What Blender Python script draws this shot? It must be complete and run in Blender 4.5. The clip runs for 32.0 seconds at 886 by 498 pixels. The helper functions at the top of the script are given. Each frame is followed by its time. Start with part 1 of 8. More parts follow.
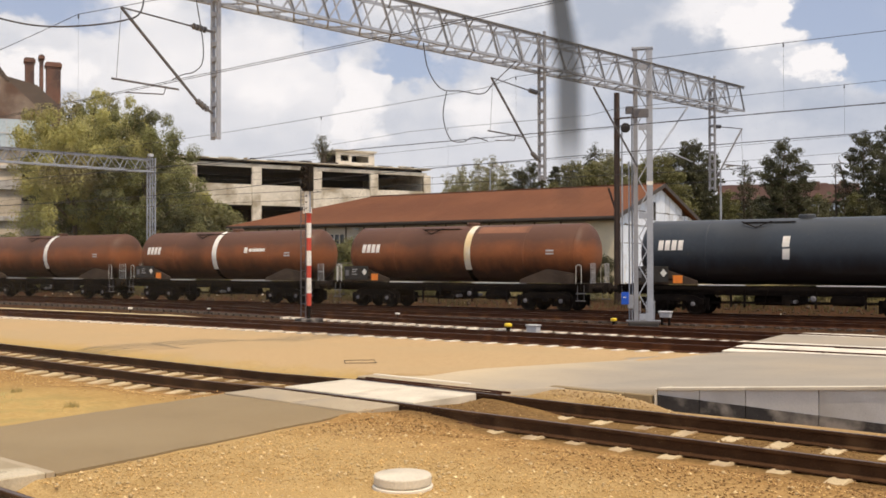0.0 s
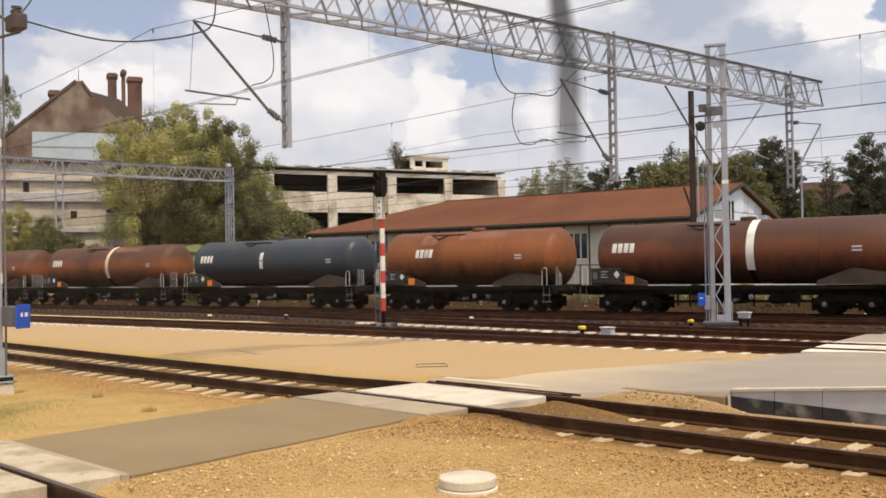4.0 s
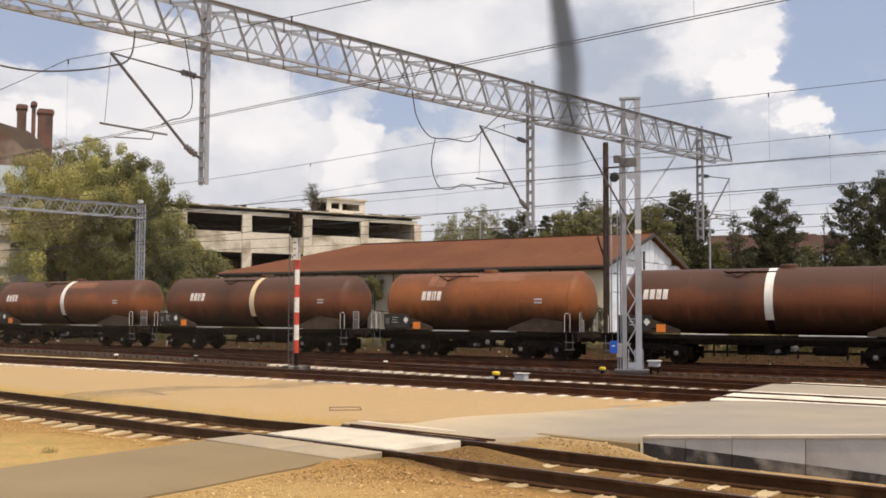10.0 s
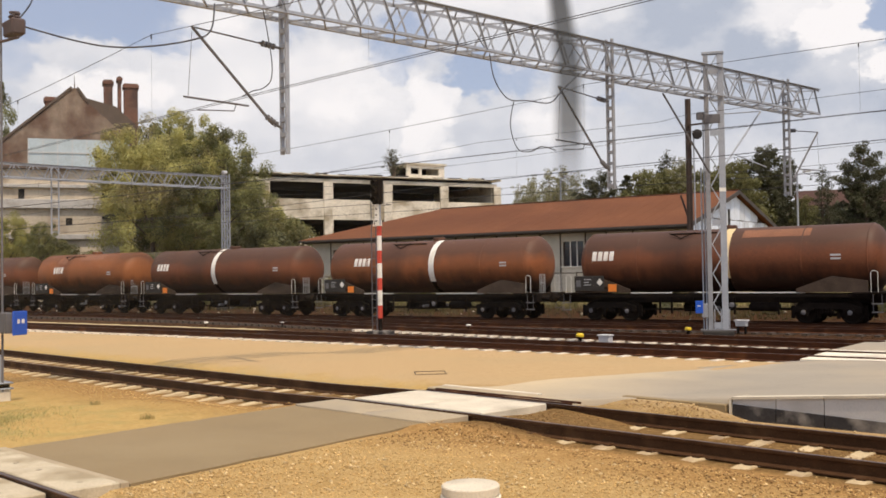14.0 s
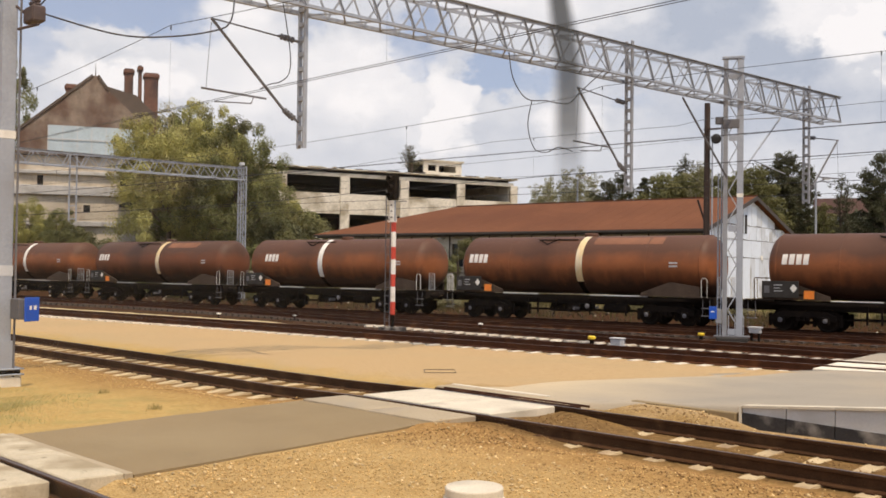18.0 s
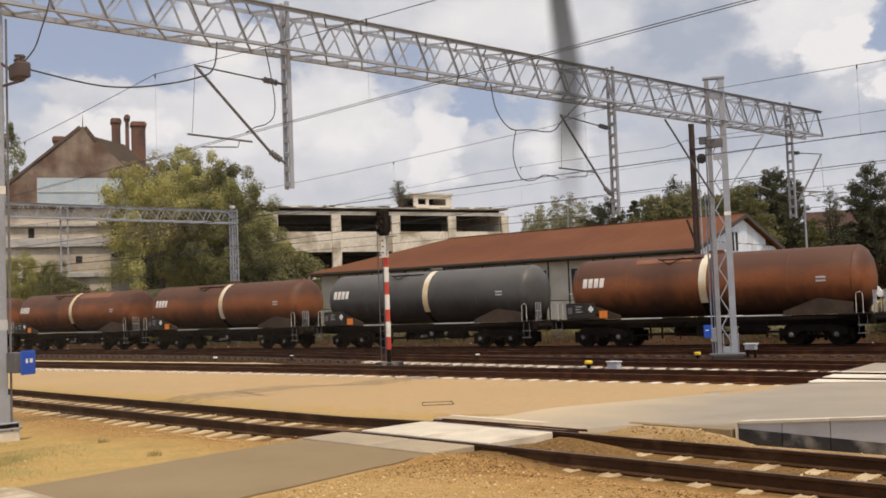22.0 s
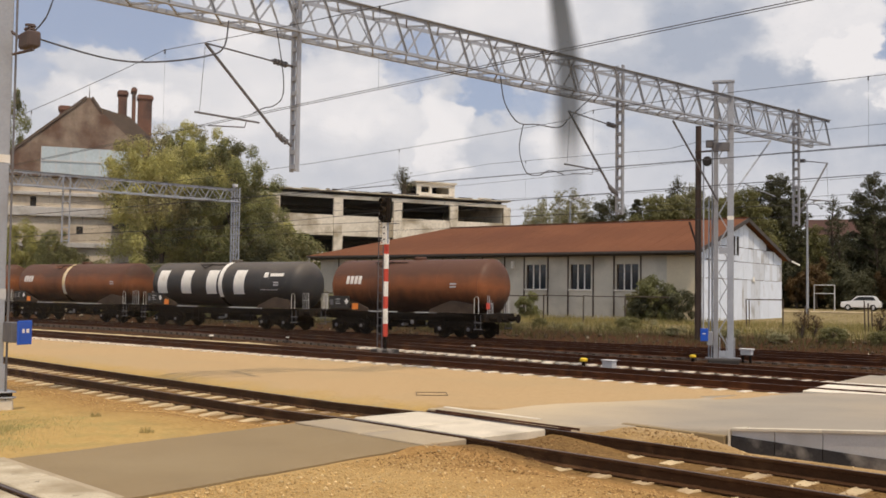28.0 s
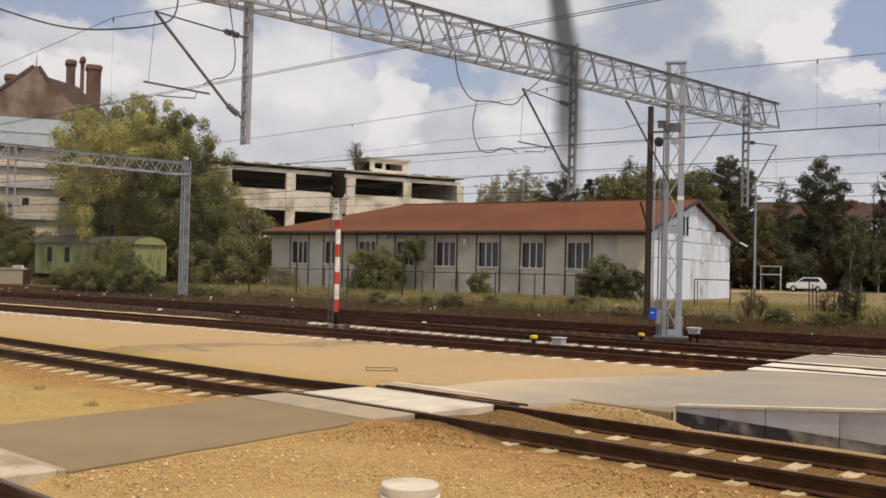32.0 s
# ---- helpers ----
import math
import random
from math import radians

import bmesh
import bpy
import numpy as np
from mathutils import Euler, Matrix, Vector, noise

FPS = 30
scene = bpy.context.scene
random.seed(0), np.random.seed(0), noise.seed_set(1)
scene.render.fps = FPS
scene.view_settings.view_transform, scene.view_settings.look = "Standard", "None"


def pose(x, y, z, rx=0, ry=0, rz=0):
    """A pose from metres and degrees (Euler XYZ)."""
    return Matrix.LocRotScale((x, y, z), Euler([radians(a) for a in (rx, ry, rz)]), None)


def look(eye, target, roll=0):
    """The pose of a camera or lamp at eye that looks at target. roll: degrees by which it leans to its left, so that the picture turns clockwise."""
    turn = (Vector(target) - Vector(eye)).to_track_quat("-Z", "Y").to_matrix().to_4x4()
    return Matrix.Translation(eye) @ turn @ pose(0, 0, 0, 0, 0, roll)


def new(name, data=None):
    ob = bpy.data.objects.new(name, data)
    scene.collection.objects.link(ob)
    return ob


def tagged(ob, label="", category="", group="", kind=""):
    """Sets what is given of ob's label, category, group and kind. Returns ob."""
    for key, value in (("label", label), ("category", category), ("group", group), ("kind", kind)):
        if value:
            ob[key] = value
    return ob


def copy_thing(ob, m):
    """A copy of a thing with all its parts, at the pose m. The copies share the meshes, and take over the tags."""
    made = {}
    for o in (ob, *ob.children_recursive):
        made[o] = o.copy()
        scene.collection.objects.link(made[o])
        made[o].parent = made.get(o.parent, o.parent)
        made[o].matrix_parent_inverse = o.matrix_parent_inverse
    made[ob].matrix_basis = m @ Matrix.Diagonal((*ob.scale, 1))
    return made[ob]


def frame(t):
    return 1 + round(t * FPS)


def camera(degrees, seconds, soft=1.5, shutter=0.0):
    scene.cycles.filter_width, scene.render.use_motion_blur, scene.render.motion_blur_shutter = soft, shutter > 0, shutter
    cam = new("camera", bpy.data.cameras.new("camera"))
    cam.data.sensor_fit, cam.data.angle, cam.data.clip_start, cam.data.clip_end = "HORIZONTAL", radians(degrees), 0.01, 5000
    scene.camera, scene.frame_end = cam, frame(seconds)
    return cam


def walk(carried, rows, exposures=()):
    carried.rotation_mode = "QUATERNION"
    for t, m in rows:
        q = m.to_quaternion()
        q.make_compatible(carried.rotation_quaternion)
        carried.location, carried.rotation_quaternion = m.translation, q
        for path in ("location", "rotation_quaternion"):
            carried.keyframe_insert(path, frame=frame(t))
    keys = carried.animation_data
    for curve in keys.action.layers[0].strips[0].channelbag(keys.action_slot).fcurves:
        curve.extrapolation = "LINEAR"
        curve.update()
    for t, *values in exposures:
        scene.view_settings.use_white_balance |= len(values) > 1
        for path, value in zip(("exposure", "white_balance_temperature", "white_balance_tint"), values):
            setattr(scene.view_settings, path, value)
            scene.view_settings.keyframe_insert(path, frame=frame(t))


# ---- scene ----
cam = camera(46.53, 32.0, soft=1.7)
# seconds, place in metres, heading to the left of +y, tilt up, lean
PATH = [
    (0, -0.051, -0.094, 1.889, 32.32, 0.74, -0.12),
    (0.5, -0.032, -0.065, 1.894, 32.21, 0.77, -0.56),
    (1, -0.039, -0.086, 1.895, 32.17, 1.11, -0.69),
    (1.5, -0.090, -0.075, 1.889, 32.73, 1.38, -0.72),
    (2, -0.135, -0.010, 1.910, 34.70, -0.03, 0.01),
    (2.5, -0.044, -0.062, 1.898, 36.18, 1.25, 1.06),
    (3, -0.114, 0.004, 1.904, 35.90, -0.04, -0.16),
    (3.5, 0.078, -0.044, 1.859, 35.98, 1.16, -0.74),
    (5.5, -0.036, 0.012, 1.923, 38.09, -0.28, -0.78),
    (6, -0.076, -0.022, 1.854, 37.01, 1.61, -1.38),
    (6.5, -0.061, -0.062, 1.879, 38.18, 1.51, -0.46),
    (7, -0.042, -0.029, 1.864, 37.70, 1.27, -0.46),
    (7.5, -0.064, -0.078, 1.878, 38.06, 1.25, -0.58),
    (8, -0.163, -0.013, 1.907, 36.28, 1.76, 0.00),
    (8.5, -0.033, -0.032, 1.829, 33.22, 1.56, -0.36),
    (9, -0.070, 0.017, 1.888, 32.93, 1.73, 0.84),
    (9.5, -0.009, 0.014, 1.863, 31.34, 3.09, 0.57),
    (10, -0.009, -0.013, 1.840, 31.81, 3.46, 0.19),
    (10.5, -0.018, 0.004, 1.845, 31.13, 3.12, 0.85),
    (11, -0.049, 0.028, 1.873, 30.23, 1.42, 2.05),
    (11.5, -0.086, 0.020, 1.870, 34.32, 1.93, -0.45),
    (12, -0.043, -0.007, 1.854, 36.27, 2.20, -1.11),
    (12.5, -0.042, -0.025, 1.847, 36.49, 1.82, -0.79),
    (13, -0.068, -0.017, 1.855, 36.46, 1.92, -0.99),
    (13.5, -0.025, -0.032, 1.861, 36.54, 1.77, -0.78),
    (15.5, -0.018, -0.005, 1.850, 35.40, 0.46, -1.79),
    (16, -0.046, -0.040, 1.859, 37.35, 1.01, -1.16),
    (16.5, -0.034, 0.015, 1.875, 35.57, 1.01, -1.34),
    (17, -0.056, 0.054, 1.885, 34.00, 1.87, -0.95),
    (17.5, -0.001, 0.010, 1.858, 36.49, 1.73, -0.53),
    (18, -0.020, 0.043, 1.882, 37.15, 1.29, 0.75),
    (18.5, 0.007, -0.019, 1.872, 36.89, 2.10, -0.10),
    (19, 0.008, -0.009, 1.832, 35.87, 1.90, 0.18),
    (19.5, 0.027, 0.002, 1.866, 36.09, 0.77, 0.17),
    (20, -0.048, 0.042, 1.903, 37.34, -0.50, -0.05),
    (20.5, -0.040, 0.061, 1.937, 36.42, 0.84, 1.04),
    (21, 0.004, 0.039, 1.887, 37.58, 1.43, -0.22),
    (21.5, -0.013, 0.028, 1.919, 39.61, 3.08, 0.68),
    (22, 0.113, -0.040, 1.871, 36.78, 3.10, -2.18),
    (22.5, 0.060, 0.107, 1.911, 40.83, 5.40, 1.11),
    (23, 0.091, 0.146, 1.863, 39.24, 3.60, -1.21),
    (23.5, 0.120, 0.102, 1.888, 35.41, 2.38, 0.36),
    (24, 0.089, -0.025, 1.850, 33.46, 1.19, -1.21),
    (24.5, 0.084, 0.023, 1.904, 34.57, 2.34, -0.81),
    (25, 0.061, -0.012, 1.890, 35.77, 2.18, 0.13),
    (25.5, 0.070, -0.005, 1.920, 35.36, 1.85, 0.33),
    (27.5, 0.084, -0.053, 1.877, 36.40, 3.20, 0.41),
    (28, 0.080, -0.035, 1.921, 36.80, 2.46, 0.74),
    (28.5, 0.030, 0.010, 1.886, 35.51, 1.81, 0.94),
    (29, 0.044, 0.006, 1.888, 36.57, 1.13, 0.90),
    (29.5, 0.075, -0.038, 1.906, 36.55, 1.13, 1.44),
    (30, 0.067, 0.023, 1.921, 34.50, 0.86, 0.97),
    (30.5, 0.056, 0.018, 1.918, 34.05, 1.28, 0.85),
    (31, 0.104, 0.002, 1.911, 34.03, 0.58, 0.81),
    (31.5, 0.035, 0.041, 1.922, 33.92, 0.87, 0.96),
    (32, 0.081, 0.011, 1.891, 34.16, 1.25, 1.40),
]


def aim(x, y, z, heading, tilt, lean):
    a, b = radians(heading), radians(tilt)
    way = Vector((-math.sin(a) * math.cos(b), math.cos(a) * math.cos(b), math.sin(b)))
    return look((x, y, z), Vector((x, y, z)) + way, lean)


walk(cam, [(t, aim(*p)) for t, *p in PATH], exposures=[(0, 0.26, 6850, 13), (18, 0.25, 6850, 13), (21, 0.21, 6850, 13), (22.5, 0.02, 6850, 13), (24.5, 0.04, 6850, 13), (28, 0.07, 6850, 13), (29, 0.06, 6850, 13), (30, 0.01, 6850, 13), (32, -0.01, 6850, 13)])

# ---- world, sun, exposure ----
SUN_EL, SUN_AZ = 64.0, 115.0  # degrees; azimuth clockwise from +y


# bearing left of +y and height in degrees, half width, half height, softness (1: no firm edge), weight
GAPS_OF_BLUE = [
    (54.8, 14.2, 4.4, 1.7, 0.6, 1.0), (57.6, 15.6, 3.0, 1.6, 0.8, 0.8), (52.6, 17.8, 2.6, 1.4, 0.7, 1.0), (51.0, 12.6, 1.6, 0.9, 0.9, 0.7),
    (59.4, 11.8, 1.4, 1.8, 0.9, 0.6), (47.0, 16.4, 1.5, 0.9, 0.8, 0.9), (38.6, 13.0, 1.5, 2.0, 0.8, 0.85), (34.8, 10.9, 1.5, 1.1, 0.7, 0.9),
    (32.7, 10.7, 1.9, 0.8, 0.8, 0.75), (38.9, 10.9, 0.9, 1.1, 0.8, 0.6), (9.8, 14.4, 3.8, 3.6, 0.4, 1.4), (8.0, 11.5, 2.6, 2.4, 0.6, 0.9), (26.8, 9.2, 1.3, 0.7, 0.9, 0.5),
    (63.7, 14.5, 2.2, 2.6, 0.8, 0.55), (44.2, 13.6, 1.0, 0.7, 0.9, 0.5), (11.0, 9.3, 2.2, 0.9, 0.9, 0.35), (29.0, 12.4, 0.9, 0.6, 0.9, 0.45),
]
# the same, for bright heads and (below nought) grey bases of the clouds; a last number: how far it covers a gap
HEADS = [
    (36.7, 9.0, 1.3, 1.9, 0.45, 0.8, 0.9), (37.9, 8.2, 1.6, 1.4, 0.6, 0.4, 0.4), (30.3, 8.2, 1.6, 1.0, 0.6, 0.7, 0.3), (41.4, 11.0, 3.2, 1.8, 0.7, 0.7, 0.6),
    (48.5, 11.4, 3.0, 2.6, 0.7, 0.6, 0.6), (53.9, 10.0, 2.4, 1.2, 0.45, 0.9, 1.0), (56.6, 10.1, 1.6, 0.9, 0.6, 0.6, 0.5), (62.9, 9.4, 1.9, 1.6, 0.6, 0.7, 0.6), (31.0, 15.6, 6.0, 1.7, 0.8, 0.7, 0.3),
    (16.6, 14.4, 2.6, 2.0, 0.55, 0.75, 0.8), (15.0, 12.4, 1.4, 1.3, 0.4, 1.0, 0.8), (12.7, 10.2, 0.9, 0.7, 0.45, 1.0, 0.9), (44.0, 8.6, 4.0, 1.6, 0.9, 0.35, 0.3),
    (48.4, 14.8, 1.8, 1.5, 0.8, 0.4, 0.4), (18.9, 11.2, 2.4, 1.0, 0.8, -0.8, 0.3), (22.6, 14.4, 2.4, 1.8, 0.8, -0.75, 0.3), (25.5, 11.8, 3.0, 1.4, 0.9, -0.5, 0.2), (27.0, 15.4, 2.6, 1.0, 0.9, -0.35, 0.2),
    (20.0, 8.6, 5.5, 1.5, 0.9, -0.5, 0.3), (10.5, 7.4, 3.0, 1.6, 0.9, -0.6, 0.2), (33.6, 7.2, 3.0, 0.9, 0.9, -0.15, 0.2), (17.6, 17.0, 3.4, 1.0, 0.8, 0.4, 0.4), (55.0, 12.0, 2.6, 0.5, 0.9, 0.2, 0.3),
]


def build_sky():
    """Clear sky with broken cumulus, pale haze towards the horizon."""
    w = bpy.data.worlds.new("sky")
    scene.world = w
    w.use_nodes = True
    nt = w.node_tree
    nt.nodes.clear()
    N, L = nt.nodes.new, nt.links.new
    out, bg = N("ShaderNodeOutputWorld"), N("ShaderNodeBackground")
    sky = N("ShaderNodeTexSky")
    sky.sky_type, sky.sun_disc = "NISHITA", False
    sky.sun_elevation, sky.sun_rotation = radians(SUN_EL), radians(SUN_AZ)
    sky.air_density, sky.dust_density, sky.ozone_density = 1.0, 1.2, 1.0
    tc = N("ShaderNodeTexCoord")

    def put(v, socket):
        if isinstance(v, (int, float)):
            socket.default_value = v
        else:
            L(v, socket)

    def calc(op, a, c=0.0, d=0.0):
        n = N("ShaderNodeMath")
        n.operation = op
        for i, v in enumerate((a, c, d)):
            put(v, n.inputs[i])
        return n.outputs[0]

    def vec(op, a, c):
        n = N("ShaderNodeVectorMath")
        n.operation = op
        for i, v in enumerate((a, c)):
            if isinstance(v, tuple):
                n.inputs[i].default_value = v
            else:
                L(v, n.inputs[i])
        return n

    def eased(v, lo, hi, a=0.0, c=1.0):
        n = N("ShaderNodeMapRange")
        n.interpolation_type = "SMOOTHSTEP"
        n.inputs["From Min"].default_value, n.inputs["From Max"].default_value = lo, hi
        n.inputs["To Min"].default_value, n.inputs["To Max"].default_value = a, c
        L(v, n.inputs["Value"])
        return n.outputs["Result"]

    def cloud_noise(scale, detail, rough, shift):
        mp, n = N("ShaderNodeMapping"), N("ShaderNodeTexNoise")
        mp.inputs["Scale"].default_value = (1.0, 1.0, 1.5)
        mp.inputs["Location"].default_value = shift
        n.inputs["Scale"].default_value, n.inputs["Detail"].default_value, n.inputs["Roughness"].default_value = scale, detail, rough
        L(tc.outputs["Generated"], mp.inputs["Vector"])
        L(mp.outputs["Vector"], n.inputs["Vector"])
        return n

    def mixed(f, a, c):
        n = N("ShaderNodeMix")
        n.data_type = "RGBA"
        put(f, n.inputs["Factor"])
        for k, v in (("A", a), ("B", c)):
            if isinstance(v, tuple):
                n.inputs[k].default_value = (*v, 1)
            else:
                L(v, n.inputs[k])
        return n.outputs["Result"]

    sep, at = N("ShaderNodeSeparateXYZ"), N("ShaderNodeCombineXYZ")
    L(tc.outputs["Generated"], sep.inputs[0])
    bearing = calc("MULTIPLY", calc("ARCTAN2", calc("MULTIPLY", sep.outputs["X"], -1.0), sep.outputs["Y"]), 57.2958)
    height = calc("MULTIPLY", calc("ARCSINE", sep.outputs["Z"]), 57.2958)
    L(bearing, at.inputs[0])
    L(height, at.inputs[1])
    # billows: the places shift by noise at two sizes
    flat = (1.0, 1.0, 0.0)
    big = vec("MULTIPLY", vec("SUBTRACT", cloud_noise(16.0, 3, 0.5, (1.2, 0.4, 2.2)).outputs["Color"], (0.5, 0.5, 0.5)).outputs[0], (5.0, 3.5, 0.0))
    small = vec("MULTIPLY", vec("SUBTRACT", cloud_noise(60.0, 6, 0.6, (5.2, 1.4, 0.2)).outputs["Color"], (0.5, 0.5, 0.5)).outputs[0], (2.0, 1.8, 0.0))
    place = vec("MULTIPLY", vec("ADD", vec("ADD", at.outputs[0], big.outputs[0]).outputs[0], small.outputs[0]).outputs[0], flat).outputs[0]

    def blob(az, el, rx, ry, soft):
        d = vec("MULTIPLY", vec("SUBTRACT", place, (az, el, 0.0)).outputs[0], (1.0 / rx, 1.0 / ry, 0.0))
        return eased(vec("LENGTH", d.outputs[0], flat).outputs["Value"], 1.15 - soft * 0.75, 1.15 + soft * 0.75, 1.0, 0.0)

    wide = cloud_noise(7.5, 8, 0.55, (3.3, 0.6, 0.35)).outputs["Fac"]
    fluff = cloud_noise(22.0, 8, 0.6, (1.3, 2.6, 0.1)).outputs["Fac"]
    view = blob(36.0, 9.0, 30.0, 10.0, 0.5)
    cover = calc("ADD", eased(wide, 0.42, 0.6), calc("MULTIPLY", view, 1.0))
    cover = calc("MINIMUM", cover, 1.0)
    bright = calc("ADD", calc("MULTIPLY", calc("SUBTRACT", fluff, 0.5), 0.6), 0.42)
    for az, el, rx, ry, soft, weight in GAPS_OF_BLUE:
        cover = calc("SUBTRACT", cover, calc("MULTIPLY", blob(az, el, rx, ry, soft), weight))
    cover = calc("MAXIMUM", cover, 0.0)
    for az, el, rx, ry, soft, weight, hides in HEADS:
        b = blob(az, el, rx, ry, soft)
        cover = calc("ADD", cover, calc("MULTIPLY", b, hides))
        bright = calc("ADD", bright, calc("MULTIPLY", b, weight * 0.55))
    haze = eased(height, 2.0, 9.0, 0.75, 0.0)
    cover = eased(calc("ADD", cover, calc("MULTIPLY", calc("SUBTRACT", fluff, 0.5), 0.6)), 0.0, 0.95)
    r2 = N("ShaderNodeValToRGB")
    els = r2.color_ramp.elements
    els[0].position, els[1].position = 0.0, 0.95
    els[0].color, els[1].color = (4.5, 5.15, 6.3, 1), (9.2, 9.3, 9.6, 1)
    mid = els.new(0.45)
    mid.color = (6.7, 7.1, 7.8, 1)
    L(bright, r2.inputs["Fac"])
    blue = mixed(0.48, sky.outputs["Color"], (5.6, 6.4, 8.6))
    # clouds near the sun shine more strongly than those opposite
    a, e = radians(SUN_AZ), radians(SUN_EL)
    near_sun = eased(vec("DOT_PRODUCT", tc.outputs["Generated"], (math.sin(a) * math.cos(e), math.cos(a) * math.cos(e), math.sin(e))).outputs["Value"], 0.1, 0.95, 1.0, 2.2)
    lit = N("ShaderNodeVectorMath")
    lit.operation = "SCALE"
    L(r2.outputs["Color"], lit.inputs[0])
    L(near_sun, lit.inputs["Scale"])
    col = mixed(cover, blue, lit.outputs[0])
    col = mixed(haze, col, (6.9, 7.2, 7.8))
    L(col, bg.inputs["Color"])
    bg.inputs["Strength"].default_value = 0.085
    L(bg.outputs["Background"], out.inputs["Surface"])


build_sky()
sun = new("sun", bpy.data.lights.new("sun", "SUN"))
sun.data.energy, sun.data.angle, sun.data.color = 2.7, radians(0.6), (1.0, 0.86, 0.665)
SUN_FROM = Vector((math.sin(radians(SUN_AZ)) * math.cos(radians(SUN_EL)), math.cos(radians(SUN_AZ)) * math.cos(radians(SUN_EL)), math.sin(radians(SUN_EL))))
sun.matrix_world = look(SUN_FROM * 50, (0, 0, 0))

# ---- materials ----


def mat(name, base, rough=0.8, metal=0.0, var=0.18, scale=3.0, fine=40.0, dirt=None, dirt_at=(0.55, 0.75), dirt_scale=0.6, bump=0.15, spec=0.4, world=False, island=0.0, obj=True):
    """A surface with grain, larger blotches and bump. dirt: a second colour that comes in as stains."""
    m = bpy.data.materials.new(name)
    m.use_nodes = True
    nt = m.node_tree
    N, L = nt.nodes.new, nt.links.new
    b = nt.nodes["Principled BSDF"]
    b.inputs["Roughness"].default_value, b.inputs["Metallic"].default_value = rough, metal
    b.inputs["Specular IOR Level"].default_value = spec
    if world:
        co = N("ShaderNodeNewGeometry").outputs["Position"]
    else:
        co = N("ShaderNodeTexCoord").outputs["Object"]
    off = N("ShaderNodeVectorMath")
    off.operation = "ADD"
    L(co, off.inputs[0])
    if not world and obj:
        info, mul = N("ShaderNodeObjectInfo"), N("ShaderNodeMath")
        mul.operation = "MULTIPLY"
        mul.inputs[1].default_value = 37.0
        L(info.outputs["Random"], mul.inputs[0])
        L(mul.outputs[0], off.inputs[1])
    co = off.outputs["Vector"]
    n1, n2 = N("ShaderNodeTexNoise"), N("ShaderNodeTexNoise")
    n1.inputs["Scale"].default_value, n1.inputs["Detail"].default_value = scale, 5
    n2.inputs["Scale"].default_value, n2.inputs["Detail"].default_value = fine, 4
    L(co, n1.inputs["Vector"])
    L(co, n2.inputs["Vector"])
    add = N("ShaderNodeMath")
    add.operation = "ADD"
    L(n1.outputs["Fac"], add.inputs[0])
    L(n2.outputs["Fac"], add.inputs[1])
    mr = N("ShaderNodeMapRange")
    mr.inputs["From Min"].default_value, mr.inputs["From Max"].default_value = 0.7, 1.3
    mr.inputs["To Min"].default_value, mr.inputs["To Max"].default_value = 1 - var, 1 + var
    L(add.outputs[0], mr.inputs["Value"])
    val = mr.outputs["Result"]
    if island:
        geo, mr2, mm = N("ShaderNodeNewGeometry"), N("ShaderNodeMapRange"), N("ShaderNodeMath")
        mr2.inputs["To Min"].default_value, mr2.inputs["To Max"].default_value = 1 - island, 1 + island
        L(geo.outputs["Random Per Island"], mr2.inputs["Value"])
        mm.operation = "MULTIPLY"
        L(val, mm.inputs[0])
        L(mr2.outputs["Result"], mm.inputs[1])
        val = mm.outputs[0]
    colour = N("ShaderNodeMix")
    colour.data_type, colour.blend_type = "RGBA", "MULTIPLY"
    colour.inputs["Factor"].default_value = 1.0
    colour.inputs["A"].default_value = (*base, 1)
    L(val, colour.inputs["B"])
    res = colour.outputs["Result"]
    if dirt:
        n3, rp, mx = N("ShaderNodeTexNoise"), N("ShaderNodeValToRGB"), N("ShaderNodeMix")
        n3.inputs["Scale"].default_value, n3.inputs["Detail"].default_value = dirt_scale, 7
        L(co, n3.inputs["Vector"])
        rp.color_ramp.elements[0].position, rp.color_ramp.elements[1].position = dirt_at
        L(n3.outputs["Fac"], rp.inputs["Fac"])
        mx.data_type = "RGBA"
        L(rp.outputs["Color"], mx.inputs["Factor"])
        L(res, mx.inputs["A"])
        mx.inputs["B"].default_value = (*dirt, 1)
        res = mx.outputs["Result"]
    L(res, b.inputs["Base Color"])
    if bump:
        bp = N("ShaderNodeBump")
        bp.inputs["Strength"].default_value, bp.inputs["Distance"].default_value = bump, 0.02
        L(n2.outputs["Fac"], bp.inputs["Height"])
        L(bp.outputs["Normal"], b.inputs["Normal"])
    return m


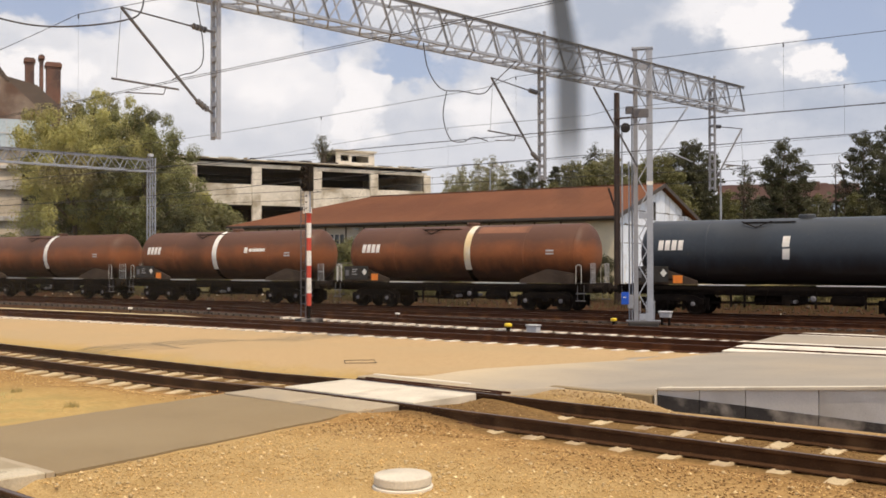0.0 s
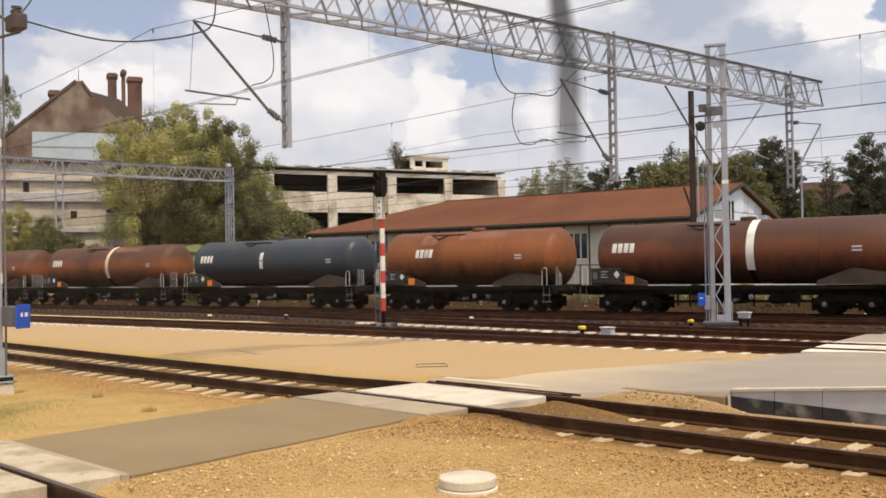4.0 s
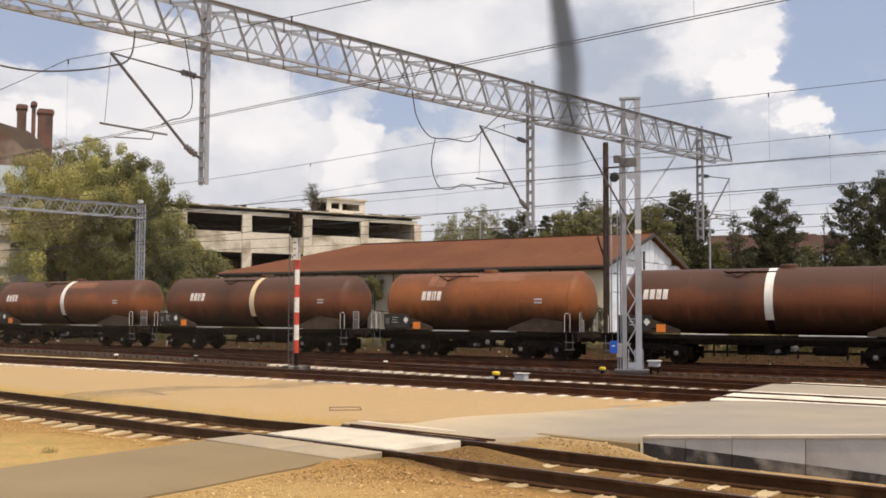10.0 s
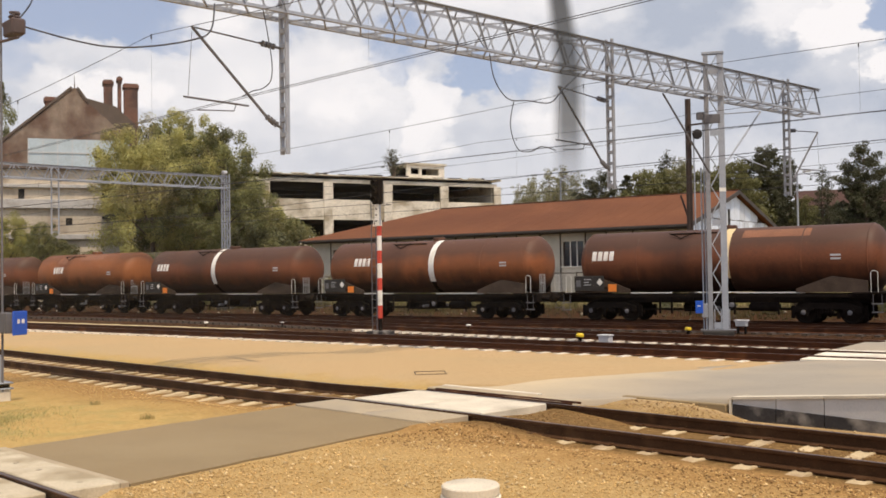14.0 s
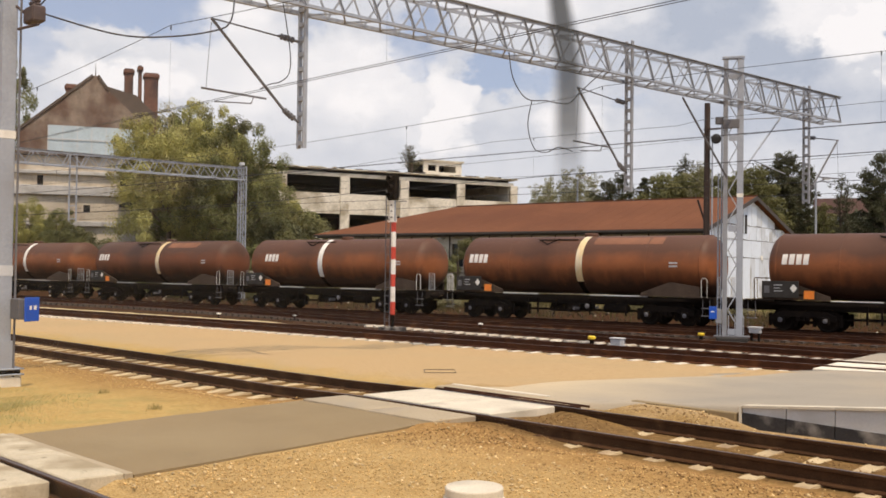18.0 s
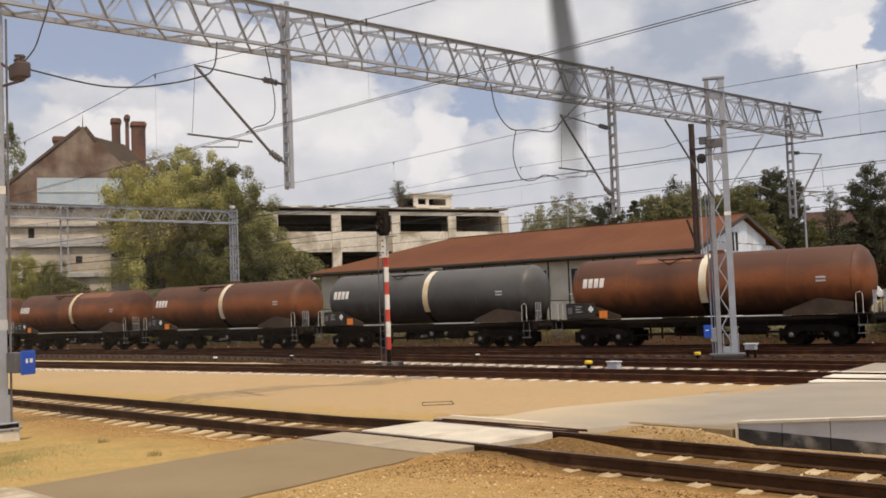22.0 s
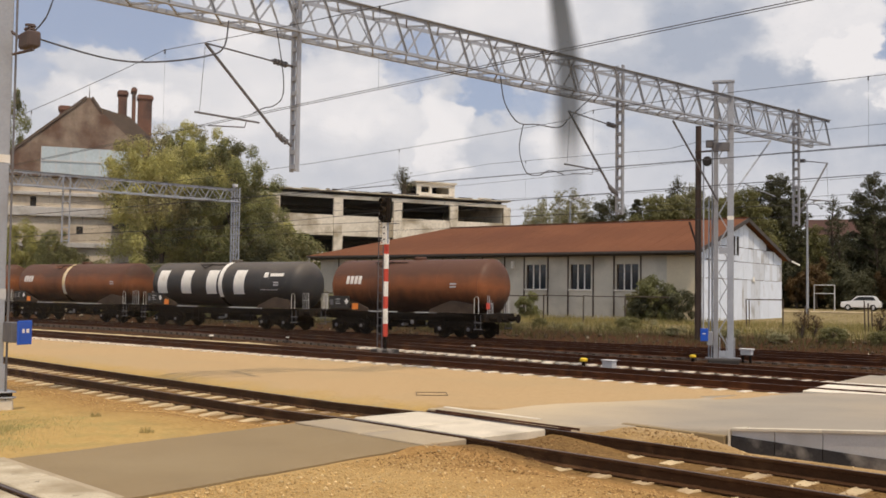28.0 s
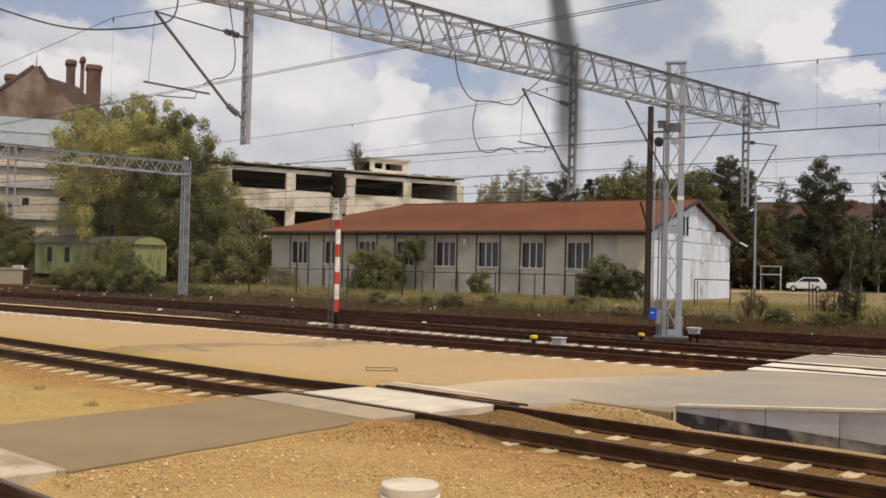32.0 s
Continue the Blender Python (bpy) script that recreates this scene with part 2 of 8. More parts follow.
def tank_paint(name, body, soot, rough=0.55, soot_at=(0.45, 0.95)):
    """Tank paint: worn body colour, grime settled over the crown, runs and patches; the belly's shade is painted in."""
    m = mat(name, body, rough, 0.0, 0.15, 0.5, 9.0, tuple(c * 1.25 for c in body), (0.48, 0.68), 0.4, 0.04, 0.28)
    nt = m.node_tree
    N, L = nt.nodes.new, nt.links.new
    b = nt.nodes["Principled BSDF"]
    src = b.inputs["Base Color"].links[0].from_socket
    tc, sep, nz, ad, mr, mx = N("ShaderNodeTexCoord"), N("ShaderNodeSeparateXYZ"), N("ShaderNodeTexNoise"), N("ShaderNodeMath"), N("ShaderNodeMapRange"), N("ShaderNodeMix")
    L(tc.outputs["Object"], sep.inputs[0])
    nz.inputs["Scale"].default_value, nz.inputs["Detail"].default_value = 0.8, 6
    L(tc.outputs["Object"], nz.inputs["Vector"])
    ad.operation = "ADD"
    L(sep.outputs["Z"], ad.inputs[0])
    L(nz.outputs["Fac"], ad.inputs[1])
    mr.inputs["From Min"].default_value, mr.inputs["From Max"].default_value = 2.85 + soot_at[0], 2.85 + soot_at[1]
    L(ad.outputs[0], mr.inputs["Value"])
    mx.data_type = "RGBA"
    L(mr.outputs["Result"], mx.inputs["Factor"])
    L(src, mx.inputs["A"])
    mx.inputs["B"].default_value = (*soot, 1)
    # oil run down from the manhole
    wob, sb, ab, fall, mul, ox = N("ShaderNodeTexNoise"), N("ShaderNodeMath"), N("ShaderNodeMath"), N("ShaderNodeMapRange"), N("ShaderNodeMath"), N("ShaderNodeMix")
    mp = N("ShaderNodeMapping")
    mp.inputs["Scale"].default_value = (1.3, 1.3, 0.2)
    L(tc.outputs["Object"], mp.inputs["Vector"])
    L(mp.outputs["Vector"], wob.inputs["Vector"])
    wob.inputs["Scale"].default_value = 1.0
    sb.operation, sb.inputs[1].default_value = "ADD", 1.7
    L(sep.outputs["X"], sb.inputs[0])
    ab.operation = "ABSOLUTE"
    L(sb.outputs[0], ab.inputs[0])
    fall.inputs["From Min"].default_value, fall.inputs["From Max"].default_value = 0.35, 1.0
    fall.inputs["To Min"].default_value, fall.inputs["To Max"].default_value = 1.1, 0.0
    L(ab.outputs[0], fall.inputs["Value"])
    mul.operation = "MULTIPLY"
    L(fall.outputs["Result"], mul.inputs[0])
    L(wob.outputs["Fac"], mul.inputs[1])
    ox.data_type = "RGBA"
    L(mul.outputs[0], ox.inputs["Factor"])
    L(mx.outputs["Result"], ox.inputs["A"])
    ox.inputs["B"].default_value = (*[c * 0.6 for c in soot], 1)
    # oily grime on the belly, with the underside's shade painted into the same dark
    drip, lo, belly_shade, gx = N("ShaderNodeTexNoise"), N("ShaderNodeMath"), N("ShaderNodeMapRange"), N("ShaderNodeMix")
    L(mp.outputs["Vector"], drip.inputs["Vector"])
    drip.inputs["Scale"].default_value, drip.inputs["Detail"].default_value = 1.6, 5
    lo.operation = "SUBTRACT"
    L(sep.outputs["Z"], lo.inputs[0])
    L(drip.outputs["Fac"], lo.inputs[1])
    belly_shade.inputs["From Min"].default_value, belly_shade.inputs["From Max"].default_value = 1.25, 1.95
    belly_shade.inputs["To Min"].default_value, belly_shade.inputs["To Max"].default_value = 0.85, 0.0
    L(lo.outputs[0], belly_shade.inputs["Value"])
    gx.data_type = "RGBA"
    L(belly_shade.outputs["Result"], gx.inputs["Factor"])
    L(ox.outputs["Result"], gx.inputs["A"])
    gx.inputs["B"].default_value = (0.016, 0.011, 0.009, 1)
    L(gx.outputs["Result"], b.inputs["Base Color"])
    return m


def sand_drift(*args, **kw):
    """Paving with sand blown over its edge towards the footpath."""
    m = mat(*args, **kw)
    nt = m.node_tree
    N, L = nt.nodes.new, nt.links.new
    b = nt.nodes["Principled BSDF"]
    src = b.inputs["Base Color"].links[0].from_socket
    geo, sep, nz, ad, mr, mx = N("ShaderNodeNewGeometry"), N("ShaderNodeSeparateXYZ"), N("ShaderNodeTexNoise"), N("ShaderNodeMath"), N("ShaderNodeMapRange"), N("ShaderNodeMix")
    L(geo.outputs["Position"], sep.inputs[0])
    L(geo.outputs["Position"], nz.inputs["Vector"])
    nz.inputs["Scale"].default_value, nz.inputs["Detail"].default_value = 0.9, 7
    ad.operation = "MULTIPLY_ADD"
    L(nz.outputs["Fac"], ad.inputs[0])
    ad.inputs[1].default_value = 2.2
    L(sep.outputs["X"], ad.inputs[2])
    mr.inputs["From Min"].default_value, mr.inputs["From Max"].default_value = -8.6, -5.6
    mr.inputs["To Min"].default_value, mr.inputs["To Max"].default_value = 0.9, 0.0
    L(ad.outputs[0], mr.inputs["Value"])
    mx.data_type = "RGBA"
    L(mr.outputs["Result"], mx.inputs["Factor"])
    L(src, mx.inputs["A"])
    mx.inputs["B"].default_value = (0.55, 0.43, 0.265, 1)
    L(mx.outputs["Result"], b.inputs["Base Color"])
    return m


def leaf_mat(name, base, var=0.24, tired=None):
    m = mat(name, base, 0.6, 0.0, var, 0.35, 1.2, tired, (0.5, 0.62), 0.3, island=0.1, bump=0.0, spec=0.3, world=True)
    b = m.node_tree.nodes["Principled BSDF"]
    nt = m.node_tree
    tl, mx = nt.nodes.new("ShaderNodeBsdfTranslucent"), nt.nodes.new("ShaderNodeMixShader")
    src = b.inputs["Base Color"].links[0].from_socket
    nt.links.new(src, tl.inputs["Color"])
    mx.inputs[0].default_value = 0.4
    out = nt.nodes["Material Output"]
    nt.links.new(b.outputs[0], mx.inputs[1])
    nt.links.new(tl.outputs[0], mx.inputs[2])
    nt.links.new(mx.outputs[0], out.inputs["Surface"])
    return m


RUST = mat("rail_rust", (0.062, 0.024, 0.012), 0.85, 0.0, 0.3, 6, 60, (0.125, 0.05, 0.02), (0.52, 0.72), 2.0, 0.2, 0.12, world=True)
RUST_DK = mat("oily_rail_rust", (0.06, 0.028, 0.012), 0.85, 0.0, 0.3, 6, 60, (0.115, 0.06, 0.027), (0.52, 0.72), 2.0, 0.2, 0.12, world=True)
RAILHEAD = mat("rail_head_steel", (0.13, 0.095, 0.085), 0.45, 0.5, 0.15, 3, 60, world=True)
CONCRETE_LT = mat("bleached_concrete", (0.72, 0.655, 0.53), 0.85, 0, 0.14, 2, 60, (0.5, 0.44, 0.35), (0.52, 0.72), 1.1, 0.25)
CONCRETE = mat("concrete", (0.60, 0.53, 0.41), 0.85, 0, 0.16, 2, 60, (0.40, 0.345, 0.26), (0.52, 0.72), 1.1, 0.25)
CONCRETE_DT = mat("dirty_panel_concrete", (0.50, 0.425, 0.30), 0.9, 0, 0.2, 1.2, 40, (0.31, 0.245, 0.15), (0.44, 0.62), 1.6, 0.3)
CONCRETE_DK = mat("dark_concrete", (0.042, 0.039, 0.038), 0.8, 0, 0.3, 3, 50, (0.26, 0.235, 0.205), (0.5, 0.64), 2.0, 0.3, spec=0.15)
CONCRETE_GR = mat("grey_concrete", (0.46, 0.445, 0.425), 0.85, 0, 0.12, 1.2, 60, (0.32, 0.30, 0.27), (0.5, 0.7), 0.8, 0.2)
CONCRETE_BR = mat("dusty_concrete", (0.38, 0.305, 0.20), 0.9, 0, 0.15, 2, 60, (0.30, 0.25, 0.18), (0.5, 0.7), 1.0, 0.25)
HOUSEWALL = mat("stained_render", (0.54, 0.47, 0.37), 0.9, 0, 0.2, 0.5, 10, (0.3, 0.24, 0.18), (0.46, 0.66), 0.3, 0.1)
SLEEPER = mat("sleeper_concrete", (0.54, 0.415, 0.24), 0.9, 0, 0.22, 3, 60, (0.25, 0.16, 0.09), (0.5, 0.72), 1.5, 0.3)
SLEEPER_LT = mat("pale_sleeper_concrete", (0.66, 0.59, 0.48), 0.9, 0, 0.2, 3, 60, (0.42, 0.34, 0.25), (0.55, 0.75), 1.5, 0.3)
SLEEPER_DK = mat("sleeper_wood", (0.06, 0.045, 0.035), 0.9, 0, 0.3, 4, 50, bump=0.3)
ASPHALT = mat("asphalt", (0.235, 0.168, 0.085), 0.9, 0, 0.12, 0.8, 90, (0.265, 0.195, 0.103), (0.45, 0.7), 0.45, 0.35, world=True)
ASPHALT_LT = sand_drift("pale_asphalt", (0.30, 0.262, 0.205), 0.88, 0, 0.1, 0.6, 80, (0.355, 0.29, 0.205), (0.42, 0.68), 0.3, 0.25, world=True)
STEEL = mat("galvanised_steel", (0.33, 0.35, 0.385), 0.5, 0.15, 0.15, 2, 30, (0.27, 0.275, 0.29), (0.55, 0.75), 1.0, 0.05)
# duller steel; on the far drop posts it carries painted shade
STEEL_MD = mat("dull_and_shaded_steel", (0.25, 0.255, 0.27), 0.6, 0.05, 0.2, 2, 30, bump=0.05)
STEEL_DK = mat("weathered_steel", (0.13, 0.125, 0.13), 0.65, 0.0, 0.2, 2, 30, bump=0.05)
WIRE = mat("cable", (0.05, 0.05, 0.055), 0.7, 0.0, 0.1, 2, 20, bump=0)
BLACK = mat("underframe_black", (0.0125, 0.009, 0.007), 0.9, 0.0, 0.35, 3, 30, (0.022, 0.015, 0.010), (0.5, 0.7), 1.3, 0.1, 0.08)
WHITE = mat("white_paint", (0.78, 0.75, 0.68), 0.6, 0, 0.1, 3, 30, (0.5, 0.44, 0.34), (0.6, 0.8), 1.5, 0.03)
CREAM = mat("yellowed_white_paint", (0.68, 0.52, 0.28), 0.6, 0, 0.15, 1.5, 20, (0.7, 0.64, 0.52), (0.48, 0.6), 0.8, 0.03)
RED = mat("red_paint", (0.55, 0.06, 0.035), 0.5, 0, 0.12, 3, 30, bump=0.03)
ORANGE = mat("orange_plate", (0.85, 0.24, 0.03), 0.5, 0, 0.1, 5, 30, bump=0.03)
YELLOW = mat("yellow_paint", (0.75, 0.52, 0.03), 0.5, 0, 0.12, 4, 30, bump=0.03)
BLUE = mat("blue_sign", (0.006, 0.075, 0.44), 0.45, 0, 0.1, 3, 30, bump=0.02)
GREYBOX = mat("grey_box", (0.5, 0.5, 0.5), 0.6, 0, 0.12, 3, 30, bump=0.05)
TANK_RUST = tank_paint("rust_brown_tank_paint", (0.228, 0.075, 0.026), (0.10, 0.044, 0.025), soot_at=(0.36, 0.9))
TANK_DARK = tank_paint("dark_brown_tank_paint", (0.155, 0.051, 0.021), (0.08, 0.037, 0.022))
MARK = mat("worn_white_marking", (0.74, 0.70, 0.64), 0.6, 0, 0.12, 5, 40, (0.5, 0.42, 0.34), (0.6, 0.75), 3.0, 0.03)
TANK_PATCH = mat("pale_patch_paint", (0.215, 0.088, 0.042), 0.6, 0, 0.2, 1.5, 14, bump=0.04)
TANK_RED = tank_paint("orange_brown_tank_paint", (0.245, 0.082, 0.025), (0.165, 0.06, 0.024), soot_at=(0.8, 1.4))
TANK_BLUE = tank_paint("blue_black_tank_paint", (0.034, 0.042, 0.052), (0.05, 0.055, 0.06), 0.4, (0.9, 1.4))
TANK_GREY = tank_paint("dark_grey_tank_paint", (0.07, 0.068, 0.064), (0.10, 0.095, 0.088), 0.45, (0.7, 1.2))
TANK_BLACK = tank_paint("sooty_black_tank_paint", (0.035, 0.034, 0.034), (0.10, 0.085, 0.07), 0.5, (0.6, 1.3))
ROOF_RED = mat("rusty_roof_sheet", (0.155, 0.063, 0.032), 0.92, 0, 0.14, 0.4, 8, (0.115, 0.046, 0.026), (0.48, 0.72), 0.12, 0.1, 0.1)
PLASTER = mat("grey_plaster", (0.545, 0.505, 0.42), 0.9, 0, 0.12, 0.6, 20, (0.32, 0.29, 0.24), (0.5, 0.72), 0.35, 0.15)
PLASTER_LT = mat("cream_plaster", (0.62, 0.53, 0.37), 0.9, 0, 0.12, 0.6, 20, (0.40, 0.35, 0.27), (0.5, 0.7), 0.3, 0.15)
WHITEWALL = mat("whitewashed_boards", (0.67, 0.73, 0.82), 0.85, 0, 0.1, 0.6, 20, (0.44, 0.45, 0.47), (0.58, 0.72), 0.6, 0.1)
WHITEWALL_GR = mat("weathered_whitewashed_boards", (0.58, 0.62, 0.68), 0.85, 0, 0.14, 0.8, 20, (0.36, 0.36, 0.36), (0.52, 0.68), 0.8, 0.1)
RUIN = mat("ruin_concrete", (0.65, 0.60, 0.505), 0.9, 0, 0.2, 0.3, 4, (0.33, 0.28, 0.20), (0.5, 0.64), 0.35, 0.1)
# near-black: the shade of unlit rooms and recesses is in the colour
DARK = mat("painted_recess_shade", (0.015, 0.013, 0.013), 0.9, 0, 0.3, 0.5, 5, bump=0)
BRICK = mat("old_brick", (0.235, 0.18, 0.14), 0.9, 0, 0.35, 0.9, 8, (0.115, 0.066, 0.048), (0.4, 0.62), 0.33, 0.15)
BRICK_RD = mat("sooty_red_brick", (0.15, 0.075, 0.055), 0.9, 0, 0.3, 0.9, 8, (0.07, 0.045, 0.04), (0.45, 0.65), 0.5, 0.15)
SLATE = mat("dark_slate", (0.10, 0.075, 0.06), 0.8, 0, 0.2, 0.5, 8, bump=0.1)
SWITCH = mat("rusty_switchgear", (0.075, 0.052, 0.05), 0.75, 0, 0.25, 4, 30, bump=0.1)
BOARD = mat("dark_data_board", (0.042, 0.038, 0.034), 0.8, 0, 0.25, 3, 30, bump=0.05, spec=0.15)
CRADLE = mat("dusty_cradle_steel", (0.075, 0.052, 0.038), 0.85, 0, 0.25, 2, 20, (0.04, 0.028, 0.02), (0.5, 0.7), 0.9, 0.05, 0.15)
FENCE = mat("rusty_fence_steel", (0.075, 0.055, 0.042), 0.8, 0.1, 0.25, 2, 30, bump=0.1)
TIMBER = mat("dark_timber", (0.05, 0.032, 0.024), 0.85, 0, 0.25, 2, 30, bump=0.15)
TRIM = mat("dark_roof_edge", (0.06, 0.05, 0.045), 0.8, 0, 0.2, 2, 20, bump=0.1)
PANE = mat("window_glass", (0.03, 0.035, 0.04), 0.08, 0, 0.2, 1, 5, bump=0, spec=0.6)
GLASSROOF = mat("pale_glazing", (0.43, 0.51, 0.55), 0.25, 0, 0.12, 0.5, 4, bump=0)
GREENPAINT = mat("faded_green_paint", (0.27, 0.29, 0.125), 0.75, 0, 0.15, 0.8, 14, (0.12, 0.14, 0.045), (0.5, 0.7), 0.5, 0.08)
GREENROOF = mat("mossy_coach_roof", (0.065, 0.06, 0.035), 0.85, 0, 0.2, 0.8, 14, bump=0.1)
CARWHITE = mat("white_car_paint", (0.75, 0.75, 0.74), 0.25, 0, 0.03, 1, 10, bump=0)
RUBBER = mat("tyre_rubber", (0.02, 0.02, 0.02), 0.85, 0, 0.2, 4, 40, bump=0.1)
BARK = mat("bark", (0.10, 0.075, 0.055), 0.95, 0, 0.3, 1.5, 15, bump=0.4)
BIRCH = mat("pale_bark", (0.40, 0.37, 0.32), 0.9, 0, 0.25, 1.5, 12, bump=0.2)
LEAF_A = leaf_mat("leaves_yellow_green", (0.43, 0.405, 0.145), 0.3, (0.29, 0.25, 0.13))
LEAF_B = leaf_mat("leaves_mid_green", (0.37, 0.35, 0.115), 0.3, (0.22, 0.205, 0.095))
LEAF_C = leaf_mat("leaves_dark_green", (0.205, 0.21, 0.08), 0.3, (0.125, 0.125, 0.06))
LEAF_D = leaf_mat("leaves_grey_green", (0.28, 0.265, 0.145))
LEAF_E = leaf_mat("leaves_dull_dark_green", (0.082, 0.082, 0.042))
LEAF_F = leaf_mat("leaves_olive", (0.175, 0.168, 0.066))
LEAF_R = leaf_mat("leaves_russet", (0.125, 0.078, 0.032))
LEAF_P = leaf_mat("leaves_pale_olive", (0.12, 0.116, 0.058))
GRASS = leaf_mat("dry_grass", (0.34, 0.275, 0.11))
GRASS_G = leaf_mat("green_grass", (0.225, 0.215, 0.07))
GRASS_P = leaf_mat("pale_short_grass", (0.46, 0.41, 0.17))
GRASS_D = leaf_mat("dull_weeds", (0.13, 0.115, 0.046))
STONE = mat("ballast_stones", (0.52, 0.335, 0.13), 0.9, 0, 0.25, 4, 50, island=0.3, world=True, bump=0.2)
STONE_DK = mat("dark_ballast", (0.058, 0.034, 0.019), 0.95, 0, 0.25, 4, 50, spec=0.0, island=0.3, world=True, bump=0.2)
STONE_BR = mat("rust_stained_stones", (0.24, 0.135, 0.055), 0.9, 0, 0.25, 4, 50, spec=0.1, island=0.3, world=True, bump=0.2)
SAND = mat("bleached_sand", (0.53, 0.42, 0.245), 0.95, 0, 0.12, 1.5, 40, spec=0.03, world=True, bump=0.2)
STONE_LT = mat("pale_stones", (0.58, 0.42, 0.21), 0.9, 0, 0.25, 4, 50, island=0.3, world=True, bump=0.2)
FAR_ROOF = mat("weathered_far_roof", (0.085, 0.05, 0.042), 0.9, 0, 0.2, 0.3, 4, bump=0.05, spec=0.1)
RUBBLE = mat("brown_rubble", (0.06, 0.042, 0.028), 0.9, 0, 0.25, 2, 30, island=0.3, world=True, bump=0.2)


def ground_mat():
    """Sand and fine gravel by the tracks, dark ballast under the far ones, weedy soil beyond."""
    m = bpy.data.materials.new("ground")
    m.use_nodes = True
    nt = m.node_tree
    N, L = nt.nodes.new, nt.links.new
    b = nt.nodes["Principled BSDF"]
    b.inputs["Roughness"].default_value = 0.95
    b.inputs["Specular IOR Level"].default_value = 0.03
    geo, sep = N("ShaderNodeNewGeometry"), N("ShaderNodeSeparateXYZ")
    L(geo.outputs["Position"], sep.inputs[0])

    def noise_node(scale, detail=6):
        n = N("ShaderNodeTexNoise")
        n.inputs["Scale"].default_value, n.inputs["Detail"].default_value = scale, detail
        L(geo.outputs["Position"], n.inputs["Vector"])
        return n.outputs["Fac"]

    def math_node(op, a, c):
        n = N("ShaderNodeMath")
        n.operation = op
        for i, v in enumerate((a, c)):
            if isinstance(v, (int, float)):
                n.inputs[i].default_value = v
            else:
                L(v, n.inputs[i])
        return n.outputs[0]

    def ramp(v, lo, hi):
        n = N("ShaderNodeMapRange")
        n.inputs["From Min"].default_value, n.inputs["From Max"].default_value = lo, hi
        L(v, n.inputs["Value"])
        return n.outputs["Result"]

    def mixed(f, a, c):
        n = N("ShaderNodeMix")
        n.data_type = "RGBA"
        L(f, n.inputs["Factor"])
        for k, v in (("A", a), ("B", c)):
            if isinstance(v, tuple):
                n.inputs[k].default_value = (*v, 1)
            else:
                L(v, n.inputs[k])
        return n.outputs["Result"]

    big, mid, fine, grit = noise_node(0.25), noise_node(1.6), noise_node(14), noise_node(55, 3)
    sand = mixed(ramp(fine, 0.35, 0.65), (0.42, 0.285, 0.146), (0.48, 0.338, 0.183))
    sand = mixed(ramp(big, 0.45, 0.62), sand, (0.425, 0.305, 0.165))
    gravel = mixed(ramp(grit, 0.35, 0.65), (0.32, 0.20, 0.077), (0.53, 0.37, 0.165))
    gravel = mixed(ramp(mid, 0.5, 0.75), gravel, (0.375, 0.24, 0.092))
    across = math_node("ADD", sep.outputs["Y"], math_node("MULTIPLY", sep.outputs["X"], 0.171))  # distance across the near track
    wob = math_node("MULTIPLY", math_node("SUBTRACT", mid, 0.5), 1.6)
    a2 = math_node("ADD", across, wob)
    gravel = mixed(ramp(a2, 10.9, 11.5), gravel, mixed(ramp(grit, 0.35, 0.65), (0.20, 0.12, 0.047), (0.36, 0.24, 0.10)))
    near = mixed(ramp(a2, 12.2, 13.0), gravel, sand)
    left = math_node("ADD", sep.outputs["X"], math_node("MULTIPLY", wob, 1.0))
    yellow = mixed(ramp(fine, 0.35, 0.65), (0.39, 0.25, 0.09), (0.47, 0.325, 0.125))
    side = mixed(ramp(a2, 12.2, 13.0), mixed(ramp(mid, 0.5, 0.72), yellow, (0.33, 0.26, 0.10)), sand)
    near_left = mixed(ramp(left, -11.3, -10.6), side, near)
    rustbed = mixed(ramp(fine, 0.3, 0.7), (0.115, 0.066, 0.025), (0.25, 0.15, 0.06))
    verge = math_node("MULTIPLY", ramp(a2, 7.2, 8.9), math_node("SUBTRACT", 1.0, ramp(a2, 11.4, 11.9)))
    col = mixed(verge, near_left, mixed(ramp(fine, 0.35, 0.65), (0.265, 0.148, 0.052), (0.38, 0.222, 0.083)))
    tight = math_node("ADD", across, math_node("MULTIPLY", wob, 0.25))
    bed = math_node("MULTIPLY", ramp(tight, 9.35, 9.75), math_node("SUBTRACT", 1.0, ramp(tight, 11.25, 11.6)))
    col = mixed(bed, col, rustbed)
    dark = mixed(ramp(fine, 0.35, 0.65), (0.038, 0.018, 0.009), (0.082, 0.042, 0.021))
    yy = math_node("ADD", sep.outputs["Y"], math_node("ADD", math_node("MULTIPLY", sep.outputs["X"], 0.07), math_node("MULTIPLY", wob, 0.3)))
    col = mixed(ramp(yy, 21.95, 22.4), col, dark)
    soil = mixed(ramp(mid, 0.4, 0.65), (0.16, 0.125, 0.062), (0.32, 0.255, 0.135))
    col = mixed(ramp(math_node("ADD", sep.outputs["Y"], wob), 49.3, 50.6), col, soil)
    L(col, b.inputs["Base Color"])
    bp = N("ShaderNodeBump")
    bp.inputs["Strength"].default_value, bp.inputs["Distance"].default_value = 0.45, 0.03
    L(math_node("ADD", fine, grit), bp.inputs["Height"])
    L(bp.outputs["Normal"], b.inputs["Normal"])
    return m


GROUND = ground_mat()

# ---- shapes ----


def mesh_of(name, bm, material, smooth=False):
    me = bpy.data.meshes.new(name)
    bm.to_mesh(me)
    bm.free()
    me.materials.append(material)
    if smooth:
        me.shade_smooth()
    return me


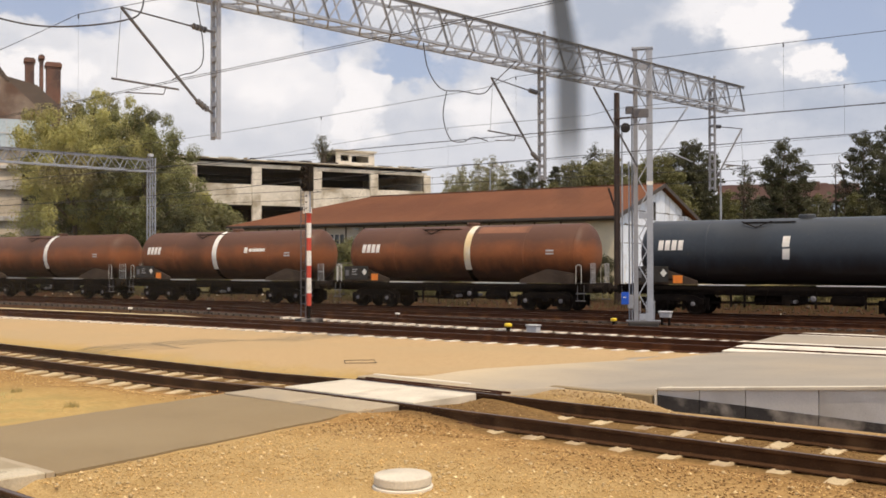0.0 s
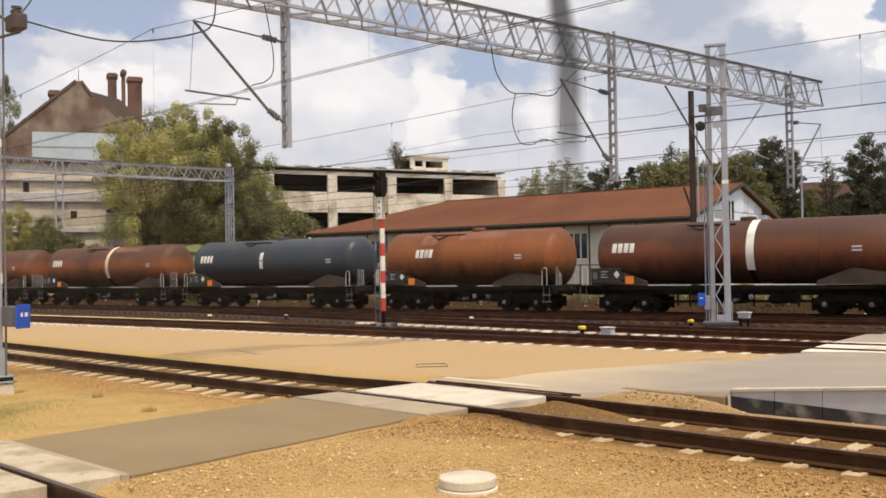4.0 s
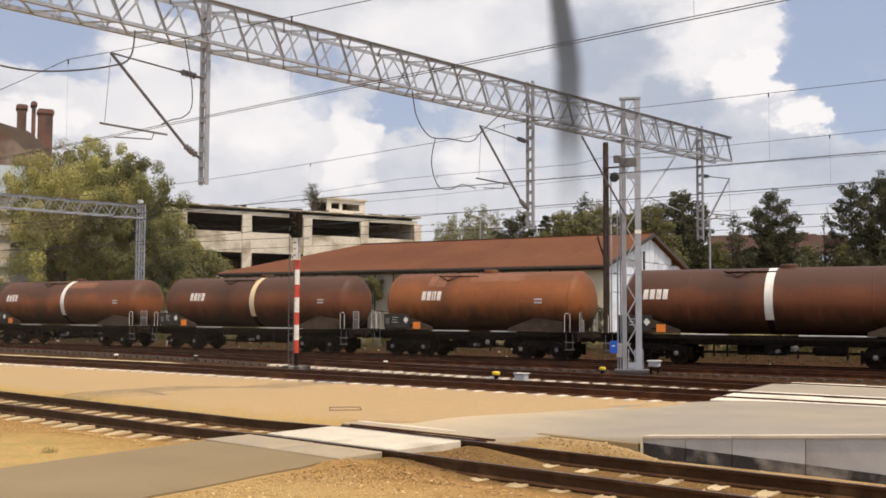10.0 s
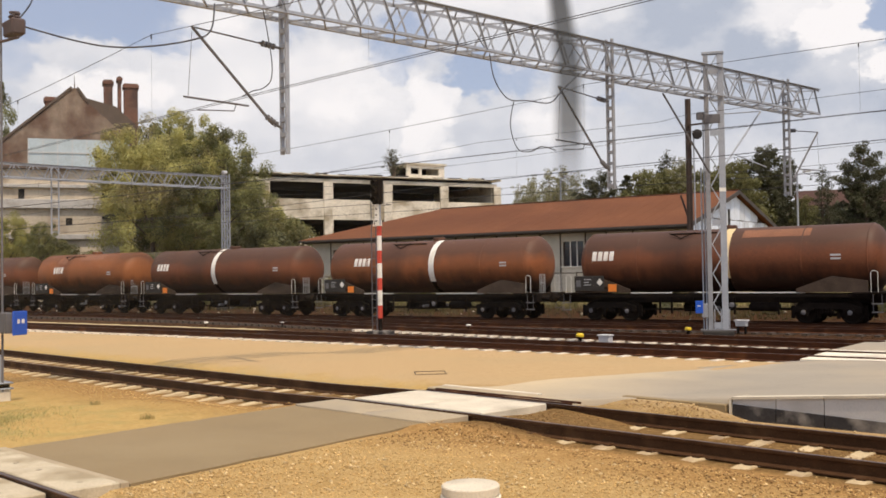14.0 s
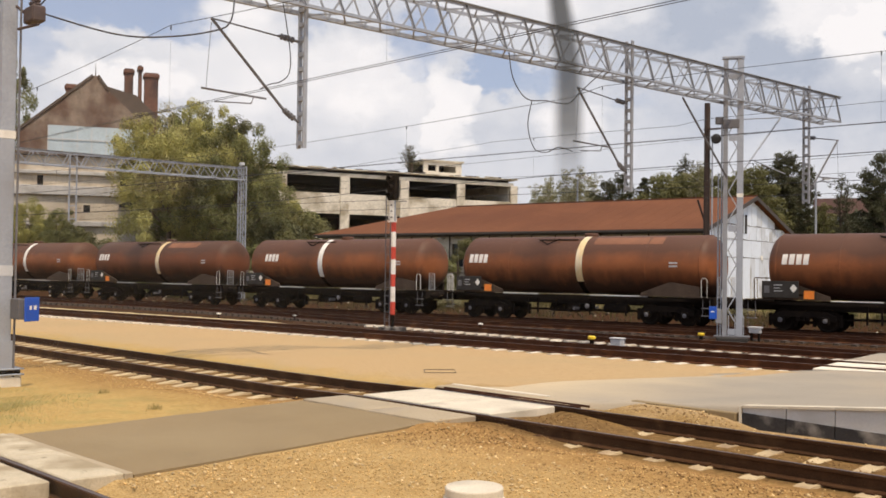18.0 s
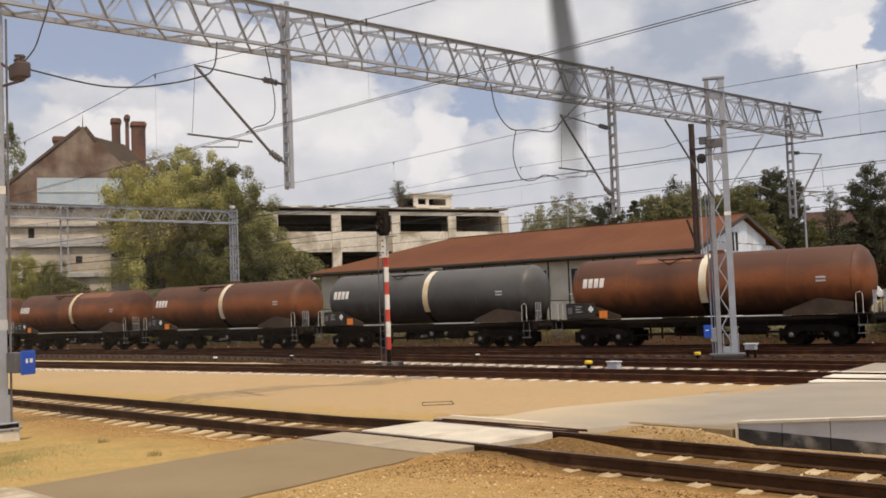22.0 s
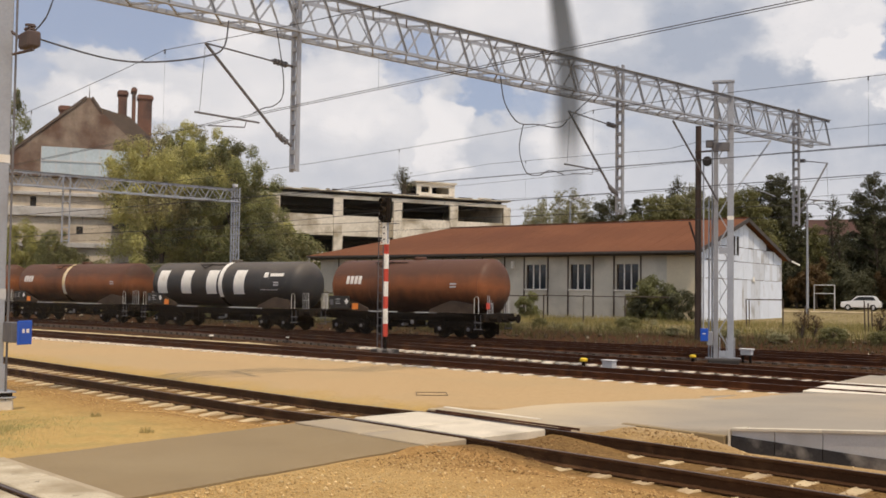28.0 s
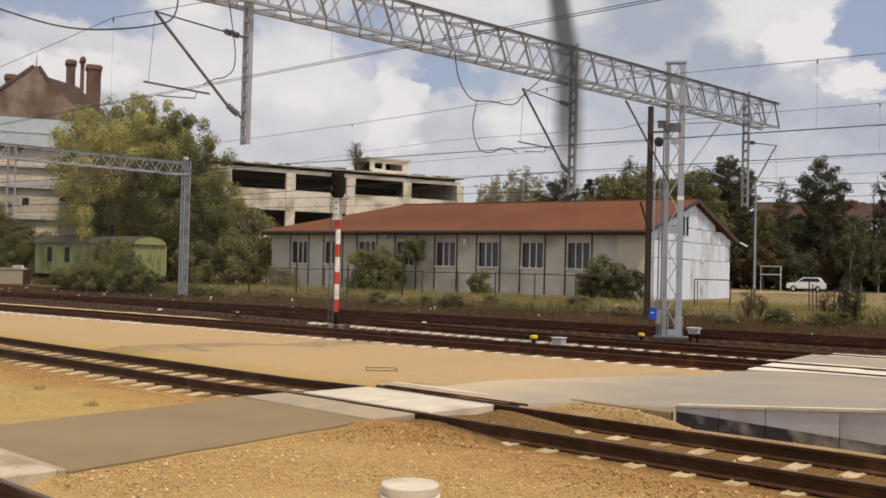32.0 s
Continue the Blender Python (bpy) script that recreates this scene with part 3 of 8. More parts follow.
def part(name, bm, material, parent=None, label="", smooth=False, at=None):
    """Links a bmesh (or a mesh) as one object under its thing."""
    ob = new(name, mesh_of(name, bm, material, smooth) if isinstance(bm, bmesh.types.BMesh) else bm)
    if parent is not None:
        ob.parent = parent
    if at is not None:
        ob.matrix_basis = at
    if label:
        ob["label"] = label
    return ob


def thing(name, m, label, category, group="", kind=""):
    ob = new(name)
    ob.empty_display_size = 0.2
    ob.matrix_basis = m
    return tagged(ob, label, category, group, kind)


def box(bm, x0, y0, z0, x1, y1, z1, bev=0.0):
    """An upright box, with its edges cut by bev."""
    m = Matrix.LocRotScale(((x0 + x1) / 2, (y0 + y1) / 2, (z0 + z1) / 2), None, (abs(x1 - x0), abs(y1 - y0), abs(z1 - z0)))
    vs = bmesh.ops.create_cube(bm, size=1.0, matrix=m)["verts"]
    if bev:
        es = list({e for v in vs for e in v.link_edges})
        bmesh.ops.bevel(bm, geom=es, offset=bev, segments=1, affect="EDGES")
    return bm


def bx(x0, y0, z0, x1, y1, z1, bev=0.0):
    return box(bmesh.new(), x0, y0, z0, x1, y1, z1, bev)


def tube(bm, a, b, r, seg=8, r2=None):
    """A round bar from a to b."""
    a, b = Vector(a), Vector(b)
    d = b - a
    m = Matrix.Translation((a + b) / 2) @ d.to_track_quat("Z", "Y").to_matrix().to_4x4()
    bmesh.ops.create_cone(bm, cap_ends=True, segments=seg, radius1=r, radius2=r if r2 is None else r2, depth=d.length, matrix=m)
    return bm


def beam(bm, a, b, w, h=None, up=(0, 0, 1)):
    """A rectangular bar from a to b."""
    a, b, h = Vector(a), Vector(b), h or w
    d = (b - a).normalized()
    u = Vector(up)
    if abs(d.dot(u)) > 0.98:
        u = Vector((0, 1, 0))
    s = d.cross(u).normalized()
    u = s.cross(d)
    vs = [bm.verts.new(p + s * i * w / 2 + u * j * h / 2) for p in (a, b) for i, j in ((-1, -1), (1, -1), (1, 1), (-1, 1))]
    for f in ((3, 2, 1, 0), (4, 5, 6, 7), (0, 1, 5, 4), (1, 2, 6, 5), (2, 3, 7, 6), (3, 0, 4, 7)):
        bm.faces.new([vs[i] for i in f])
    return bm


def run(bm, pts, r, seg=6):
    """A round bar along a row of points, in one piece."""
    pts = [Vector(p) for p in pts]
    rings = []
    for i, p in enumerate(pts):
        d = (pts[min(i + 1, len(pts) - 1)] - pts[max(i - 1, 0)]).normalized()
        u = Vector((0, 0, 1)) if abs(d.z) < 0.9 else Vector((0.3, 1, 0))
        s = d.cross(u).normalized()
        u = s.cross(d)
        rings.append([bm.verts.new(p + (s * math.cos(2 * math.pi * k / seg) + u * math.sin(2 * math.pi * k / seg)) * r) for k in range(seg)])
    for a, b in zip(rings, rings[1:]):
        for k in range(seg):
            bm.faces.new((a[k], a[(k + 1) % seg], b[(k + 1) % seg], b[k]))
    bm.faces.new(rings[0][::-1])
    bm.faces.new(rings[-1])
    return bm


def prism(bm, outline, y0, y1, axis="y"):
    """An outline in x and z, drawn out along y (or in x and y, along z)."""
    def at(p, q):
        return (p[0], q, p[1]) if axis == "y" else ((q, p[0], p[1]) if axis == "x" else (p[0], p[1], q))
    a = [bm.verts.new(at(p, y0)) for p in outline]
    b = [bm.verts.new(at(p, y1)) for p in outline]
    bm.faces.new(a)
    bm.faces.new(b[::-1])
    for i in range(len(a)):
        j = (i + 1) % len(a)
        bm.faces.new((a[j], a[i], b[i], b[j]))
    bmesh.ops.recalc_face_normals(bm, faces=bm.faces[:])
    return bm


def lathe(bm, profile, seg=36, axis="x", centre=(0, 0, 0)):
    """A turned shape: profile rows of (place along the axis, radius)."""
    c = Vector(centre)
    rings = []
    for s, r in profile:
        ring = []
        for k in range(seg):
            t = 2 * math.pi * k / seg
            p = (s, r * math.cos(t), r * math.sin(t)) if axis == "x" else ((r * math.cos(t), s, r * math.sin(t)) if axis == "y" else (r * math.cos(t), r * math.sin(t), s))
            ring.append(bm.verts.new(c + Vector(p)))
        rings.append(ring)
    for a, b in zip(rings, rings[1:]):
        for k in range(seg):
            bm.faces.new((a[k], a[(k + 1) % seg], b[(k + 1) % seg], b[k]))
    bm.faces.new(rings[0])
    bm.faces.new(rings[-1])
    bmesh.ops.recalc_face_normals(bm, faces=bm.faces[:])
    return bm


def raw(name, verts, faces, material, parent=None, kind="", label="", category="", smooth=False):
    me = bpy.data.meshes.new(name)
    me.from_pydata(verts, [], faces)
    me.materials.append(material)
    if smooth:
        me.shade_smooth()
    ob = new(name, me)
    if parent is not None:
        ob.parent = parent
    return tagged(ob, label, category, "", kind)


def gz(x, y):
    """Height of the ground, with gravel heaped against the crossing panels' end."""
    n = y * 0.9857 + x * 0.1685
    s = x * 0.9857 - y * 0.1685
    if 8.6 < n < 11.8 and -9.65 < s < -7.9:
        return bare_gz(x, y) * 1.0 + 0.12 * min(1.0, max(0.0, (-8.0 - s) / 1.3)) * min(1.0, (n - 8.6) / 0.6)
    return bare_gz(x, y)


def siding_dip(x):
    """How far the siding sinks past the crossing."""
    return 0.045 * max(0.0, min(1.0, (-10.3 - x) / 2.2)) + 0.018 * max(0.0, min(1.0, (-13.0 - x) / 7.0))


def bare_gz(x, y):
    n = y * 0.9857 + x * 0.1685

    def ramp(v, a, b):
        return max(0.0, min(1.0, (v - a) / (b - a)))
    if y < 21 and n > 4.2:
        if n < 9.9:
            if -11.3 < x < -7.75:
                return -0.055 - 0.135 * ramp(n, 9.5, 9.8)
            return -0.06 - (0.142 * ramp(n, 8.2, 9.2) if x < -9 else 0.132 * ramp(n, 8.6, 9.55)) - siding_dip(x) * ramp(n, 8.3, 9.35) - 0.14 * ramp(-x, 13.6, 15.4) * ramp(-n, -9.0, -8.3)
        low = -0.185 - siding_dip(x)
        if x > -7.6:
            return low + 0.165 * ramp(n, 11.7, 12.5) * ramp(-x, 5.0, 5.7) - 0.005 * ramp(n, 11.7, 12.5) * ramp(x, -5.7, -5.0)
        return low + 0.155 * min(ramp(n, 11.6, 12.6), ramp(-y, -21.5, -19.0))
    rows = ((-1e5, -0.2), (21.2, -0.2), (22.2, -0.165), (23.6, -0.19), (26, -0.3), (42, -0.54), (45.5, -0.54), (49, -0.05), (54, 0.3), (115, 0.7), (150, 1.2), (400, 6.0), (1e5, 6.0))
    for (a, za), (b, zb) in zip(rows, rows[1:]):
        if y < b:
            return za + (zb - za) * (y - a) / (b - a)
    return rows[-1][1]


rng = random.Random(7)

# ---- ground and tracks ----
PHI = radians(-9.7)  # heading of the near tracks
UX, UY = math.cos(PHI), math.sin(PHI)


def near_at(s, n, z=0.0):
    """A point s along and n across the near track."""
    return Vector((UX * s - UY * n, UY * s + UX * n, z))


def build_ground():
    xs = [-2500, -900, -400, -200, -120, -80, -60] + [-45 + i for i in range(34)] + [-11 + 0.25 * i for i in range(17)] + [-6.5 + 0.5 * i for i in range(4)] + [-4 + i for i in range(19)] + [20, 30, 60, 150, 400, 900, 2500]
    ys = [-600, -150, -40, -10] + [0, 2, 4] + [4.4 + 0.35 * i for i in range(51)] + [22 + 2 * i for i in range(0, 25)] + [80, 95, 115, 150, 250, 400, 900, 3000]
    vs, fs = [], []
    for y in ys:
        for x in xs:
            vs.append((x, y, gz(x, y) + (0.03 * noise.noise((x * 0.3, y * 0.5, 0)) if 0 < y < 21 else 0.0) * 0.5 + (0.12 * noise.noise((x * 0.2, y * 0.4, 3)) if 47 < y < 110 else 0.0)))
    n = len(xs)
    for j in range(len(ys) - 1):
        for i in range(n - 1):
            a = j * n + i
            fs.append((a, a + 1, a + n + 1, a + n))
    raw("ground", vs, fs, GROUND, kind="structure", label="sandy gravel ground, dark ballast and weedy soil between railway tracks", category="ground", smooth=True)


build_ground()


def spline(pts, step=0.6):
    """Even steps along a smooth line through the points (x, y)."""
    out = []
    P = [pts[0]] + list(pts) + [pts[-1]]
    for i in range(1, len(P) - 2):
        p0, p1, p2, p3 = (Vector(p) for p in P[i - 1:i + 3])
        n = max(2, int((p2 - p1).length / 0.5))
        for k in range(n):
            t = k / n
            out.append(0.5 * ((2 * p1) + (p2 - p0) * t + (2 * p0 - 5 * p1 + 4 * p2 - p3) * t * t + (3 * p1 - p0 - 3 * p2 + p3) * t ** 3))
    out.append(Vector(pts[-1]))
    res, acc = [out[0]], 0.0
    for a, b in zip(out, out[1:]):
        d = (b - a).length
        while acc + d >= step:
            f = (step - acc) / d
            a = a + (b - a) * f
            d = (b - a).length
            acc = 0.0
            res.append(a)
        acc += d
    return res


RAIL_SECTION = [(-0.075, -0.172), (0.075, -0.172), (0.075, -0.158), (0.012, -0.135), (0.012, -0.04), (0.036, -0.03), (0.036, 0.0), (-0.036, 0.0), (-0.036, -0.03), (-0.012, -0.04), (-0.012, -0.135), (-0.075, -0.158)]


def sweep(line, off, zf, section):
    """A section swept along a plan line, off metres to its left."""
    vs, fs, n = [], [], len(section)
    for i, p in enumerate(line):
        d = (line[min(i + 1, len(line) - 1)] - line[max(i - 1, 0)]).normalized()
        s = Vector((-d.y, d.x))
        for a, b in section:
            q = p + s * (off + a)
            vs.append((q.x, q.y, zf(p) + b))
    for i in range(len(line) - 1):
        for k in range(n if n > 2 else 1):
            a, b = i * n + k, i * n + (k + 1) % n
            fs.append((a, b, b + n, a + n))
    return vs, fs


def sleeper_mesh(material, profile=((-1.28, 0.17), (1.28, 0.17))):
    """A sleeper whose top follows a profile (place along it, height)."""
    bm = bmesh.new()
    rings = [[bm.verts.new(v) for v in ((-0.13, y, 0.0), (0.13, y, 0.0), (0.09, y, h), (-0.09, y, h))] for y, h in profile]
    bm.faces.new(rings[0])
    bm.faces.new(rings[-1][::-1])
    for a, b in zip(rings, rings[1:]):
        for i in range(4):
            bm.faces.new((a[i], b[i], b[(i + 1) % 4], a[(i + 1) % 4]))
    bmesh.ops.recalc_face_normals(bm, faces=bm.faces[:])
    return mesh_of("sleeper", bm, material)


WAISTED = ((-1.28, 0.13), (-0.95, 0.17), (-0.58, 0.17), (0.0, 0.125), (0.58, 0.17), (0.95, 0.17), (1.28, 0.13))
SLEEPER_ME, SLEEPER_LT_ME, SLEEPER_DK_ME = sleeper_mesh(SLEEPER, WAISTED), sleeper_mesh(SLEEPER_LT), sleeper_mesh(SLEEPER_DK)
CLIP_ME = mesh_of("rail_clip", bx(-0.05, -0.13, 0, 0.05, 0.13, 0.035, 0.012), RUST_DK)
laid = []


def track(pts, zf, label, mesh, single, clips=False, far_sleepers=True):
    t = thing("railway_track", Matrix.Identity(4), label, "railway track", "railway tracks", "structure")
    line = spline(pts)
    for off in (-0.7535, 0.7535):
        vs, fs = sweep(line, off, zf, RAIL_SECTION)
        r = raw("rail", vs, fs, RUST_DK if clips else RUST, t)
        vs, fs = sweep(line, off, lambda p: zf(p) + 0.003, [(0.022, 0.0), (-0.022, 0.0)])
        raw("rail_head", vs, fs, RAILHEAD, r)
    rest_v, rest_f = [], []
    for i, p in enumerate(line):
        d = (line[min(i + 1, len(line) - 1)] - line[max(i - 1, 0)]).normalized()
        m = Matrix.Translation((p.x, p.y, zf(p) - 0.332 + rng.uniform(-0.008, 0.004))) @ Matrix.Rotation(math.atan2(d.y, d.x) + rng.uniform(-0.015, 0.015), 4, "Z")
        if single[0] < p.x < single[1]:
            laid.append(("sleeper", mesh, t, m))
            if clips:
                for off in (-0.7535, 0.7535):
                    laid.append(("rail_clip", CLIP_ME, t, m @ Matrix.Translation((0, off, 0.165))))
        elif far_sleepers:
            k = len(rest_v)
            rest_v += [tuple(m @ v.co) for v in mesh.vertices]
            rest_f += [[k + j for j in f.vertices] for f in mesh.polygons]
    if rest_v:
        raw("sleepers", rest_v, rest_f, SLEEPER_DK if single[0] == -28 else mesh.materials[0], t, "stuff")
    return t


def near_line(n, s0, s1):
    return [tuple(near_at(s0 + (s1 - s0) * k / 6, n).xy) for k in range(7)]


track(near_line(10.57, -110, 30), lambda p: -siding_dip(p.x), "rusty siding track on concrete sleepers in gravel", SLEEPER_ME, (-32, 3), True)
track(near_line(3.09, -110, 30), lambda p: 0.0, "rusty track with concrete crossing panels beside the train", SLEEPER_ME, (-14, -4), True)
track([(60, 19.0), (20, 21.6), (-7.4, 23.45), (-18.5, 24.3), (-30, 25.1), (-60, 26.6), (-160, 31)], lambda p: 0.0, "rusty main track on pale concrete sleepers", SLEEPER_LT_ME, (-42, 2))
track([(60, 23.0), (20, 26.2), (-9.4, 29.55), (-25, 32.3), (-36, 35.0), (-48, 37.0), (-60, 37.6)], lambda p: -0.14, "rusty diverging track on pale concrete sleepers", SLEEPER_LT_ME, (-28, 2))
track([(80, 37.6), (0, 37.6), (-70, 37.6), (-170, 37.6)], lambda p: -0.22, "rusty track on dark oily ballast", SLEEPER_DK_ME, (0, 0))
track([(80, 43.1), (0, 43.1), (-70, 43.1), (-400, 43.1)], lambda p: -0.335, "rusty freight track on dark oily ballast", SLEEPER_DK_ME, (0, 0))


def build_sand_strip():
    """A low strip of sand heaped along the far side of the main track."""
    line = [q for q in spline([(-23, 24.62), (-30, 25.1), (-60, 26.6), (-160, 31)], 0.5)]
    r = random.Random(5)
    vs, fs = [], []
    for i, q in enumerate(line):
        d = (line[min(i + 1, len(line) - 1)] - line[max(i - 1, 0)]).normalized()
        e = min(1.0, i / 12)
        for o, z in ((1.32, -0.3), (1.45 + r.uniform(-0.05, 0.05), -0.1), (1.75, -0.055 + r.uniform(-0.012, 0.006)), (2.3 + r.uniform(-0.15, 0.15), -0.075), (2.9 + r.uniform(-0.2, 0.2), -0.3)):
            p = q + Vector((-d.y, d.x)) * (-o if d.x < 0 else o)
            vs.append((p.x, p.y, -0.3 + (z + 0.3) * e))
    for i in range(len(line) - 1):
        for k in range(4):
            a = i * 5 + k
            fs.append((a, a + 5, a + 6, a + 1))
    raw("sand_strip", vs, fs, SAND, kind="structure", label="pale strip of sand along the main track", category="sand", smooth=True)


build_sand_strip()


def slab_piece(name, s0, s1, n0, n1, z0, z1, material, parent, bev=0.012):
    bm = bx(s0, n0, z0, s1, n1, z1, bev)
    return part(name, bm, material, parent, at=Matrix.Rotation(PHI, 4, "Z"))


def build_crossing():
    """The paved way over the near tracks."""
    c = thing("level_crossing", Matrix.Identity(4), "pale concrete panels of a level crossing between rusty rails", "level crossing", kind="structure")
    # n runs across the near track, s along it
    for k, (s0, s1) in enumerate(((-12.55, -11.05), (-11.04, -9.72))):
        slab_piece("panel", s0, s1, 8.98, 9.77, -0.15, -0.012 - 0.004 * k, CONCRETE_BR, c)
    for k, (s0, s1) in enumerate(((-12.3, -10.98), (-10.97, -9.6))):
        slab_piece("panel", s0, s1, 9.91, 11.23, -0.15, 0.012 - 0.004 * k, CONCRETE, c)
    for s0, s1 in ((-11.95, -10.46), (-10.45, -8.98)):
        outer = slab_piece("panel", s0, s1, 3.92, 4.44, -0.15, -0.004, CONCRETE_DT, c)
        inner = slab_piece("panel", s0, s1, 2.42, 3.75, -0.15, 0.008, CONCRETE_DT, c)
        for ps, n, z, slab in ((s0 + 0.28, 4.18, -0.004, outer), (s1 - 0.28, 4.18, -0.004, outer), (s0 + 0.28, 3.45, 0.008, inner), (s1 - 0.28, 3.45, 0.008, inner)):
            # small dark disc on the slab, the hole's shade painted on
            part("lifting_hole", lathe(bmesh.new(), [(z - 0.01, 0.0), (z + 0.0015, 0.028), (z - 0.01, 0.03)], 10, "z", (ps, n, 0)), DARK, slab)
        slab_piece("edge_strip", s0, s1, 4.443, 4.53, -0.15, -0.012, CONCRETE_BR, c, 0.006)
    for s0, s1 in ((-12.55, -11.5), (-11.49, -10.42)):
        slab_piece("panel", s0, s1, 11.66, 12.015, -0.15, 0.006, CONCRETE_BR, c)
        slab_piece("edge_strip", s0, s1, 12.02, 12.09, -0.15, 0.014, CONCRETE_LT, c, 0.006)
    f = thing("level_crossing", Matrix.Identity(4), "pale concrete crossing panels over the main tracks", "level crossing", kind="structure")
    for i, (y0, y1) in enumerate(((22.0, 22.62), (22.78, 24.0), (24.16, 24.85), (27.75, 28.45), (28.6, 29.9), (30.05, 30.7))):
        for k in range(5):
            x = -6.9 + 2.02 * k - (0.06 * i)
            z = -0.03 if i < 3 else -0.17
            part("panel", bx(-1.0, y0 - 23.4, -0.15, 1.0, y1 - 23.4, 0.0, 0.012), CONCRETE_LT, f, at=Matrix.Translation((x + 1.0, 23.42 - 0.07 * (x + 6.9) - (0.03 * (x + 6.9) if i > 2 else 0), z)))
    bm = bmesh.new()
    prism(bm, [(-7.0, 24.95), (6, 24.0), (6, 26.6), (-7.0, 27.75)], -0.16, -0.03, "z")
    part("infill", bm, ASPHALT_LT, f)


build_crossing()


def wavy(pts, amp, seed):
    r = random.Random(seed)
    out = []
    for a, b in zip(pts, pts[1:] + pts[:1]):
        n = max(1, int((Vector(b) - Vector(a)).length / 0.35))
        for k in range(n):
            t = k / n
            e = 0 if k == 0 else amp
            out.append((a[0] + (b[0] - a[0]) * t + r.uniform(-e, e), a[1] + (b[1] - a[1]) * t + r.uniform(-e, e)))
    return out


def build_paths():
    p = near_at
    a = [tuple(p(-11.95, 4.54).xy), tuple(p(-8.98, 4.54).xy), tuple(p(-9.72, 8.97).xy), tuple(p(-12.58, 8.97).xy)]
    bm = prism(bmesh.new(), wavy(a, 0.03, 3), -0.35, -0.034, "z")
    tagged(part("footpath", bm, ASPHALT), "brown-grey asphalt footpath leading to the crossing", "footpath", "", "structure")
    # paved apron beyond the near track, climbing to the platform
    vs, fs = [], []
    nx, ny = 22, 16
    right = 9.0

    def edge(y):
        if y < 15.5:
            return -10.25
        return -10.25 + (y - 15.5) * 0.535
    for j in range(ny + 1):
        for i in range(nx + 1):
            y = 12.95 + (22.05 - 12.95) * j / ny
            x0 = edge(y)
            x = x0 + (right - x0) * (i / nx)
            ylow = 12.75 / math.cos(PHI) - x * math.tan(-PHI) + 0.01
            if x < -5.4:
                n0 = 11.5 if x < -7.6 else 11.5 + 1.25 * min(1, (x + 7.6) / 0.5)
                ylow = n0 / math.cos(PHI) - x * math.tan(-PHI)
            yy = max(ylow, ylow + (22.05 - 0.05 * (x + 7) - ylow) * j / ny)
            up = max(0.0, min(0.55, 0.07 + 0.085 * (x + 5.4))) if x > -6.2 else 0.0
            up *= max(0.0, 1 - j / ny * 1.05)
            vs.append((x, yy, up - 0.008 - 0.05 * max(0.0, 1 - i / 1.4)))
    for j in range(ny):
        for i in range(nx):
            a = j * (nx + 1) + i
            fs.append((a, a + 1, a + nx + 2, a + nx + 1))
    ap = raw("pavement", vs, fs, ASPHALT_LT, kind="structure", label="pale grey asphalt apron rising towards the platform", category="pavement", smooth=True)
    sol = ap.modifiers.new("thickness", "SOLIDIFY")
    sol.thickness, sol.offset = 0.3, -1
    # retaining wall of the ramp
    w = thing("retaining_wall", Matrix.Rotation(PHI, 4, "Z"), "low concrete panel wall of the ramp, dark along its foot", "retaining wall", kind="structure")

    def top(s):
        x = UX * s - UY * 12.75
        return max(0.02, min(0.55, 0.07 + 0.085 * (x + 5.4)))
    joints = [-7.52, -6.87, -6.2, -5.22, -4.2] + [-3.15 + 1.1 * k for k in range(11)]
    for s, e in zip(joints, joints[1:]):
        # dark lower row, its upper edge falling along the wall
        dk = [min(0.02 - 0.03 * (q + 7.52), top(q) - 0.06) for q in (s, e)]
        for darker, m, nm, y in ((True, CONCRETE_DK, "base_panel", 12.700), (False, CONCRETE_GR, "panel", 12.712)):
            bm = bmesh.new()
            lo, hi = ((-0.35, -0.35), dk) if darker else (dk, (top(s), top(e)))
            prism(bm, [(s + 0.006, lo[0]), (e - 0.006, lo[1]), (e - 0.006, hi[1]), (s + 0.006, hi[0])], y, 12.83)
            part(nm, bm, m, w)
        bm = prism(bmesh.new(), [(s, top(s)), (e, top(e)), (e, top(e) + 0.035), (s, top(s) + 0.035)], 12.69, 12.86)
        part("coping", bm, CONCRETE, w, "pale worn coping strip")
    bm = prism(bmesh.new(), [(-7.56, -0.3), (-7.525, -0.3), (-7.525, 0.1), (-7.56, 0.1)], 12.69, 13.2)
    part("end_post", bm, CONCRETE, w)
    # sloping kerb that leads to the wall
    k = thing("kerb", Matrix.Rotation(PHI, 4, "Z"), "grey-brown low kerb at the edge of the asphalt apron", "kerb", kind="structure")
    s = -9.35
    while s < -7.6:
        part("kerb_stone", bx(s, 12.66, -0.3, s + 0.43, 12.8, 0.005, 0.01), ASPHALT, k)
        s += 0.44


build_paths()

# ---- train ----
GAPS = [-80.25, -64.75, -49.24, -34.01, -18.2, -2.59, 9.76, 25.33, 40.57, 56.31, 68.71, 84.06, 99.66, 115.22, 130.77, 146.29, 161.92, 177.33, 192.72, 207.9, 223.82, 236.44]  # couplings along the train
TRAIN_Y, TRAIN_Z = 43.1, -0.335  # middle and rail tops of the freight track
KINDS = ["rust", "rust", "rust_mark", "rust", "blue", "short", "dark", "rust", "dark", "short", "dark", "rust", "dark", "rust", "rust", "rust", "grey", "rust", "rust", "black", "last"]


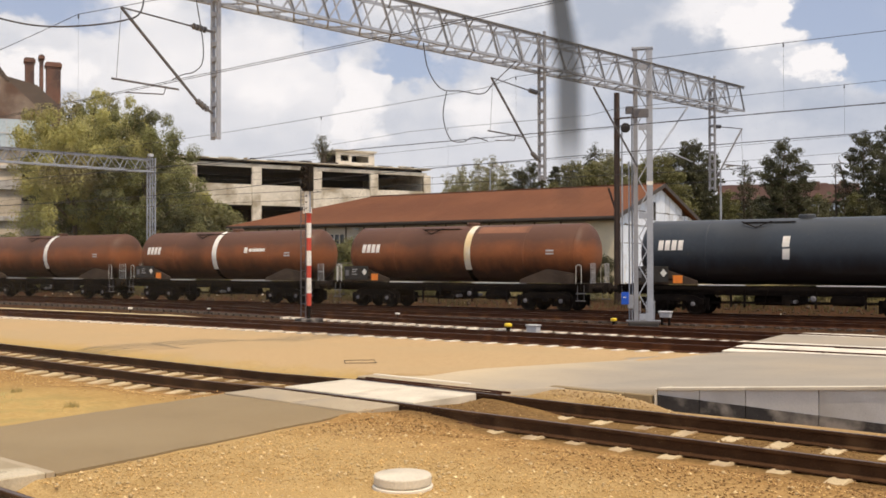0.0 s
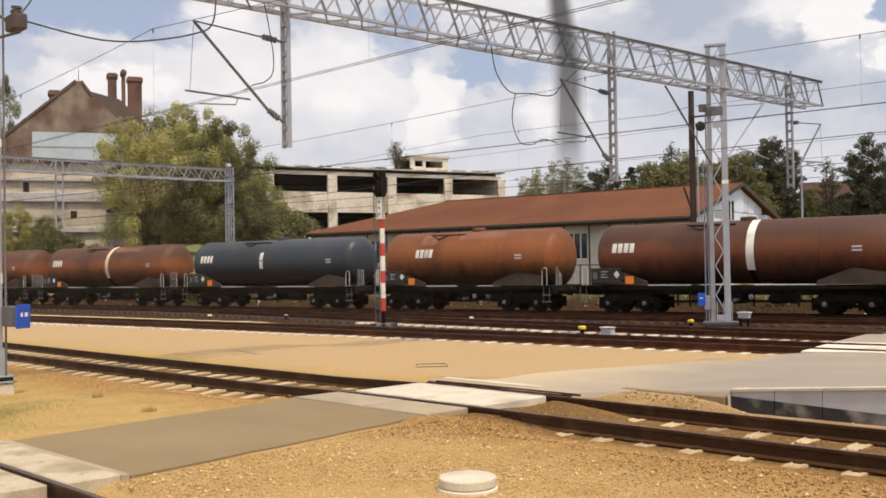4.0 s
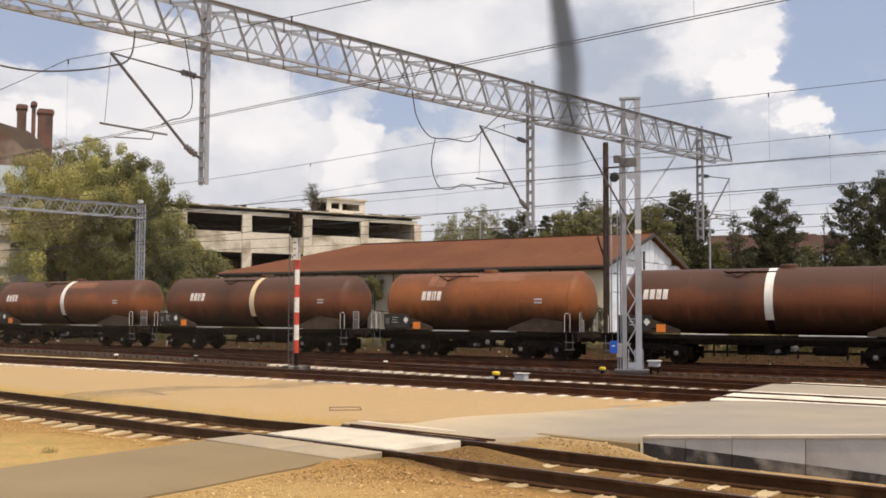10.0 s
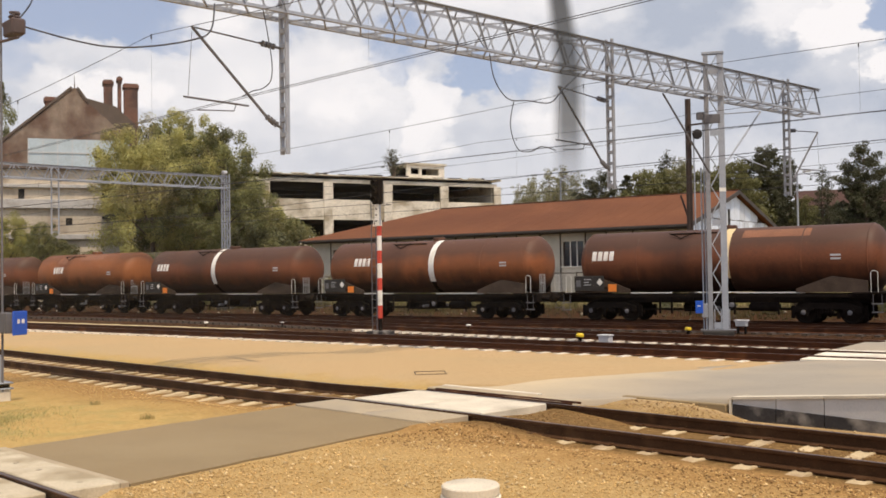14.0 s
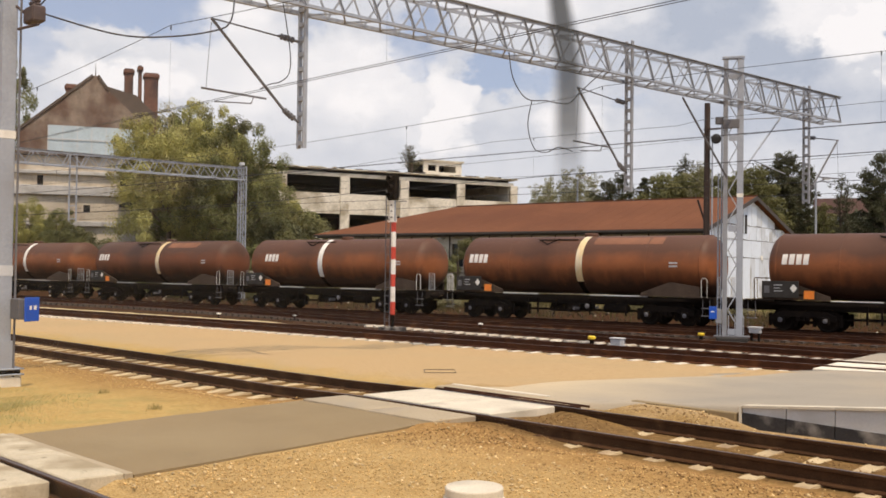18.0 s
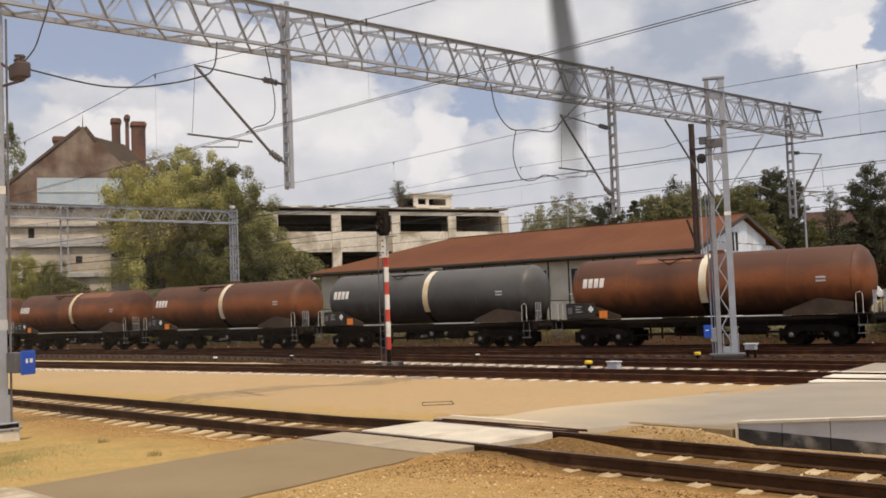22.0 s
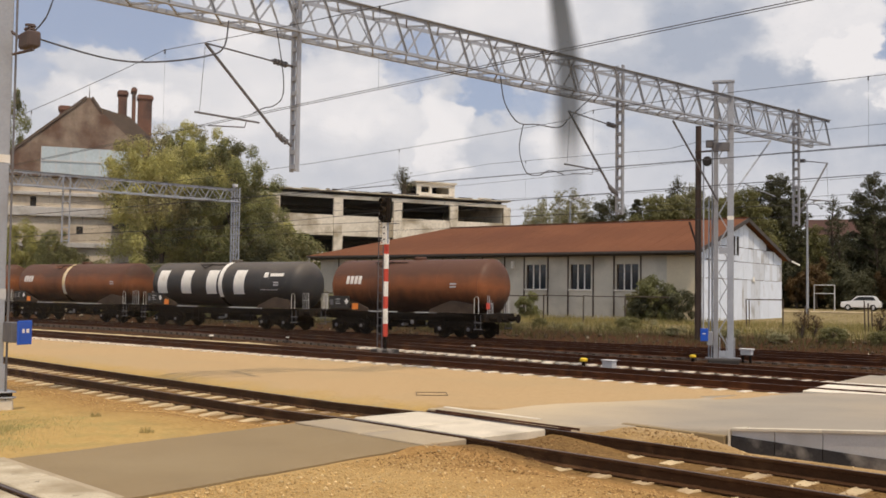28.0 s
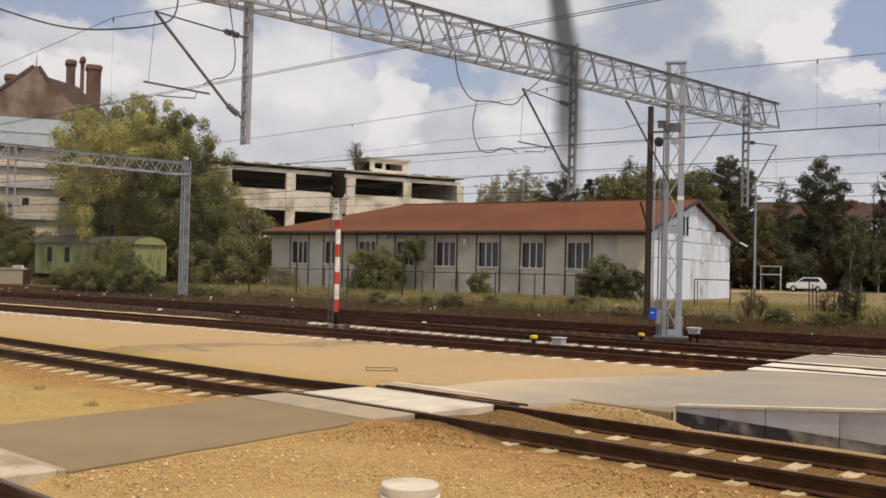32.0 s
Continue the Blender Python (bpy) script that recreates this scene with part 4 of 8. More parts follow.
def travelled(t):
    return 8.20055 * t + 0.122653 * t ** 2 / 2 - 0.010269 * t ** 3 / 6 + 0.00174035 * t ** 4 / 24 - 0.000142221 * t ** 5 / 120


def on_tank(bm, R, zc, x0, x1, a0, a1, skew=0.0, lift=0.006, rows=8, hole=None):
    """A patch of paint on the near side of a tank; angles in degrees up from level."""
    g = []
    for j in range(rows + 1):
        a = radians(a0 + (a1 - a0) * j / rows)
        sk = skew * (j / rows - 0.5)
        r = R + lift
        g.append([bm.verts.new((x + sk, -r * math.cos(a), zc + r * math.sin(a))) for x in (x0, x1)])
    for p, q in zip(g, g[1:]):
        bm.faces.new((p[0], p[1], q[1], q[0]))
    return bm


def wheelset():
    bm = bmesh.new()
    tube(bm, (0, -0.95, 0), (0, 0.95, 0), 0.08, 10)
    for s in (-1, 1):
        lathe(bm, [(s * 0.68, 0.49), (s * 0.70, 0.49), (s * 0.71, 0.46), (s * 0.82, 0.45), (s * 0.82, 0.40), (s * 0.78, 0.38), (s * 0.78, 0.14), (s * 0.86, 0.12)], 24, "y")
    return mesh_of("wheelset", bm, BLACK)


WHEEL_ME = wheelset()


def bogie(w, x):
    b = part("bogie", bx(-0.25, -0.85, 0.52, 0.25, 0.85, 0.8, 0.03), BLACK, w, at=Matrix.Translation((x, 0, 0)))
    for s in (-1, 1):
        bm = prism(bmesh.new(), [(-1.3, 0.46), (-1.3, 0.66), (-0.75, 0.84), (0.75, 0.84), (1.3, 0.66), (1.3, 0.46), (0.8, 0.42), (0.5, 0.6), (-0.5, 0.6), (-0.8, 0.42)], s * 0.98 - 0.06, s * 0.98 + 0.06)
        part("side_frame", bm, BLACK, b)
        for k in (-0.9, 0.9):
            bm = bx(k - 0.16, s * 1.05 - 0.07, 0.3, k + 0.16, s * 1.05 + 0.07, 0.62, 0.03)
            part("axle_box", bm, BLACK, b)
            part("axle_cap", lathe(bmesh.new(), [(s * 1.12, 0.1), (s * 1.15, 0.085), (s * 1.165, 0.02)], 12, "y", (k, 0, 0.46)), STEEL_DK, b, "dull grey axle cap")
        bm = bmesh.new()
        for k in (-0.2, 0.0, 0.2):
            lathe(bm, [(0.42, 0.07), (0.47, 0.085), (0.52, 0.07), (0.57, 0.085), (0.6, 0.07)], 8, "z", (k, s * 1.0, 0))
        part("spring_nest", bm, BLACK, b)
    for k in (-1.42, -0.38, 0.38, 1.42):
        for s in (-1, 1):
            part("brake_block", bx(k - 0.07, s * 0.76 - 0.06, 0.2, k + 0.07, s * 0.76 + 0.06, 0.72, 0.02), BLACK, b)
    part("brake_beam", bx(-1.45, -0.5, 0.3, 1.45, -0.4, 0.42), BLACK, b)
    for k in (-0.9, 0.9):
        part("wheelset", WHEEL_ME, None, b, at=Matrix.Translation((k, 0, 0.46)))


def tank_wagon(kind):
    """A bogie tank wagon, its middle at the origin and the rail tops at z = 0."""
    short = kind in ("short", "last")
    L = 12.3 if short else 15.5
    R, zc = (1.40, 2.62) if short else (1.36, 2.64)
    hl = L / 2 - 0.78  # half length of the underframe between platforms
    hL, hR = (5.0, 5.7) if short else (6.4, 7.0)  # ends of the tank from the middle
    paint = {"rust": TANK_RUST, "dark": TANK_DARK, "rust_mark": TANK_RUST, "short": TANK_RED, "last": TANK_RUST, "blue": TANK_BLUE, "grey": TANK_GREY, "black": TANK_BLACK}[kind]
    look_of = {"dark": "dark brown tank wagon with a pale band", "rust": "grimy rust-brown tank wagon with a pale band round its middle", "rust_mark": "grimy rust-brown tank wagon with a pale band and an operator's mark", "short": "short orange-brown tank wagon with patched paint", "last": "short dark rust-brown tank wagon at the train's end",
               "blue": "clean blue-black tank wagon with a short white stripe", "grey": "dark grey tank wagon with a yellowed band", "black": "sooty black tank wagon with four huge pale blocks on its side"}[kind]
    w = thing("tank_wagon", Matrix.Identity(4), look_of, "tank wagon", "tank wagons of the freight train")
    # barrel with dished ends
    cap = [(0.0, 0.12), (0.02, 0.35), (0.07, 0.66), (0.16, 0.95), (0.29, 1.18), (0.42, 1.3), (0.55, 1.36)]
    prof = [(-hL + a, R * r / 1.36) for a, r in cap] + [(-hL + 2.4, R), (-0.5, R), (0.5, R), (hR - 2.4, R)] + [(hR - a, R * r / 1.36) for a, r in cap[::-1]]
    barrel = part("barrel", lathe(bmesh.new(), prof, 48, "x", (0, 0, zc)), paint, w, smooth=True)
    for x in (-hL + 0.56, hR - 0.56, -hL + 3.1, hR - 3.1):
        part("weld_ring", lathe(bmesh.new(), [(x - 0.03, R + 0.002), (x - 0.02, R + 0.011), (x + 0.02, R + 0.011), (x + 0.03, R + 0.002)], 48, "x", (0, 0, zc)), paint, barrel, smooth=True)
    if kind == "blue":
        bm = bmesh.new()
        for a0, a1 in ((-14, 4), (7, 26)):
            on_tank(bm, R, zc, -0.16, 0.12, a0, a1, 0.03)
        part("side_stripe", bm, WHITE, barrel, "short white stripe")
    if kind == "black":
        for cx in (-4.95, -2.65, -0.3, 2.15):
            part("mark_block", on_tank(bmesh.new(), R, zc, cx - 0.46, cx + 0.46, -26, 38, 0.1, 0.008, 12), WHITE, barrel, "huge pale painted block")
        part("operator_mark", on_tank(bmesh.new(), R, zc, 4.7, 5.8, 20, 28), WHITE, barrel, "small pale bar")
        part("operator_mark", on_tank(bmesh.new(), R, zc, 4.2, 4.55, 17, 31), WHITE, barrel, "small pale disc")
        part("notice_line", on_tank(bmesh.new(), R, zc, 4.0, 5.4, -14, -12.5), GREYBOX, barrel)
    if kind == "rust_mark":
        part("operator_mark", on_tank(bmesh.new(), R, zc, 2.55, 3.7, 8, 15), WHITE, barrel, "small pale bar")
        part("operator_mark", on_tank(bmesh.new(), R, zc, 2.2, 2.45, 5, 18), WHITE, barrel, "small pale disc")
    for a0, a1 in ((-3, 0), (3, 6)):
        part("notice_line", on_tank(bmesh.new(), R, zc, hl - 1.9, hl - 1.5, a0, a1, 0, 0.006, 2), GREYBOX, barrel)
    # repainted patches near the crown
    rp = random.Random(len(kind) * 7 + 1)
    for x0, x1, a0, a1 in ((-hl + 3.0, -hl + 4.0, 32, 62), (-0.1, 2.7, 40, 68)):
        if kind == "short":
            part("paint_patch", on_tank(bmesh.new(), R, zc, x0, x1, a0 + rp.uniform(-3, 3), a1, 0.0, 0.004, 5), TANK_PATCH, barrel, "paler repainted patch")
    # centre sill, headstocks, cradles
    part("centre_sill", bx(-L / 2 + 0.6, -0.55, 0.82, L / 2 - 0.6, 0.55, 1.16, 0.02), BLACK, w)
    for s in (-1, 1):
        part("headstock", bx(s * (L / 2 - 0.72), -1.35, 0.86, s * (L / 2 - 0.56), 1.35, 1.24, 0.02), BLACK, w)
        part("end_platform", bx(s * (L / 2 - 1.9), -1.4, 1.2, s * (L / 2 - 0.6), 1.4, 1.27, 0.01), BLACK, w)
        for y in (-0.875, 0.875):
            bm = tube(bmesh.new(), (s * (L / 2 - 0.6), y, 1.02), (s * (L / 2 - 0.12), y, 1.02), 0.12, 12)
            lathe(bm, [(s * (L / 2 - 0.12), 0.14), (s * (L / 2 - 0.05), 0.23), (s * (L / 2), 0.21)], 16, "x", (0, y, 1.02))
            part("buffer", bm, BLACK, w)
        part("coupling", beam(bmesh.new(), (s * (L / 2 - 0.5), 0, 0.98), (s * (L / 2 - 0.02), 0, 0.86), 0.09), BLACK, w)
        # cradle wedges under the barrel's ends
        for y in (-1.2, 1.2):
            a, b = s * (hl - 0.55), s * (hl - 3.3)
            bm = prism(bmesh.new(), [(a, 1.27), (b, 1.27), (b, 1.42), (s * (hl - 1.9), 1.92), (a, 1.72)], y - 0.04, y + 0.04)
            part("cradle", bm, CRADLE, w)
        bogie(w, s * (L / 2 - 2.95 if not short else L / 2 - 2.6))
        # footsteps and hand loops
        for y in (-1.36, 1.36):
            bm = bmesh.new()
            xx = s * (L / 2 - 0.95)
            run(bm, [(xx - 0.16, y, 1.2), (xx - 0.16, y, 0.5), (xx + 0.16, y, 0.5), (xx + 0.16, y, 1.2)], 0.014)
            box(bm, xx - 0.2, y - 0.1, 0.48, xx + 0.2, y + 0.1, 0.52)
            box(bm, xx - 0.2, y - 0.1, 0.8, xx + 0.2, y + 0.1, 0.84)
            part("footstep", bm, STEEL_DK, w, "grey worn footstep")
            bm = bmesh.new()
            xx = s * (L / 2 - 1.05)
            run(bm, [(xx - 0.13, y, 1.27), (xx - 0.13, y, 2.02), (xx - 0.06, y, 2.1), (xx + 0.06, y, 2.1), (xx + 0.13, y, 2.02), (xx + 0.13, y, 1.27)], 0.013)
            part("hand_loop", bm, WHITE, w, "white-painted hand loop")
    # long pale pipe rails and side steps
    for x0, x1 in ((-hl + 3.3, -hl + 5.3), (1.1, 1.1 + (2.9 if not short else 1.4))):
        part("side_pipe", bx(x0, -1.22, 1.23, x1, -1.15, 1.28, 0.02), GREYBOX, w, "dusty side pipe")
        part("side_pipe", bx(x0, 1.15, 1.23, x1, 1.22, 1.28, 0.02), GREYBOX, w)
    # brake gear: rods, hangers, reservoir, blocks
    for y in (-0.62, 0.62):
        part("brake_rod", tube(bmesh.new(), (-L / 2 + 3.6, y, 0.5), (L / 2 - 3.6, y, 0.56), 0.03, 6), BLACK, w)
        part("side_sill", bx(-L / 2 + 0.7, y * 1.9 - 0.05, 1.08, L / 2 - 0.7, y * 1.9 + 0.05, 1.2), BLACK, w)
    part("air_reservoir", lathe(bmesh.new(), [(1.5, 0.1), (1.6, 0.2), (2.7, 0.2), (2.8, 0.1)], 14, "x", (0, -0.55, 0.66)), BLACK, w)
    part("brake_lever", beam(bmesh.new(), (-1.1, -0.7, 0.3), (-0.9, -0.7, 1.1), 0.07, 0.03), BLACK, w)
    part("drain_pipe", tube(bmesh.new(), (0.25, -1.15, 0.62), (0.25, 1.15, 0.62), 0.07, 10), STEEL_DK, w, "worn grey drain pipe")
    for x in (-2.3, -1.75, 1.05, 2.9):
        part("hanger", bx(x - 0.04, -1.12, 0.36, x + 0.04, -1.06, 1.1), BLACK, w)
    # data board with plates
    x0 = -hl + 0.6
    d = part("data_board", bx(x0, -1.40, 1.36, x0 + 1.5, -1.36, 2.04, 0.01), BOARD, w, "dark grey data board")
    for k in range(3):
        part("data_line", bx(x0 + 0.5, -1.408, 1.86 - 0.12 * k, x0 + 0.85 - 0.1 * (k % 2), -1.402, 1.89 - 0.12 * k), GREYBOX, d)
    part("data_plate", bx(x0 + 0.1, -1.41, 1.55, x0 + 0.32, -1.402, 1.85), STEEL_DK, d)
    bm = prism(bmesh.new(), [(x0 + 1.3, 1.58), (x0 + 1.45, 1.75), (x0 + 1.3, 1.92), (x0 + 1.15, 1.75)], -1.412, -1.402)
    part("hazard_diamond", bm, WHITE, d, "white hazard diamond")
    part("hazard_plate", bx(x0 + 1.72, -1.412, 1.33, x0 + 2.12, -1.38, 1.66), ORANGE, d, "orange hazard plate")
    part("plate_bracket", bx(x0 + 1.45, -1.38, 1.44, x0 + 1.9, -1.362, 1.52), BLACK, d)
    # valve gear under the middle
    bm = bmesh.new()
    box(bm, -0.35, -0.75, 0.45, 0.35, 0.75, 0.86, 0.05)
    tube(bm, (0, -1.2, 0.55), (0, 1.2, 0.55), 0.1)
    tube(bm, (-1.6, 0, 0.62), (-0.4, 0, 0.62), 0.2, 12)
    part("valve_gear", bm, BLACK, w)
    part("brake_handwheel", lathe(bmesh.new(), [(-1.3, 0.08), (-1.27, 0.12), (-1.25, 0.08)], 14, "y", (1.0, 0, 0.75)), STEEL_DK, w)
    # top walkway with manhole
    part("manhole", lathe(bmesh.new(), [(R + zc - 0.03, 0.34), (R + zc + 0.1, 0.34), (R + zc + 0.14, 0.3)], 20, "z", (0.5, 0, 0)), paint, barrel)
    bm = bx(-1.9, -0.75, zc + R * 0.86, 0.2, -0.3, zc + R * 0.86 + 0.04)
    part("top_walkway", bm, BLACK, barrel)
    bm = bmesh.new()
    run(bm, [(-1.9, -0.85, zc + R * 0.9), (-1.3, -1.0, zc + R * 0.72), (-0.7, -0.85, zc + R * 0.9)], 0.025)
    part("folded_rail", bm, BLACK, barrel)
    # pale guard rails on the end platform
    for y in (-1.0, 0.55):
        bm = bmesh.new()
        xx = min(hR + 0.2, L / 2 - 0.62)
        run(bm, [(xx, y, 1.27), (xx, y, 2.15), (xx, y + 0.45, 2.15), (xx, y + 0.45, 1.27)], 0.018)
        for k in (1, 2):
            tube(bm, (xx, y + 0.15 * k, 1.27), (xx, y + 0.15 * k, 2.15), 0.012, 6)
        tube(bm, (xx, y, 1.75), (xx, y + 0.45, 1.75), 0.012, 6)
        part("end_rail", bm, GREYBOX, w, "pale grey guard rail")
    return w


wagons = []
BANDS = {0: 0.4, 1: 0.55, 2: -0.04, 3: 0.93, 6: 1.01, 7: 0.5, 8: 0.58, 10: 0.0, 11: 0.94, 12: 0.77, 13: -0.34, 14: 0.59, 15: 0.58, 16: 0.73, 17: 0.31, 18: -0.23, 19: 0.5}  # place of the painted band along each barrel
MARKS = {2: -4.86, 3: -4.69, 4: -4.75, 5: -2.0, 6: -4.74, 7: -4.4, 8: -3.45, 9: -2.0, 10: -4.67, 11: -3.65, 12: -4.9, 13: -4.2, 14: -5.05, 15: -5.0, 16: -5.06, 17: -4.9, 18: -4.56, 20: -2.95}  # and of the maker's mark
PATCHES = {3: (1.3, 4.0, 44, 66), 7: (0.6, 3.1, 40, 63), 12: (1.4, 4.2, 42, 64), 14: (1.15, 4.6, 44, 68), 17: (-3.0, -0.3, 50, 66), 18: (-2.3, -0.6, 50, 64)}
YELLOWED = (3, 8, 12, 14, 15, 16, 17, 18)


def paint_band(w, cx, material):
    barrel = next(c for c in w.children if c.name.startswith("barrel"))
    bm = bmesh.new()
    on_tank(bm, 1.36, 2.64, cx - 0.17, cx + 0.17, -34, 76, 0, 0.014, 16)
    part("band", bm, material, barrel, "pale worn paint band")
    bm = bmesh.new()
    on_tank(bm, 1.36, 2.64, cx - 0.13, cx + 0.13, -75, -34.5, 0, 0.012, 6)
    part("tank_strap", bm, BLACK, barrel)


def paint_mark(w, cx, short):
    """A maker's mark as a row of plain slanted blocks."""
    barrel = next(c for c in w.children if c.name.startswith("barrel"))
    R, zc = (1.40, 2.62) if short else (1.36, 2.64)
    for k in range(4):
        x = cx - 0.56 + 0.285 * k
        part("mark_block", on_tank(bmesh.new(), R, zc, x, x + 0.215, 3, 21, 0.03, 0.006, 6), MARK, barrel, "small pale painted block")


def build_train():
    made = {}
    for k, kind in enumerate(KINDS):
        mid = (GAPS[k] + GAPS[k + 1]) / 2
        m = Matrix.Translation((mid, TRAIN_Y, TRAIN_Z))
        if kind in made:
            w = copy_thing(made[kind], m)
        else:
            w = made[kind] = tank_wagon(kind)
            w.matrix_basis = m
        wagons.append((w, mid))
    for k, cx in BANDS.items():
        paint_band(wagons[k][0], cx, CREAM if k in YELLOWED else WHITE)
    for k, cx in MARKS.items():
        paint_mark(wagons[k][0], cx, KINDS[k] in ("short", "last"))
    for k, (x0, x1, a0, a1) in PATCHES.items():
        barrel = next(c for c in wagons[k][0].children if c.name.startswith("barrel"))
        part("paint_patch", on_tank(bmesh.new(), 1.36, 2.64, x0, x1, a0, a1, 0.0, 0.004, 5), TANK_PATCH, barrel, "paler repainted patch")
    last = wagons[-1][0]
    lamp = part("tail_board", bx(6.0 - 0.5, -1.1, 1.5, 6.0 - 0.46, -0.8, 1.8), RED, last, "red and white tail board")


build_train()

# ---- portal gantry, signal, overhead line ----
TA, TB = Vector((-17.0, 9.7)), Vector((-11.35, 38.3))  # the truss in plan
TD = (TB - TA).normalized()
TN = Vector((-TD.y, TD.x))
TRUSS_ANGLE = math.atan2(TD.y, TD.x)


def along(s, off=0.0, z=0.0):
    p = TA + TD * s + TN * off
    return Vector((p.x, p.y, z))


def angle_bar(bm, a, b, w, up, out):
    """An angle section from a to b: a web of width w across up, and a flange along its upper edge towards out."""
    a, b = Vector(a), Vector(b)
    d = (b - a).normalized()
    o = Vector(out).normalized()
    u = o.cross(d).normalized()
    if u.dot(Vector(up)) < 0:
        u = -u
    t = 0.012
    for p0, p1, q0, q1 in ((-w / 2, w / 2, 0.0, t), (w / 2 - t, w / 2, t, w * 0.95)):
        vs = [bm.verts.new(e + u * i + o * j) for e in (a, b) for i, j in ((p0, q0), (p1, q0), (p1, q1), (p0, q1))]
        for f in ((3, 2, 1, 0), (4, 5, 6, 7), (0, 1, 5, 4), (1, 2, 6, 5), (2, 3, 7, 6), (3, 0, 4, 7)):
            bm.faces.new([vs[k] for k in f])
    bmesh.ops.recalc_face_normals(bm, faces=bm.faces[:])
    return bm


def truss(parent, length, z0, height, width, pitch, material):
    """A lattice girder of angle sections along local x."""
    n = int(length / pitch)
    p = length / n
    for y in (-width / 2, width / 2):
        o = (0, -1 if y < 0 else 1, 0)
        part("chord", angle_bar(bmesh.new(), (0, y, z0), (length, y, z0), 0.09, (0, 0, -1), o), material, parent)
        part("chord", angle_bar(bmesh.new(), (0, y, z0 + height), (length, y, z0 + height), 0.09, (0, 0, 1), o), material, parent)
        i = (0, -o[1], 0)
        up = mesh_of("brace", angle_bar(bmesh.new(), (0, 0, 0), (p * 0.62, 0, height), 0.04, (1, 0, -1), i), material)
        dn = mesh_of("brace", angle_bar(bmesh.new(), (p * 0.62, 0, height), (p, 0, 0), 0.05, (1, 0, 1), o), material)
        for k in range(n):
            part("brace", up, None, parent, at=Matrix.Translation((k * p, y, z0)))
            part("brace", dn, None, parent, at=Matrix.Translation((k * p, y, z0)))
    cr = mesh_of("lacing", beam(bmesh.new(), (0, -width / 2, 0), (p * 0.5, width / 2, 0), 0.035), material)
    cs = mesh_of("lacing", beam(bmesh.new(), (p * 0.5, width / 2, 0), (p, -width / 2, 0), 0.035), material)
    for k in range(n):
        for z in (z0, z0 + height):
            part("lacing", cr, None, parent, at=Matrix.Translation((k * p, 0, z)))
            part("lacing", cs, None, parent, at=Matrix.Translation((k * p, 0, z)))
        if k % 4 == 0:
            part("lacing", beam(bmesh.new(), (0, -width / 2, z0), (0, width / 2, z0 + height), 0.03), material, parent, at=Matrix.Translation((k * p, 0, 0)))


def lattice_mast(parent, z0, z1, wx, wy, material, pitch=0.62):
    c = 0.08
    for x, y in ((-wx / 2, -wy / 2), (wx / 2, -wy / 2), (wx / 2, wy / 2), (-wx / 2, wy / 2)):
        part("leg", bx(x - c / 2, y - c / 2, z0, x + c / 2, y + c / 2, z1, 0.008), material, parent)
    n = int((z1 - z0) / pitch)
    for axis, w, d in (("x", wx, wy), ("y", wy, wx)):
        for s in (-1, 1):
            for k in range(n):
                a = -w / 2 if (k % 2) else w / 2
                za, zb = z0 + k * pitch, z0 + (k + 1) * pitch
                p, q = ((a, s * d / 2, za), (-a, s * d / 2, zb)) if axis == "x" else ((s * d / 2, a, za), (s * d / 2, -a, zb))
                part("brace", beam(bmesh.new(), p, q, 0.03), material, parent)


